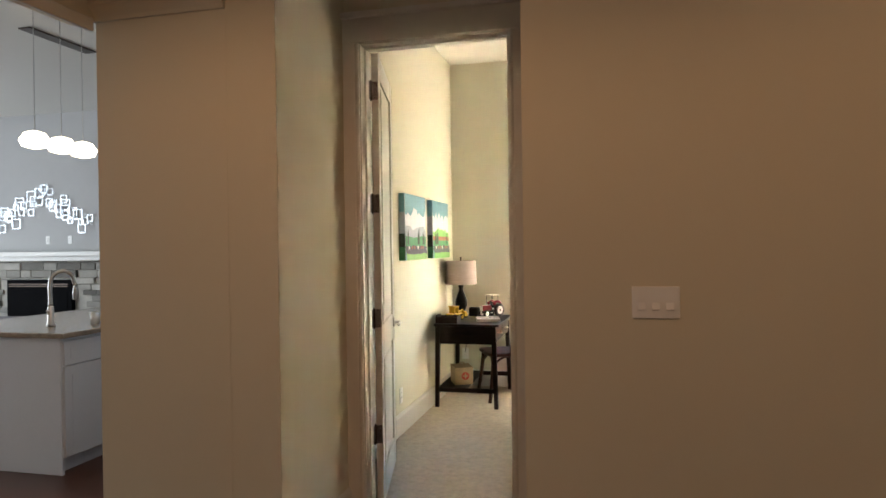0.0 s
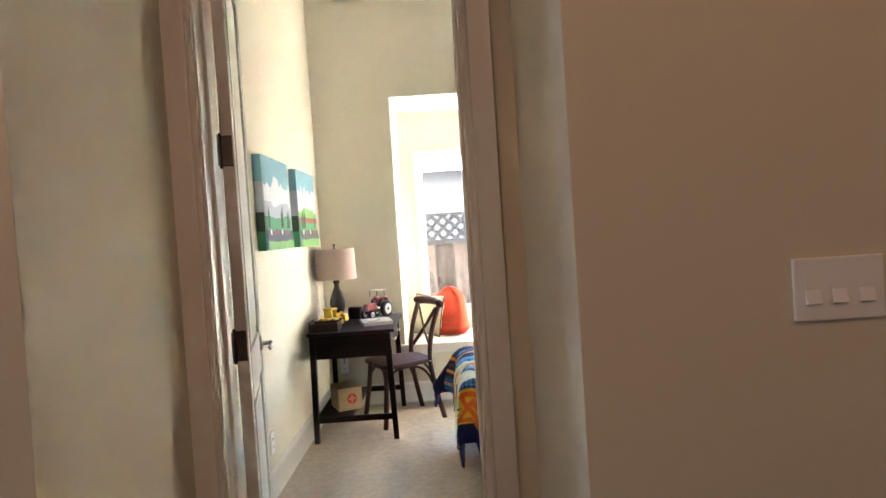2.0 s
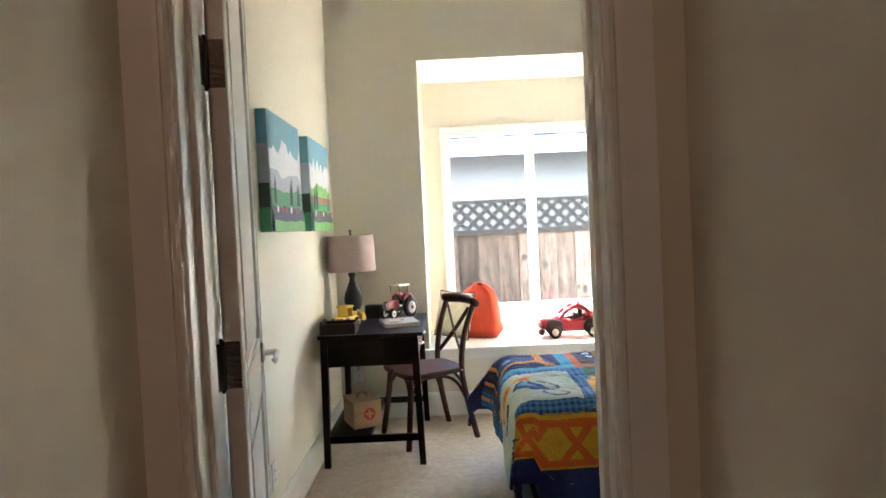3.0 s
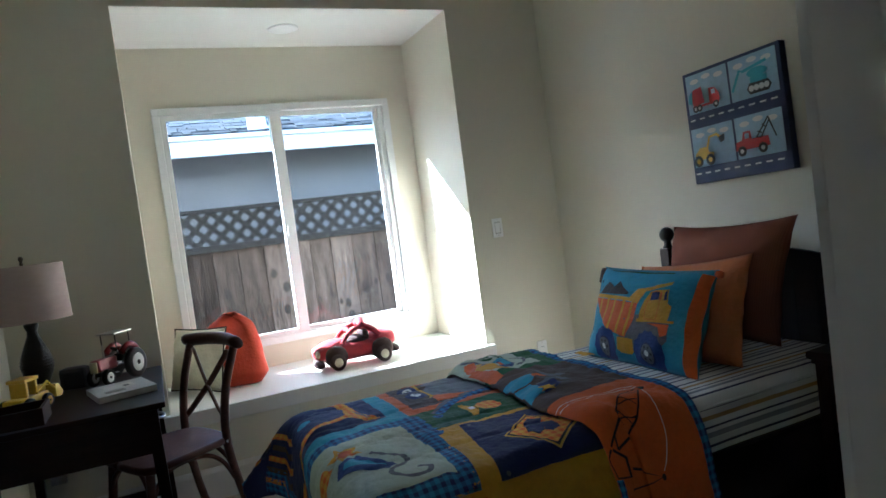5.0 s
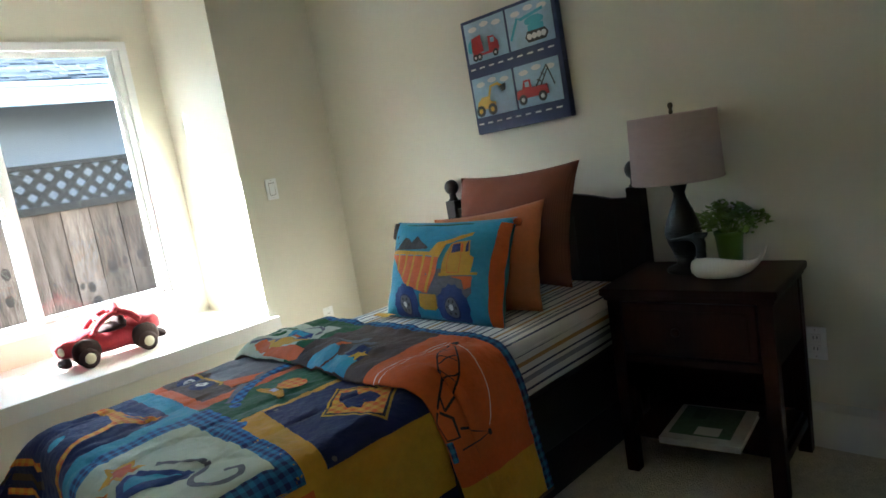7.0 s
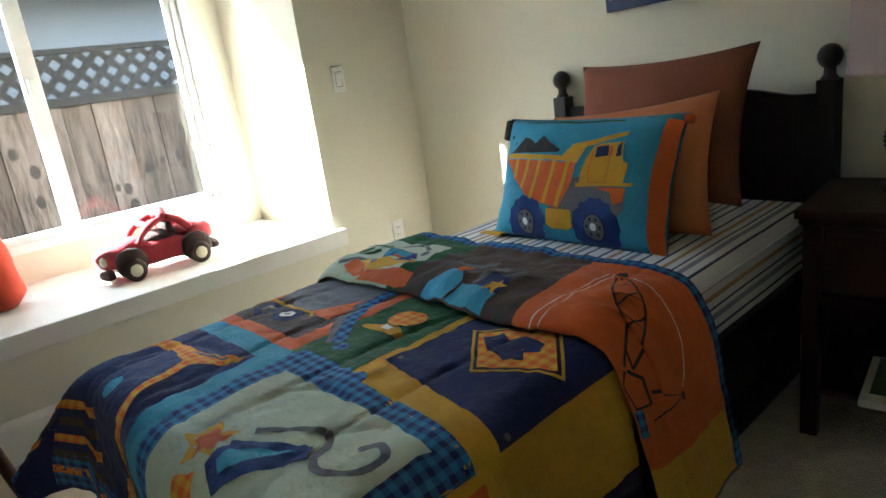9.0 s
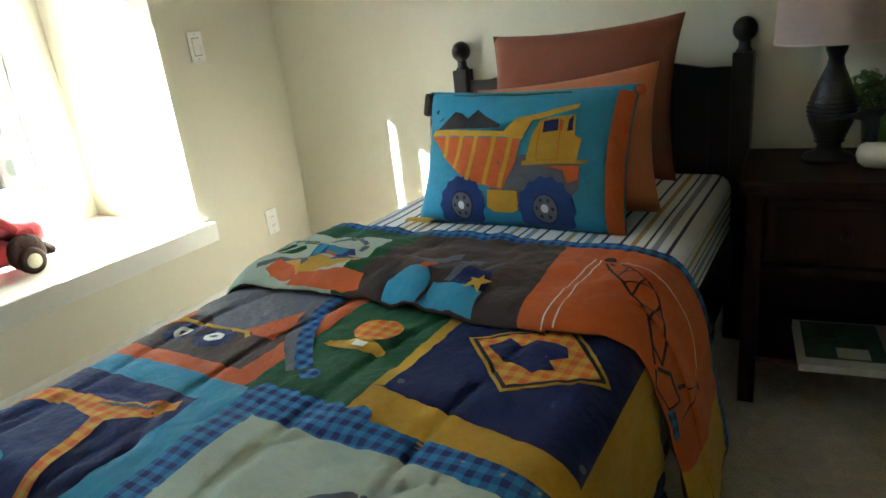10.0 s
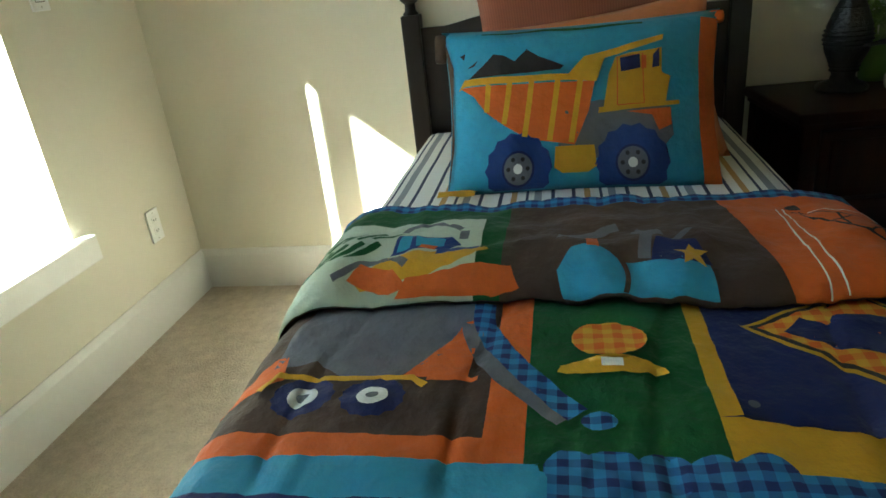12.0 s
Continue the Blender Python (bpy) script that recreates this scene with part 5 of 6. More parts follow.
A_FIELD = mat("painted_field", (0.06, 0.33, 0.14), 0.5, vary=0.15, scale=8, bump=0.1)
A_LIME = mat("painted_lime_grass", (0.20, 0.50, 0.12), 0.5, vary=0.12, scale=10, bump=0.1)
A_TREE = mat("painted_tree", (0.025, 0.07, 0.045), 0.5, vary=0.2, scale=10, bump=0.1)
A_ROAD = mat("painted_road", (0.07, 0.07, 0.11), 0.5, vary=0.1, scale=10, bump=0.1)
A_BRICK = mat("painted_rust", (0.36, 0.12, 0.07), 0.5, vary=0.1, bump=0.1)
A_WHITE = mat("painted_white", (0.80, 0.80, 0.78), 0.5, vary=0.03, bump=0.1)
A_NAVY = mat("painted_navy", (0.014, 0.028, 0.11), 0.45, vary=0.1, bump=0.1)
A_PALE = mat("painted_pale_blue", (0.42, 0.60, 0.74), 0.5, vary=0.12, scale=9, bump=0.1)
A_RED = mat("painted_red", (0.50, 0.025, 0.03), 0.45, vary=0.1, bump=0.1)
A_YEL = mat("painted_yellow", (0.80, 0.52, 0.05), 0.45, vary=0.1, bump=0.1)
A_TEAL = mat("painted_teal", (0.08, 0.42, 0.55), 0.45, vary=0.1, bump=0.1)
A_BLK = mat("painted_black", (0.012, 0.012, 0.014), 0.45, vary=0.1, bump=0.1)


def bumpy(rnd, w, base, amp, n=15):
    return [(w * k / n, base + amp * rnd.random()) for k in range(n + 1)]


def landscape(y0, y1, seed, near):
    rnd = random.Random(seed)
    w, h = y1 - y0, 0.525
    def down(top, low):
        return top + [(w, low), (0, low)]
    layers = [("sky", rect(0, w, 0, h), A_SKY, "blue painted sky"),
              ("cloud", down(bumpy(rnd, w, h * 0.66, h * 0.16), h * 0.4), A_CLOUD, "white painted cloud"),
              ("haze", down(bumpy(rnd, w, h * 0.44, h * 0.10, 9), h * 0.3), A_LIME if near else A_HAZE, ""),
              ("field", down(bumpy(rnd, w, h * 0.33, h * 0.05, 8), h * 0.15), A_FIELD, "green painted field")]
    if near:
        layers.append(("tree_belt", rect(0, w, h * 0.31, h * 0.38), A_BRICK, ""))
    for k in range(7 if near else 6):
        x = w * rnd.choice((0.13, 0.18, 0.22, 0.26, 0.62, 0.67, 0.84, 0.90, 0.94)) + rnd.uniform(-0.015, 0.015)
        t = h * rnd.uniform(0.42, 0.52)
        layers.append(("cypress", [(x - 0.016, h * 0.24), (x - 0.012, t - 0.04), (x, t), (x + 0.012, t - 0.04), (x + 0.016, h * 0.24)], A_TREE, "dark painted cypress"))
    layers.append(("hedge", down(bumpy(rnd, w, h * 0.20, h * 0.03, 12), h * 0.12), A_ROAD, ""))
    for k in range(6):
        x = w * (0.12 + 0.14 * k) + rnd.uniform(-0.02, 0.02)
        layers.append(("dab", disc(x, h * 0.19, 0.016, 8), A_BRICK if k % 3 else A_WHITE, ""))
    layers.append(("lane", rect(0, w, h * 0.08, h * 0.15), A_ROAD, "grey painted lane"))
    layers.append(("verge", down(bumpy(rnd, w, h * 0.085, h * 0.02, 6), 0), A_LIME, "lime painted grass"))
    m = Matrix(((0, 0, 1, XL + 0.001), (1, 0, 0, y0), (0, 1, 0, 1.358), (0, 0, 0, 1)))
    bands = [("edge_sky", h * 0.72, h, A_SKY), ("edge_haze", h * 0.4, h * 0.72, A_HAZE), ("edge_field", h * 0.2, h * 0.4, A_TREE), ("edge_grass", 0.0, h * 0.2, A_FIELD)]
    return wall_picture("canvas_picture", "painted canvas of a green field under a cloudy blue sky" if not near else "painted canvas of lime fields and red trees under blue sky", m, w, h, 0.05, A_CLOUD, layers, bands)


landscape(5.06, 5.655, 4, False)
landscape(5.903, 6.495, 9, True)


def truck_picture():
    w, h = 0.52, 0.515
    L = []
    for i, (a, b) in enumerate(((0.018, 0.322), (0.268, 0.322), (0.018, 0.075), (0.268, 0.075))):
        L.append(("scene_panel", rect(a, a + 0.236, b, b + 0.178), A_PALE, "pale blue painted panel"))
        for k in range(3):
            L.append(("cloud", disc(a + 0.05 + 0.07 * k, b + 0.145 + 0.01 * (k % 2), 0.026, 10, 0.45), A_WHITE, ""))
    for b in (0.292, 0.045):
        for k in range(9):
            L.append(("lane_mark", rect(0.03 + k * 0.055, 0.06 + k * 0.055, b - 0.003, b + 0.004), A_WHITE, ""))

    def wheels(xs, b, r, core=A_WHITE):
        for x in xs:
            L.append(("wheel", disc(x, b, r, 12), A_BLK, ""))
            L.append(("hub", disc(x, b, r * 0.45, 8), core, ""))

    # mixer lorry
    L.append(("drum", [(0.075, 0.345), (0.06, 0.39), (0.075, 0.425), (0.125, 0.432), (0.135, 0.36)], A_RED, "red drum"))
    L.append(("drum_shade", [(0.045, 0.37), (0.05, 0.405), (0.072, 0.425), (0.066, 0.36)], A_TEAL, ""))
    L.append(("cab", [(0.165, 0.35), (0.168, 0.415), (0.20, 0.412), (0.222, 0.385), (0.225, 0.35)], A_RED, "red cab"))
    L.append(("window", rect(0.182, 0.202, 0.385, 0.405), A_PALE, ""))
    L.append(("beam", rect(0.07, 0.22, 0.342, 0.352), A_RED, ""))
    wheels((0.085, 0.11, 0.205), 0.338, 0.016)
    # crane truck
    L.append(("crane_arm", stroke([(0.30, 0.36), (0.345, 0.44), (0.36, 0.432), (0.48, 0.452)], 0.012), A_TEAL, "teal arm"))
    L.append(("crane_body", disc(0.43, 0.415, 0.05, 12, 0.4), A_TEAL, ""))
    L.append(("crane_cab", rect(0.395, 0.475, 0.36, 0.398), A_TEAL, "teal cab"))
    L.append(("track", [(0.375, 0.352), (0.39, 0.375), (0.48, 0.375), (0.495, 0.352), (0.48, 0.33), (0.39, 0.33)], A_BLK, "black track"))
    for k in range(4):
        L.append(("track_wheel", disc(0.398 + 0.025 * k, 0.353, 0.013, 10), A_WHITE, ""))
    # loader
    L.append(("loader", [(0.055, 0.105), (0.06, 0.135), (0.09, 0.16), (0.13, 0.16), (0.14, 0.135), (0.165, 0.13), (0.165, 0.105)], A_YEL, "yellow loader"))
    L.append(("loader_arm", stroke([(0.13, 0.15), (0.15, 0.20), (0.19, 0.205), (0.215, 0.185)], 0.012), A_YEL, ""))
    L.append(("bucket", [(0.20, 0.19), (0.235, 0.20), (0.23, 0.17), (0.21, 0.165)], A_BLK, ""))
    wheels((0.075, 0.145), 0.10, 0.026, A_YEL)
    # tow truck
    L.append(("truck", [(0.29, 0.11), (0.295, 0.145), (0.325, 0.15), (0.335, 0.185), (0.37, 0.185), (0.375, 0.15), (0.455, 0.15), (0.46, 0.11)], A_RED, "red tow truck"))
    L.append(("window", rect(0.342, 0.363, 0.155, 0.177), A_PALE, ""))
    for a, b in (((0.40, 0.15), (0.465, 0.225)), ((0.425, 0.15), (0.472, 0.215)), ((0.465, 0.225), (0.495, 0.14)), ((0.41, 0.175), (0.43, 0.165)), ((0.435, 0.2), (0.45, 0.185))):
        L.append(("jib", stroke([a, b], 0.006), A_BLK, ""))
    wheels((0.325, 0.43), 0.105, 0.022)
    m = Matrix(((0, 0, -1, XE - 0.001), (-1, 0, 0, 5.681), (0, 1, 0, 1.296), (0, 0, 0, 1))) @ pose(0, 0, 0, 0, 0, 1.6)
    return wall_picture("canvas_picture", "navy canvas with four painted panels of red and yellow trucks", m, w, h, 0.038, A_NAVY, L)


truck_picture()

# ---- lamps ----
M_SHADE = mat("mauve_linen_shade", (0.52, 0.40, 0.37), 0.9, vary=0.06, scale=20, grain=300, bump=0.3, stretch=(1, 1, 3))
M_LAMPBASE = mat("black_bronze_glaze", (0.02, 0.018, 0.018), 0.35, 0.3, vary=0.3, scale=20, grain=120, bump=0.3)


def table_lamp(at):
    l = thing("table_lamp", "dark turned table lamp with a mauve linen drum shade", "table lamp", at, "matching table lamps")
    prof = [(0.066, 0), (0.068, 0.008), (0.062, 0.016), (0.034, 0.026), (0.03, 0.042), (0.04, 0.07), (0.055, 0.105), (0.061, 0.14), (0.055, 0.18), (0.036, 0.228), (0.022, 0.262), (0.019, 0.282), (0.027, 0.302), (0.028, 0.312), (0.014, 0.318)]
    body = part("base", lathe(prof, None, 28), M_LAMPBASE, l, "dark bulbous turned base", True)
    for k in range(15):
        z = 0.05 + k * 0.012
        r = 0.033 + 0.0285 * math.exp(-((z - 0.14) / 0.058) ** 2)
        part("ring", lathe([(r, z), (r + 0.0035, z + 0.003), (r, z + 0.006)], None, 24, cap=False), M_LAMPBASE, body, "", True)
    bm = lathe([(0.155, 0.325), (0.148, 0.555)], None, 40, cap=False)
    lathe([(0.152, 0.325), (0.145, 0.555)], None, 40, bm, cap=False)
    sh = part("shade", bm, M_SHADE, l, "mauve linen drum shade", True)
    part("shade_rim", lathe([(0.1555, 0.325), (0.1565, 0.331), (0.151, 0.331), (0.151, 0.325)], None, 40, cap=False), M_SHADE, sh, "", True)
    part("shade_rim", lathe([(0.1485, 0.55), (0.1485, 0.556), (0.144, 0.556), (0.144, 0.55)], None, 40, cap=False), M_SHADE, sh, "", True)
    part("harp_rod", lathe([(0.005, 0.318), (0.005, 0.565)], None, 10), M_BRONZE, l)
    part("spider", tube([(-0.145, 0, 0.545), (0.145, 0, 0.545)], 0.002, 6), M_BRONZE, l)
    part("finial", lathe([(0.004, 0.555), (0.008, 0.563), (0.005, 0.572), (0.010, 0.584), (0.008, 0.592), (0.001, 0.596)], None, 14), M_BRONZE, l, "", True)
    part("socket", lathe([(0.016, 0.31), (0.018, 0.36), (0.012, 0.365)], None, 14), M_BRONZE, l)
    return l


lamp_ob = table_lamp((1.985, 4.66, 0.70))
copy_thing(lamp_ob, Matrix.Translation((-0.722, 6.53, 0.765)))


# ---- nightstand ----
M_NS = mat("dark_cherry_wood", (0.034, 0.0105, 0.006), 0.45, spec=0.2, vary=0.3, scale=4, grain=30, bump=0.06, stretch=(1, 6, 1))


def nightstand():
    n = thing("nightstand", "dark cherry wooden nightstand with one drawer and lower shelf", "nightstand", (1.94, 4.615, 0))
    x0, x1, y0, y1 = -0.20, 0.19, -0.295, 0.24
    part("top", box(x0 - 0.02, x1 + 0.01, y0 - 0.018, y1 + 0.018, 0.672, 0.70, 0.008), M_NS, n)
    part("top_moulding", box(x0 - 0.01, x1, y0 - 0.008, y1 + 0.008, 0.656, 0.672, 0.005), M_NS, n)
    for x in (x0, x1 - 0.045):
        for y in (y0, y1 - 0.045):
            part("leg", box(x, x + 0.045, y, y + 0.045, 0, 0.656, 0.004), M_NS, n)
    for y in (y0 + 0.006, y1 - 0.024):
        part("side_panel", box(x0 + 0.045, x1 - 0.045, y, y + 0.018, 0.44, 0.656), M_NS, n)
        part("side_rail", box(x0 + 0.045, x1 - 0.045, y, y + 0.018, 0.115, 0.150, 0.003), M_NS, n)
    part("back_panel", box(x1 - 0.03, x1 - 0.012, y0 + 0.045, y1 - 0.045, 0.17, 0.656), M_NS, n)
    part("drawer_rail", box(x0 + 0.008, x0 + 0.03, y0 + 0.045, y1 - 0.045, 0.43, 0.455, 0.003), M_NS, n)
    part("drawer_bottom", box(x0 + 0.03, x1 - 0.03, y0 + 0.045, y1 - 0.045, 0.445, 0.455), M_NS, n)
    d = part("drawer_front", box(x0 + 0.004, x0 + 0.022, y0 + 0.05, y1 - 0.05, 0.466, 0.648, 0.004), M_NS, n)
    part("raised_panel", box(x0 - 0.002, x0 + 0.004, y0 + 0.075, y1 - 0.075, 0.491, 0.623, 0.003), M_NS, d)
    part("knob", lathe([(0.006, 0), (0.007, 0.01), (0.016, 0.018), (0.014, 0.026), (0.001, 0.028)], pose(x0 - 0.002, 0, 0.557, 0, -90), 16), M_NS, d, "", True)
    part("shelf", box(x0 + 0.01, x1 - 0.012, y0 + 0.02, y1 - 0.02, 0.150, 0.168, 0.003), M_NS, n)
    n.rotation_euler = (0, 0, radians(5))
    return n


nightstand()
M_PAPER = mat("white_paper", (0.74, 0.72, 0.66), 0.8, vary=0.05, grain=200, bump=0.1)
M_COVER = mat("green_book_cover", (0.10, 0.20, 0.12), 0.4, vary=0.3, scale=14, bump=0.03)
M_FIELDINK = mat("dark_green_print", (0.03, 0.09, 0.04), 0.4, vary=0.3, scale=20, bump=0.02)
M_GREYCOVER = mat("pale_book_cover", (0.62, 0.60, 0.56), 0.4, vary=0.12, scale=12, bump=0.03)


def book(label, m, w, h, t, cover, extras=()):
    b = thing("book", label, "book")
    part("page_block", box(-w / 2 + 0.004, w / 2 - 0.003, -h / 2 + 0.003, h / 2 - 0.003, 0.003, t - 0.003), M_PAPER, b, "white page block")
    part("cover", box(-w / 2, w / 2, -h / 2, h / 2, t - 0.003, t, 0.001), cover, b)
    part("back_cover", box(-w / 2, w / 2, -h / 2, h / 2, 0, 0.003, 0.001), cover, b)
    part("spine", box(-w / 2 - 0.002, -w / 2 + 0.003, -h / 2, h / 2, 0.0, t, 0.001), cover, b)
    for k, (a0, a1, b0, b1, mm) in enumerate(extras):
        part("print_block", box(a0, a1, b0, b1, t, t + 0.0008 + 0.0004 * k), mm, b)
    b.matrix_basis = m
    return b


book("open white picture book with green print on the nightstand shelf", pose(1.845, 4.57, 0.169, 0, 0, 8), 0.28, 0.26, 0.022, M_GREYCOVER, ((-0.10, 0.13, -0.09, 0.11, M_COVER), (-0.09, -0.03, -0.05, 0.03, M_PAPER), (0.03, 0.11, 0.02, 0.07, M_FIELDINK)))
book("large pale book lying on the dark desk", pose(-0.41, 6.27, 0.766, 0, 0, 14), 0.21, 0.25, 0.024, M_GREYCOVER, ((-0.06, 0.05, -0.02, 0.07, M_PAPER), (-0.07, 0.0, -0.08, -0.04, M_GAP_GREY), (0.01, 0.03, 0.0, 0.03, M_BLACK)))

# potted plant and duck
M_POT = mat("green_glazed_pot", (0.13, 0.24, 0.03), 0.35, vary=0.1, bump=0.03)
M_LEAF = mat("fresh_green_leaf", (0.24, 0.36, 0.07), 0.5, vary=0.3, scale=30, bump=0.05)
M_DUCK = mat("cream_glazed_ceramic", (0.68, 0.64, 0.54), 0.18, vary=0.03, bump=0.0)


def plant():
    p = thing("potted_plant", "small bushy green plant in a green glazed pot", "plant", (2.085, 4.542, 0.70))
    part("pot", lathe([(0.001, 0), (0.034, 0), (0.038, 0.01), (0.047, 0.105), (0.05, 0.11), (0.05, 0.122), (0.044, 0.122), (0.042, 0.105), (0.001, 0.104)], None, 28), M_POT, p, "", True)
    rnd = random.Random(21)
    bm = bmesh.new()
    st = bmesh.new()
    for k in range(46):
        a, tilt, ln = rnd.uniform(0, 6.283), rnd.uniform(0.1, 1.35), rnd.uniform(0.07, 0.135)
        end = Vector((math.cos(a) * math.sin(tilt) * ln * 1.15, math.sin(a) * math.sin(tilt) * ln * 1.15, 0.115 + math.cos(tilt) * ln * 0.75))
        tube([(0, 0, 0.10), end * 0.5 + Vector((0, 0, 0.065)), end], 0.0012, 5, st)
        for j in range(9):
            c = end + Vector((rnd.uniform(-0.02, 0.02), rnd.uniform(-0.02, 0.02), rnd.uniform(-0.016, 0.018)))
            s = rnd.uniform(0.011, 0.02)
            mm = Matrix.Translation(c) @ Euler((rnd.uniform(-0.9, 0.9), rnd.uniform(-0.9, 0.9), rnd.uniform(0, 6.28))).to_matrix().to_4x4()
            vs = [bm.verts.new(mm @ Vector(q)) for q in ((-s, 0, 0), (-s * 0.2, s * 0.5, s * 0.15), (s, 0, 0.1 * s), (-s * 0.2, -s * 0.5, s * 0.15))]
            bm.faces.new(vs)
    part("foliage", bm, M_LEAF, p)
    part("stems", st, M_LEAF, p)
    return p


plant()


def duck():
    """A smooth glazed bird: rings along its length."""
    rows = [(-0.105, 0.040, 0.004, 0.004), (-0.10, 0.040, 0.022, 0.022), (-0.085, 0.038, 0.034, 0.033), (-0.055, 0.036, 0.041, 0.035), (-0.01, 0.034, 0.041, 0.033), (0.04, 0.034, 0.033, 0.028), (0.08, 0.042, 0.02, 0.018), (0.105, 0.060, 0.013, 0.012), (0.122, 0.085, 0.010, 0.011), (0.130, 0.105, 0.003, 0.005)]
    bm = bmesh.new()
    rings = []
    for s, z, rw, rh in rows:
        rings.append([bm.verts.new((rw * math.cos(2 * math.pi * k / 18), s, z + rh * math.sin(2 * math.pi * k / 18))) for k in range(18)])
    for a, b in zip(rings, rings[1:]):
        for k in range(18):
            bm.faces.new((a[k], a[(k + 1) % 18], b[(k + 1) % 18], b[k]))
    bm.faces.new(rings[0]), bm.faces.new(rings[-1])
    d = part("duck_figurine", bm, M_DUCK, None, "", True)
    d.matrix_basis = pose(1.89, 4.487, 0.698, 0, 0, 186) @ Matrix.Diagonal((1.02, 1.02, 1.02, 1))
    return tagged(d, "cream glazed ceramic duck with a dark head on the nightstand", "figurine")


bird = duck()
hd = part("head", tube(curve_points([(1.893, 4.565, 0.745), (1.896, 4.562, 0.79), (1.893, 4.564, 0.825), (1.889, 4.59, 0.838), (1.88, 4.658, 0.832)], 4), [0.022, 0.020, 0.018, 0.016, 0.016, 0.016, 0.017, 0.018, 0.019, 0.019, 0.018, 0.016, 0.012, 0.008, 0.006, 0.005, 0.004], 14), M_BLACK, None, "dark glazed head", True)
crest = part("crest", tube(curve_points([(1.89, 4.58, 0.838), (1.896, 4.555, 0.842), (1.90, 4.535, 0.852)], 4), [0.017, 0.017, 0.016, 0.015, 0.013, 0.011, 0.009, 0.006, 0.003], 12), M_BLACK, None, "dark swept-back crest", True)
crest.parent = bird
crest.matrix_parent_inverse = bird.matrix_basis.inverted()
hd.parent = bird
hd.matrix_parent_inverse = bird.matrix_basis.inverted()


# ---- desk ----
def desk():
    d = thing("desk", "dark espresso wooden writing desk with drawers and low shelf", "desk")
    x0, x1, y0, y1, z = -0.852, -0.258, 5.93, 6.80, 0.765
    part("top", box(x0, x1, y0, y1, z - 0.022, z, 0.005), M_DARK, d)
    part("apron_end", box(x0 + 0.02, x1 - 0.035, y0 + 0.012, y0 + 0.03, 0.585, z - 0.022), M_DARK, d)
    part("apron_end", box(x0 + 0.02, x1 - 0.035, y1 - 0.03, y1 - 0.012, 0.585, z - 0.022), M_DARK, d)
    part("apron_back", box(x0 + 0.015, x0 + 0.033, y0 + 0.03, y1 - 0.03, 0.585, z - 0.022), M_DARK, d)
    part("drawer_case", box(x0 + 0.033, x1 - 0.06, y0 + 0.031, y1 - 0.031, 0.592, z - 0.022), M_DARK, d)
    ym = (y0 + y1) / 2
    for a, b in ((y0 + 0.045, ym - 0.006), (ym + 0.006, y1 - 0.045)):
        f = part("drawer_front", box(x1 - 0.058, x1 - 0.035, a, b, 0.60, z - 0.03, 0.004), M_DARK, d)
        part("pull", tube(curve_points([(x1 - 0.035, (a + b) / 2 - 0.045, 0.67), (x1 - 0.012, (a + b) / 2 - 0.03, 0.665), (x1 - 0.012, (a + b) / 2 + 0.03, 0.665), (x1 - 0.035, (a + b) / 2 + 0.045, 0.67)], 4), 0.005, 8), M_STEEL, f, "nickel drawer pull", True)
    for x, sx in ((x0 + 0.035, -0.6), (x1 - 0.05, 1)):
        for y, sy in ((y0 + 0.03, -1), (y1 - 0.03, 1)):
            bm = bmesh.new()
            tops = [bm.verts.new((x + a * 0.021, y + b * 0.021, z - 0.022)) for a, b in ((-1, -1), (1, -1), (1, 1), (-1, 1))]
            bots = [bm.verts.new((x + sx * 0.02 + a * 0.017, y + sy * 0.018 + b * 0.017, 0.0)) for a, b in ((-1, -1), (1, -1), (1, 1), (-1, 1))]
            bm.faces.new(tops), bm.faces.new(bots)
            for i in range(4):
                bm.faces.new((tops[i], tops[(i + 1) % 4], bots[(i + 1) % 4], bots[i]))
            part("leg", bm, M_DARK, d)
    for y in (y0 + 0.008, y1 - 0.03):
        part("low_rail", box(x0 + 0.03, x1 - 0.045, y, y + 0.022, 0.15, 0.19, 0.003), M_DARK, d)
    for x in (x0 + 0.025, x0 + 0.25):
        part("long_rail", box(x, x + 0.022, y0 + 0.03, y1 - 0.03, 0.15, 0.188, 0.003), M_DARK, d)
    part("low_shelf", box(x0 + 0.047, x0 + 0.25, y0 + 0.03, y1 - 0.03, 0.165, 0.185), M_DARK, d)
    return d


desk()


def desk_tray():
    t = thing("desk_tray", "open dark wooden tray on the desk corner", "tray", (-0.742, 6.055, 0.765))
    t.scale = (1.18, 1.18, 1.0)
    for a in ((-0.085, 0.085, -0.075, -0.065, 0, 0.06), (-0.085, 0.085, 0.065, 0.075, 0, 0.06), (-0.085, -0.075, -0.065, 0.065, 0, 0.075), (0.075, 0.085, -0.065, 0.065, 0, 0.06)):
        part("side", box(*a, 0.002), M_NS, t)
    part("bottom", box(-0.075, 0.075, -0.065, 0.065, 0, 0.008), M_NS, t)


desk_tray()
M_TOYYEL = mat("yellow_toy_plastic", (0.80, 0.50, 0.02), 0.35, vary=0.08, bump=0.02)
M_TOYRED = mat("red_toy_enamel", (0.22, 0.014, 0.018), 0.28, 0.2, vary=0.15, bump=0.02)
M_RUBBER = mat("black_rubber", (0.015, 0.015, 0.016), 0.6, vary=0.1, bump=0.1)


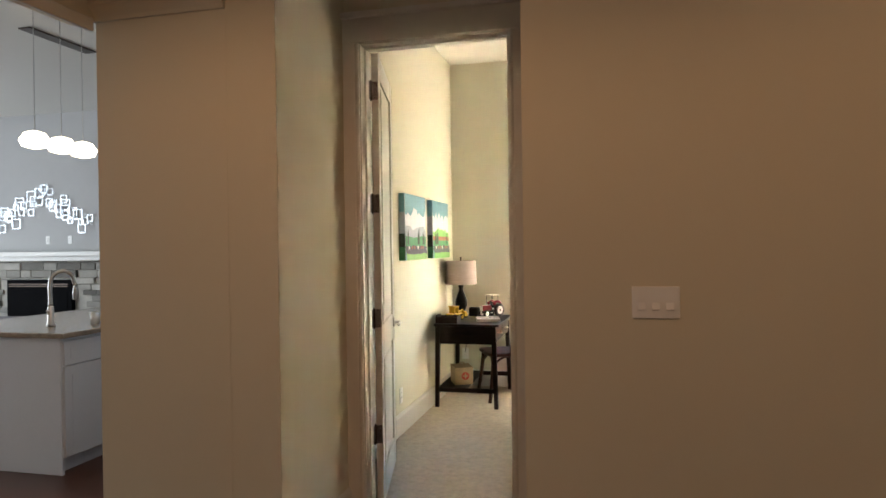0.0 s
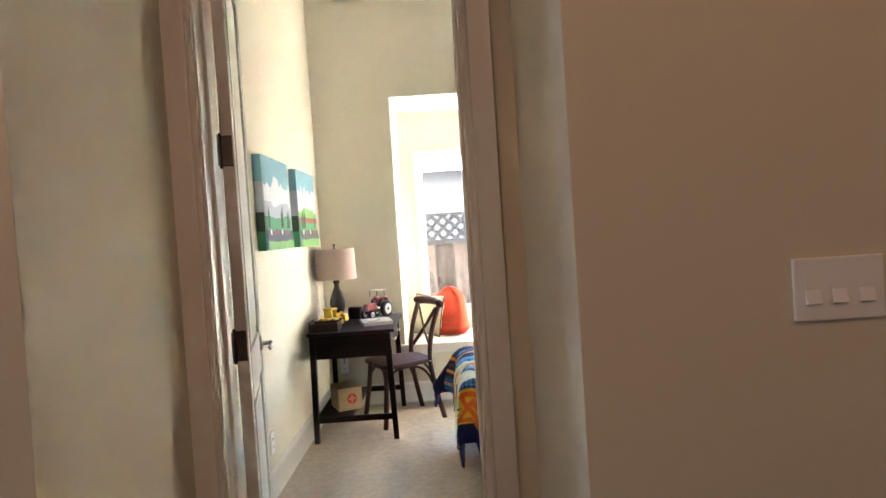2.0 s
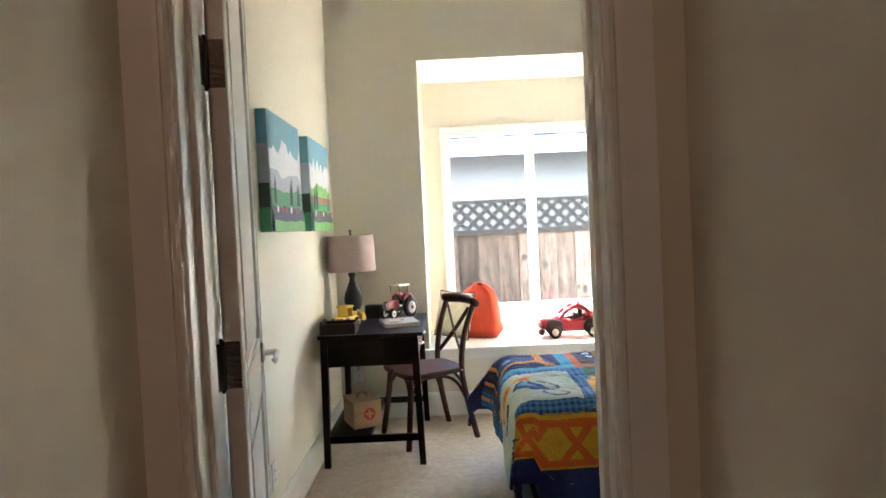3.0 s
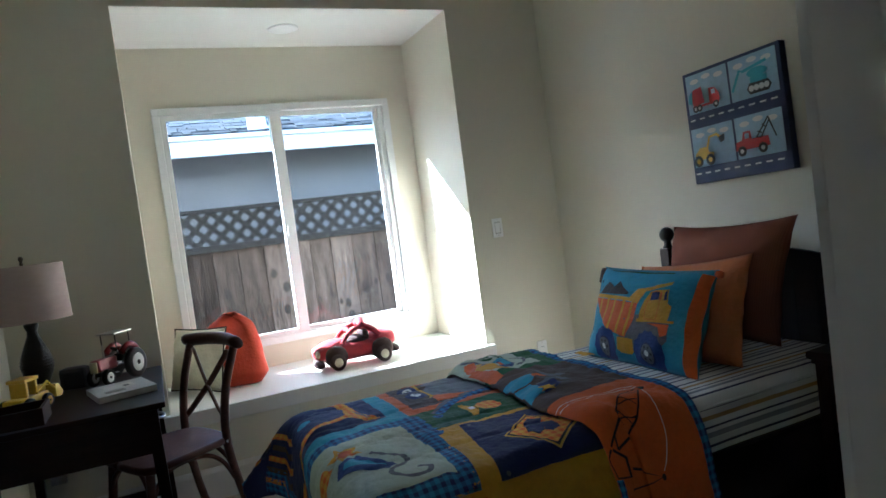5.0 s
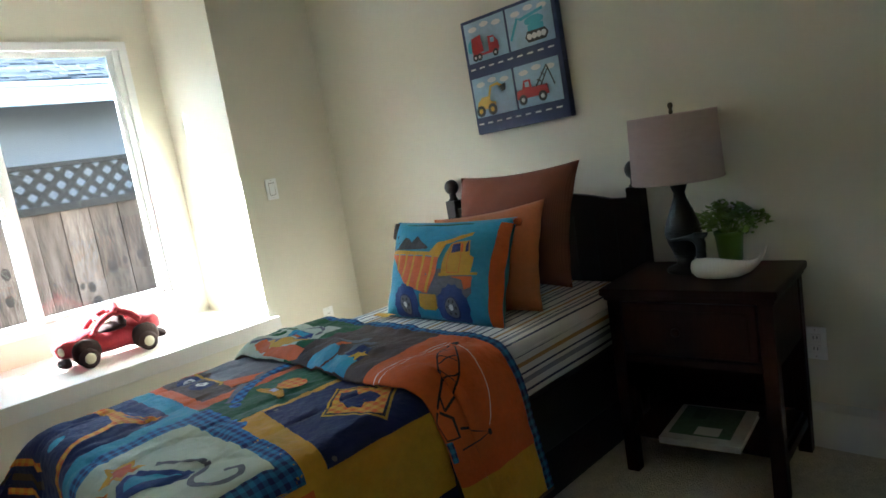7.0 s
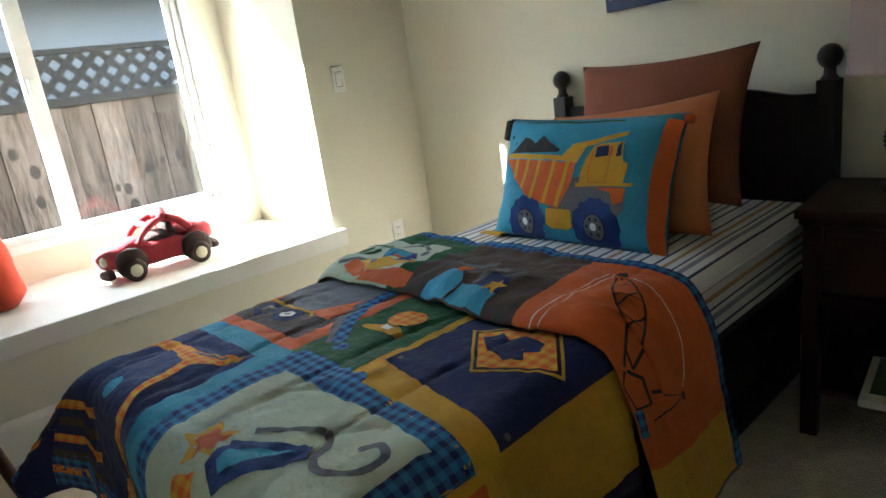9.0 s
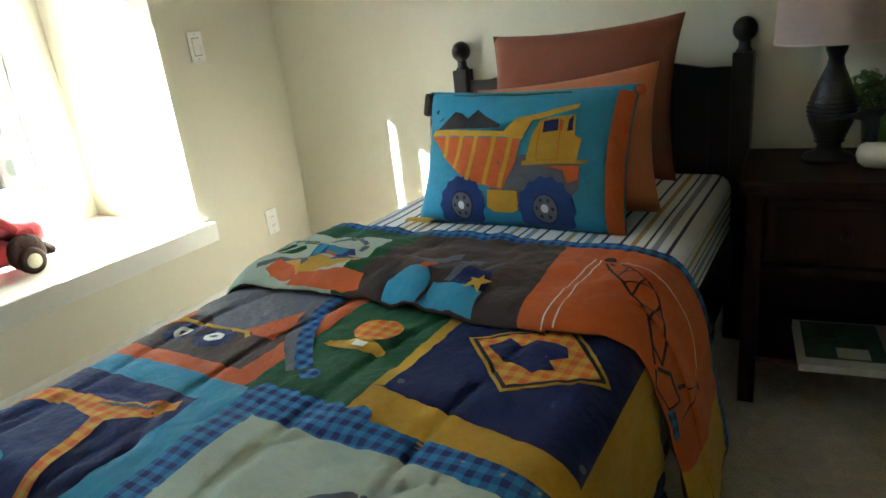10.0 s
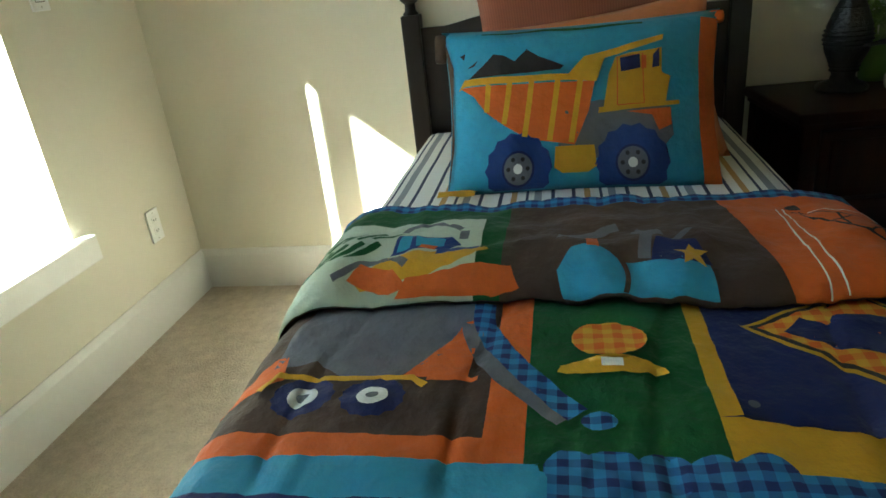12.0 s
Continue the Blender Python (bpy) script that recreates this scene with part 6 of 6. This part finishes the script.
def toy_wheel(name, m, r, w, parent, hub=M_PLATE, smooth=True):
    t = part(name, lathe([(r * 0.55, -w / 2), (r * 0.92, -w / 2), (r, -w * 0.3), (r, w * 0.3), (r * 0.92, w / 2), (r * 0.55, w / 2)], m, 24), M_RUBBER, parent, "black tyre", smooth)
    part("rim", lathe([(0.001, -w * 0.52), (r * 0.35, -w * 0.56), (r * 0.62, -w * 0.5), (r * 0.62, w * 0.5), (r * 0.35, w * 0.56), (0.001, w * 0.52)], m, 20), hub, t, "pale wheel rim", smooth)
    part("axle_cap", lathe([(0.001, -w * 0.62), (r * 0.16, -w * 0.6), (r * 0.16, w * 0.6), (0.001, w * 0.62)], m, 10), M_RUBBER, t)
    return t


def toy_loader():
    t = thing("toy_loader", "yellow plastic toy loader beside the desk tray", "toy", (-0.735, 6.27, 0.765))
    t.rotation_euler = (0, 0, radians(62))
    t.scale = (1.3, 1.3, 1.4)
    part("chassis", box(-0.06, 0.06, -0.03, 0.03, 0.018, 0.045, 0.005), M_TOYYEL, t)
    c = part("cab_post", box(-0.028, -0.02, -0.026, 0.026, 0.045, 0.085, 0.002), M_TOYYEL, t)
    part("cab_post", box(0.012, 0.02, -0.026, 0.026, 0.045, 0.085, 0.002), M_TOYYEL, t)
    part("roof", box(-0.034, 0.026, -0.03, 0.03, 0.085, 0.095, 0.004), M_TOYYEL, t)
    part("driver_seat", box(-0.018, 0.0, -0.012, 0.012, 0.045, 0.07, 0.003), M_BLACK, t)
    part("bonnet", box(0.022, 0.06, -0.022, 0.022, 0.045, 0.064, 0.005), M_TOYYEL, t)
    part("arm", tube([(0.0, -0.034, 0.05), (0.05, -0.034, 0.07), (0.085, -0.034, 0.04)], 0.004, 8), M_TOYYEL, t)
    part("arm", tube([(0.0, 0.034, 0.05), (0.05, 0.034, 0.07), (0.085, 0.034, 0.04)], 0.004, 8), M_TOYYEL, t)
    part("bucket", prism([(0.075, 0.02), (0.10, 0.018), (0.108, 0.03), (0.09, 0.055), (0.075, 0.055)], 0.08, pose(0, 0.04, 0, 90)), M_TOYYEL, t)
    for x, r in ((-0.038, 0.022), (0.038, 0.02)):
        for y in (-0.038, 0.038):
            toy_wheel("wheel", pose(x, y, r, 90), r, 0.014, t, M_TOYYEL)


toy_loader()


def toy_tractor():
    t = thing("toy_tractor", "dark red metal toy tractor with pale wheel rims", "toy", (-0.44, 6.60, 0.765))
    t.rotation_euler = (0, 0, radians(232))
    t.scale = (1.22, 1.22, 1.38)
    part("bonnet", box(0.005, 0.10, -0.018, 0.018, 0.045, 0.085, 0.008), M_TOYRED, t)
    part("grille", box(0.10, 0.105, -0.015, 0.015, 0.045, 0.08, 0.002), M_STEEL, t, "silver grille")
    part("chassis", box(-0.05, 0.09, -0.012, 0.012, 0.03, 0.05, 0.003), M_BLACK, t)
    part("seat", box(-0.045, -0.015, -0.018, 0.018, 0.06, 0.085, 0.006), M_BLACK, t)
    for y in (-0.034, 0.034):
        part("mudguard", tube(curve_points([(-0.085, y, 0.06), (-0.07, y, 0.098), (-0.035, y, 0.108), (0.0, y, 0.09)], 4), 0.011, 8), M_TOYRED, t, "", True)
        for x in (-0.05, 0.018):
            part("canopy_post", tube([(x, y * 0.9, 0.085), (x, y * 0.9, 0.152)], 0.0022, 6), M_BLACK, t)
        toy_wheel("rear_wheel", pose(-0.045, y * 1.45, 0.048, 90), 0.048, 0.026, t)
        toy_wheel("front_wheel", pose(0.075, y * 0.95, 0.026, 90), 0.026, 0.016, t)
    part("canopy", box(-0.06, 0.03, -0.04, 0.04, 0.152, 0.157, 0.002), M_STEEL, t, "silver canopy roof")
    part("exhaust", tube([(0.06, 0.01, 0.085), (0.06, 0.01, 0.125)], 0.003, 8), M_STEEL, t)
    part("steering_wheel", lathe([(0.012, 0), (0.014, 0.002), (0.012, 0.004)], pose(-0.003, 0, 0.10, 0, -35), 14), M_BLACK, t)


toy_tractor()
# Black object of unknown use by the lamp, built as a plain rounded box.
tagged(part("black_desk_box", box(-0.055, 0.055, -0.035, 0.035, 0, 0.095, 0.018, m=pose(-0.60, 6.60, 0.765, 0, 0, -20)), M_BLACK, None), "small black rounded box beside the desk lamp", "box")

M_CRATE = mat("pale_plywood", (0.50, 0.34, 0.20), 0.7, vary=0.15, scale=5, grain=50, bump=0.15, stretch=(1, 1, 5))
M_CROSS = mat("red_print", (0.55, 0.05, 0.03), 0.6, vary=0.08, bump=0.0)


def toy_crate():
    c = thing("toy_crate", "pale plywood toy crate with a round red mark", "crate", (-0.655, 6.20, 0.188))
    c.rotation_euler = (0, 0, radians(24))
    w, l, h, t = 0.085, 0.11, 0.15, 0.008
    part("end_board", box(-w, w, -l, -l + t, 0, h, 0.002), M_CRATE, c)
    part("end_board", box(-w, w, l - t, l, 0, h, 0.002), M_CRATE, c)
    part("side_board", box(-w, -w + t, -l + t, l - t, 0, h, 0.002), M_CRATE, c)
    part("side_board", box(w - t, w, -l + t, l - t, 0, h, 0.002), M_CRATE, c)
    part("lid", box(-w - 0.003, w + 0.003, -l - 0.003, l + 0.003, h, h + 0.008, 0.002), M_CRATE, c)
    part("rope_handle", tube(curve_points([(-0.03, 0, h + 0.008), (-0.02, 0, h + 0.035), (0.02, 0, h + 0.035), (0.03, 0, h + 0.008)], 5), 0.004, 8), M_CRATE, c, "", True)
    ring = [(0.036 * math.cos(a * math.pi / 12), 0.08 + 0.036 * math.sin(a * math.pi / 12)) for a in range(24)]
    mk = part("round_mark", prism(ring, 0.001, pose(0.012, -l, 0, 90)), M_CROSS, c, "round red mark")
    part("mark_bar", box(0.012 - 0.006, 0.012 + 0.006, -l - 0.0018, -l - 0.0011, 0.055, 0.105), M_CRATE, mk)
    part("mark_bar", box(0.012 - 0.025, 0.012 + 0.025, -l - 0.0024, -l - 0.0019, 0.074, 0.086), M_CRATE, mk)


toy_crate()
tagged(part("power_cord", tube(curve_points([(-0.72, 6.81, 0.76), (-0.74, 6.86, 0.6), (-0.75, 6.88, 0.45), (-0.765, 6.885, 0.37)], 6), 0.0035, 6), M_BLACK, None, "", True), "thin black power cord from lamp to outlet", "cord")
tagged(part("lamp_cord", tube(curve_points([(-0.86, 6.5, 0.80), (-0.873, 6.55, 1.02), (-0.875, 6.53, 1.09)], 6), 0.003, 6), M_PLATE, None, "", True), "thin white cord against the wall by the lamp", "cord")


# ---- chair ----
M_CHAIR = mat("dark_walnut_bentwood", (0.08, 0.029, 0.018), 0.45, spec=0.25, vary=0.3, scale=6, grain=40, bump=0.06, stretch=(1, 1, 5))
M_SEAT = mat("worn_brown_seat", (0.12, 0.058, 0.05), 0.6, spec=0.2, vary=0.2, scale=8, bump=0.15)


def cross_back_chair():
    c = thing("dining_chair", "dark bentwood cross-back chair pulled up to the desk", "chair", (-0.275, 6.45, 0))
    c.rotation_euler = (0, 0, radians(206))
    seat_line = smooth_line([(0.21, 0.0), (0.20, 0.17), (0.15, 0.215), (-0.05, 0.195), (-0.17, 0.165), (-0.20, 0.10), (-0.205, -0.10), (-0.17, -0.165), (-0.05, -0.195), (0.15, -0.215), (0.20, -0.17), (0.21, 0.0)], 5)[:-1]
    bm = prism(seat_line, 0.032, Matrix.Translation((0, 0, 0.435)))
    s = part("seat", bm, M_SEAT, c, "worn brown seat")
    part("seat_rim", tube([(a * 1.0, b * 1.0, 0.451) for a, b in seat_line + seat_line[:1]], 0.017, 8), M_CHAIR, c, "", True)
    tops = {}
    for y in (-1, 1):
        pts = curve_points([(-0.255, y * 0.205, 0.0), (-0.20, y * 0.19, 0.25), (-0.175, y * 0.178, 0.46), (-0.20, y * 0.18, 0.66), (-0.27, y * 0.19, 0.86)], 6)
        part("back_leg", tube(pts, [0.0185] * len(pts), 10), M_CHAIR, c, "", True)
        part("front_leg", tube(curve_points([(0.225, y * 0.215, 0.0), (0.19, y * 0.185, 0.25), (0.17, y * 0.17, 0.44)], 5), 0.0185, 10), M_CHAIR, c, "", True)
        arch = curve_points([(0.19, y * 0.19, 0.26), (0.16, y * 0.18, 0.36), (0.08, y * 0.175, 0.42), (-0.06, y * 0.17, 0.42), (-0.14, y * 0.175, 0.37), (-0.19, y * 0.185, 0.27)], 5)
        part("side_brace", tube(arch, 0.010, 8), M_CHAIR, c, "", True)
        br = [(-0.19, y * 0.18, 0.52), (-0.20, y * 0.10, 0.58), (-0.225, y * -0.02, 0.69), (-0.258, y * -0.15, 0.83)]
        part("cross_stave", tube(curve_points(br, 6), 0.0135, 8, flat=0.6), M_CHAIR, c, "", True)
        part("bolt", lathe([(0.007, 0), (0.007, 0.004)], pose(-0.17, y * 0.196, 0.45, 90), 10), M_STEEL, c)
    for x in (0.19, -0.19):
        arch = curve_points([(x * 1.02, -0.185, 0.27), (x * 0.95, -0.15, 0.37), (x * 0.88, -0.06, 0.42), (x * 0.88, 0.06, 0.42), (x * 0.95, 0.15, 0.37), (x * 1.02, 0.185, 0.27)], 5)
        part("end_brace", tube(arch, 0.010, 8), M_CHAIR, c, "", True)
    rail = curve_points([(-0.265, -0.225, 0.865), (-0.295, -0.10, 0.872), (-0.30, 0.0, 0.874), (-0.295, 0.10, 0.872), (-0.265, 0.225, 0.865)], 6)
    part("top_rail", tube(rail, [0.03] + [0.037] * (len(rail) - 2) + [0.03], 12, flat=0.72), M_CHAIR, c, "", True)
    return c


cross_back_chair()


# ---- on the window seat ----
M_PLUSH = dyed("red_plush", (0.38, 0.035, 0.048), 0.12)
M_PLUSHDARK = dyed("dark_brown_plush", (0.05, 0.025, 0.022), 0.15)
M_BROWN_PIPE = dyed("dark_piping_cloth", (0.05, 0.04, 0.03))
C_CORAL = dyed("coral_orange_cloth", (0.60, 0.075, 0.03), 0.06)
C_CREAM = dyed("cream_cloth", (0.66, 0.62, 0.46), 0.05)


def stand_cushion(x, y, z, lean, turn, roll=0.0):
    a = radians(lean)
    m = Matrix(((1, 0, 0, x), (0, math.sin(a), -math.cos(a), y), (0, math.cos(a), math.sin(a), z), (0, 0, 0, 1)))
    return Matrix.Translation((x, y, z)) @ pose(0, 0, 0, 0, 0, turn) @ Matrix.Translation((-x, -y, -z)) @ m @ pose(0, 0, 0, 0, 0, roll)



def slumped_cushion():
    """A soft bag-like cushion: rings that narrow towards a crumpled top, leaning on the window."""
    bm = bmesh.new()
    rings = []
    for j in range(27):
        s = j / 26
        w = 0.195 * (1 - 0.36 * s ** 1.6) * (0.80 + 0.20 * min(1.0, s / 0.12))
        d = 0.105 * (1 - s ** 2.6) * (0.55 + 0.45 * min(1.0, s / 0.15)) + 0.012
        close = 1 - 0.72 * max(0.0, (s - 0.78) / 0.22) ** 2
        w, d = w * close, d * close
        row = []
        for k in range(48):
            a = 2 * math.pi * k / 48
            ca, sa = math.cos(a), math.sin(a)
            x = w * math.copysign(abs(ca) ** 0.6, ca)
            y = d * math.copysign(abs(sa) ** 0.8, sa)
            cr_ = 0.010 * noise.noise(Vector((x * 11, y * 11, s * 4.0))) + 0.014 * s * s * math.sin(6 * a + 4 * s) * (0.4 + s)
            z = 0.395 * s + 0.05 * max(0, s - 0.75) * math.cos(3 * a) + 0.012 * noise.noise(Vector((x * 14, s * 3, 4.0))) * s
            row.append(bm.verts.new((x * (1 + cr_ * 3), y + cr_ + 0.10 * s * s, z)))
        rings.append(row)
    for p, q in zip(rings, rings[1:]):
        for k in range(48):
            bm.faces.new((p[k], p[(k + 1) % 48], q[(k + 1) % 48], q[k]))
    bm.faces.new(rings[0]), bm.faces.new(rings[-1])
    c = part("cushion", bm, C_CORAL, None, "", True)
    c.matrix_basis = pose(0.11, 7.315, RZ0 + 0.002, 0, 0, -16)
    return tagged(c, "coral orange cushion slumped on the window seat", "cushion")


slumped_cushion()
cr = cushion("cushion", 0.42, 0.36, 0.12, stand_cushion(-0.10, 7.335, RZ0 + 0.002, 14, -52, 0), C_CREAM, "cream cushion with dark piping in the seat corner", 37, 0.07, "cushion")
mm = stand_cushion(-0.10, 7.335, RZ0 + 0.002, 14, -52, 0)
edge = [cushion_at(0.42, 0.36, 0.12, mm, 1, 37, 0.07)(a, b) for a, b in [(0.21 + 0.21 * math.cos(t) / max(abs(math.cos(t)), abs(math.sin(t))), 0.18 + 0.18 * math.sin(t) / max(abs(math.cos(t)), abs(math.sin(t)))) for t in [k * math.pi / 24 for k in range(48)]]]
part("piping", tube(edge + edge[:1], 0.005, 6), M_BROWN_PIPE, cr, "dark piping", True)


def plush_car():
    c = thing("plush_car", "red stuffed cloth toy car with dark wheels", "soft toy", (0.808, 7.195, RZ0))
    c.rotation_euler = (0, 0, radians(178))
    c.scale = (1.0, 1.0, 1.06)
    red, dark = M_PLUSH, M_PLUSHDARK

    def puff(name, cx, cy, cz, rx, ry, rz, material, rot=0.0, power=2.6, label=""):
        bm = bmesh.new()
        bmesh.ops.create_uvsphere(bm, u_segments=28, v_segments=18, radius=1.0)
        m = Matrix.Translation((cx, cy, cz)) @ pose(0, 0, 0, 0, rot)
        for v in bm.verts:
            p = v.co
            n = (abs(p.x) ** power + abs(p.y) ** power + abs(p.z) ** power) ** (1 / power)
            q = p / n
            k = 1 + 0.06 * noise.noise(p * 4 + Vector((cx * 30, 0, 0)))
            v.co = m @ Vector((q.x * rx * k, q.y * ry * k, q.z * rz * k))
        return part(name, bm, material, c, label, True)

    puff("body", 0.0, 0, 0.085, 0.235, 0.105, 0.052, red)
    puff("bonnet", 0.15, 0, 0.105, 0.105, 0.095, 0.048, red, 10)
    puff("boot", -0.165, 0, 0.115, 0.085, 0.095, 0.05, red)
    puff("seat_well", -0.015, 0, 0.14, 0.075, 0.08, 0.02, dark, 0, 2.6, "dark cloth seat")
    puff("seat_back", -0.06, 0, 0.165, 0.028, 0.07, 0.04, dark, 15)
    puff("bumper", 0.225, 0, 0.035, 0.03, 0.105, 0.022, dark, 0, 2.4, "dark bumper")
    puff("bumper", -0.235, 0, 0.05, 0.03, 0.10, 0.02, dark, 0, 2.4, "dark bumper")
    for y in (-0.085, 0.085):
        part("windscreen_post", tube(curve_points([(0.09, y, 0.135), (0.055, y * 0.95, 0.175), (0.0, y * 0.85, 0.205), (-0.05, y * 0.75, 0.215)], 5), 0.013, 10), red, c, "", True)
        part("rear_post", tube(curve_points([(-0.05, y * 0.75, 0.215), (-0.10, y * 0.9, 0.19), (-0.14, y, 0.15)], 5), 0.016, 10), red, c, "", True)
    part("roof_bar", tube(curve_points([(-0.045, -0.068, 0.215), (-0.05, 0, 0.235), (-0.04, 0.068, 0.212)], 5), 0.022, 10), red, c, "", True)
    part("windscreen_bar", tube(curve_points([(0.03, -0.078, 0.185), (0.035, 0, 0.20), (0.03, 0.078, 0.185)], 5), 0.012, 10), red, c, "", True)
    for x in (-0.145, 0.135):
        for y in (-0.10, 0.10):
            f = puff("fender", x, y, 0.072, 0.066, 0.028, 0.06, dark, 0, 2.2, "dark cloth fender")
            t = part("wheel", lathe([(0.001, -0.022), (0.034, -0.022), (0.046, -0.013), (0.046, 0.013), (0.034, 0.022), (0.001, 0.022)], pose(x, y * 1.22, 0.046, 90), 22), dark, c, "dark cloth wheel", True)
            part("hub", lathe([(0.001, -0.03), (0.02, -0.029), (0.027, -0.02), (0.027, 0.02), (0.02, 0.029), (0.001, 0.03)], pose(x, y * 1.22, 0.046, 90), 18), C_CREAM, t, "cream cloth hub", True)
    for y in (-0.06, 0.06):
        puff("headlight", 0.235, y, 0.095, 0.014, 0.024, 0.02, C_CREAM, 0, 2.0, "cream headlight")


plush_car()
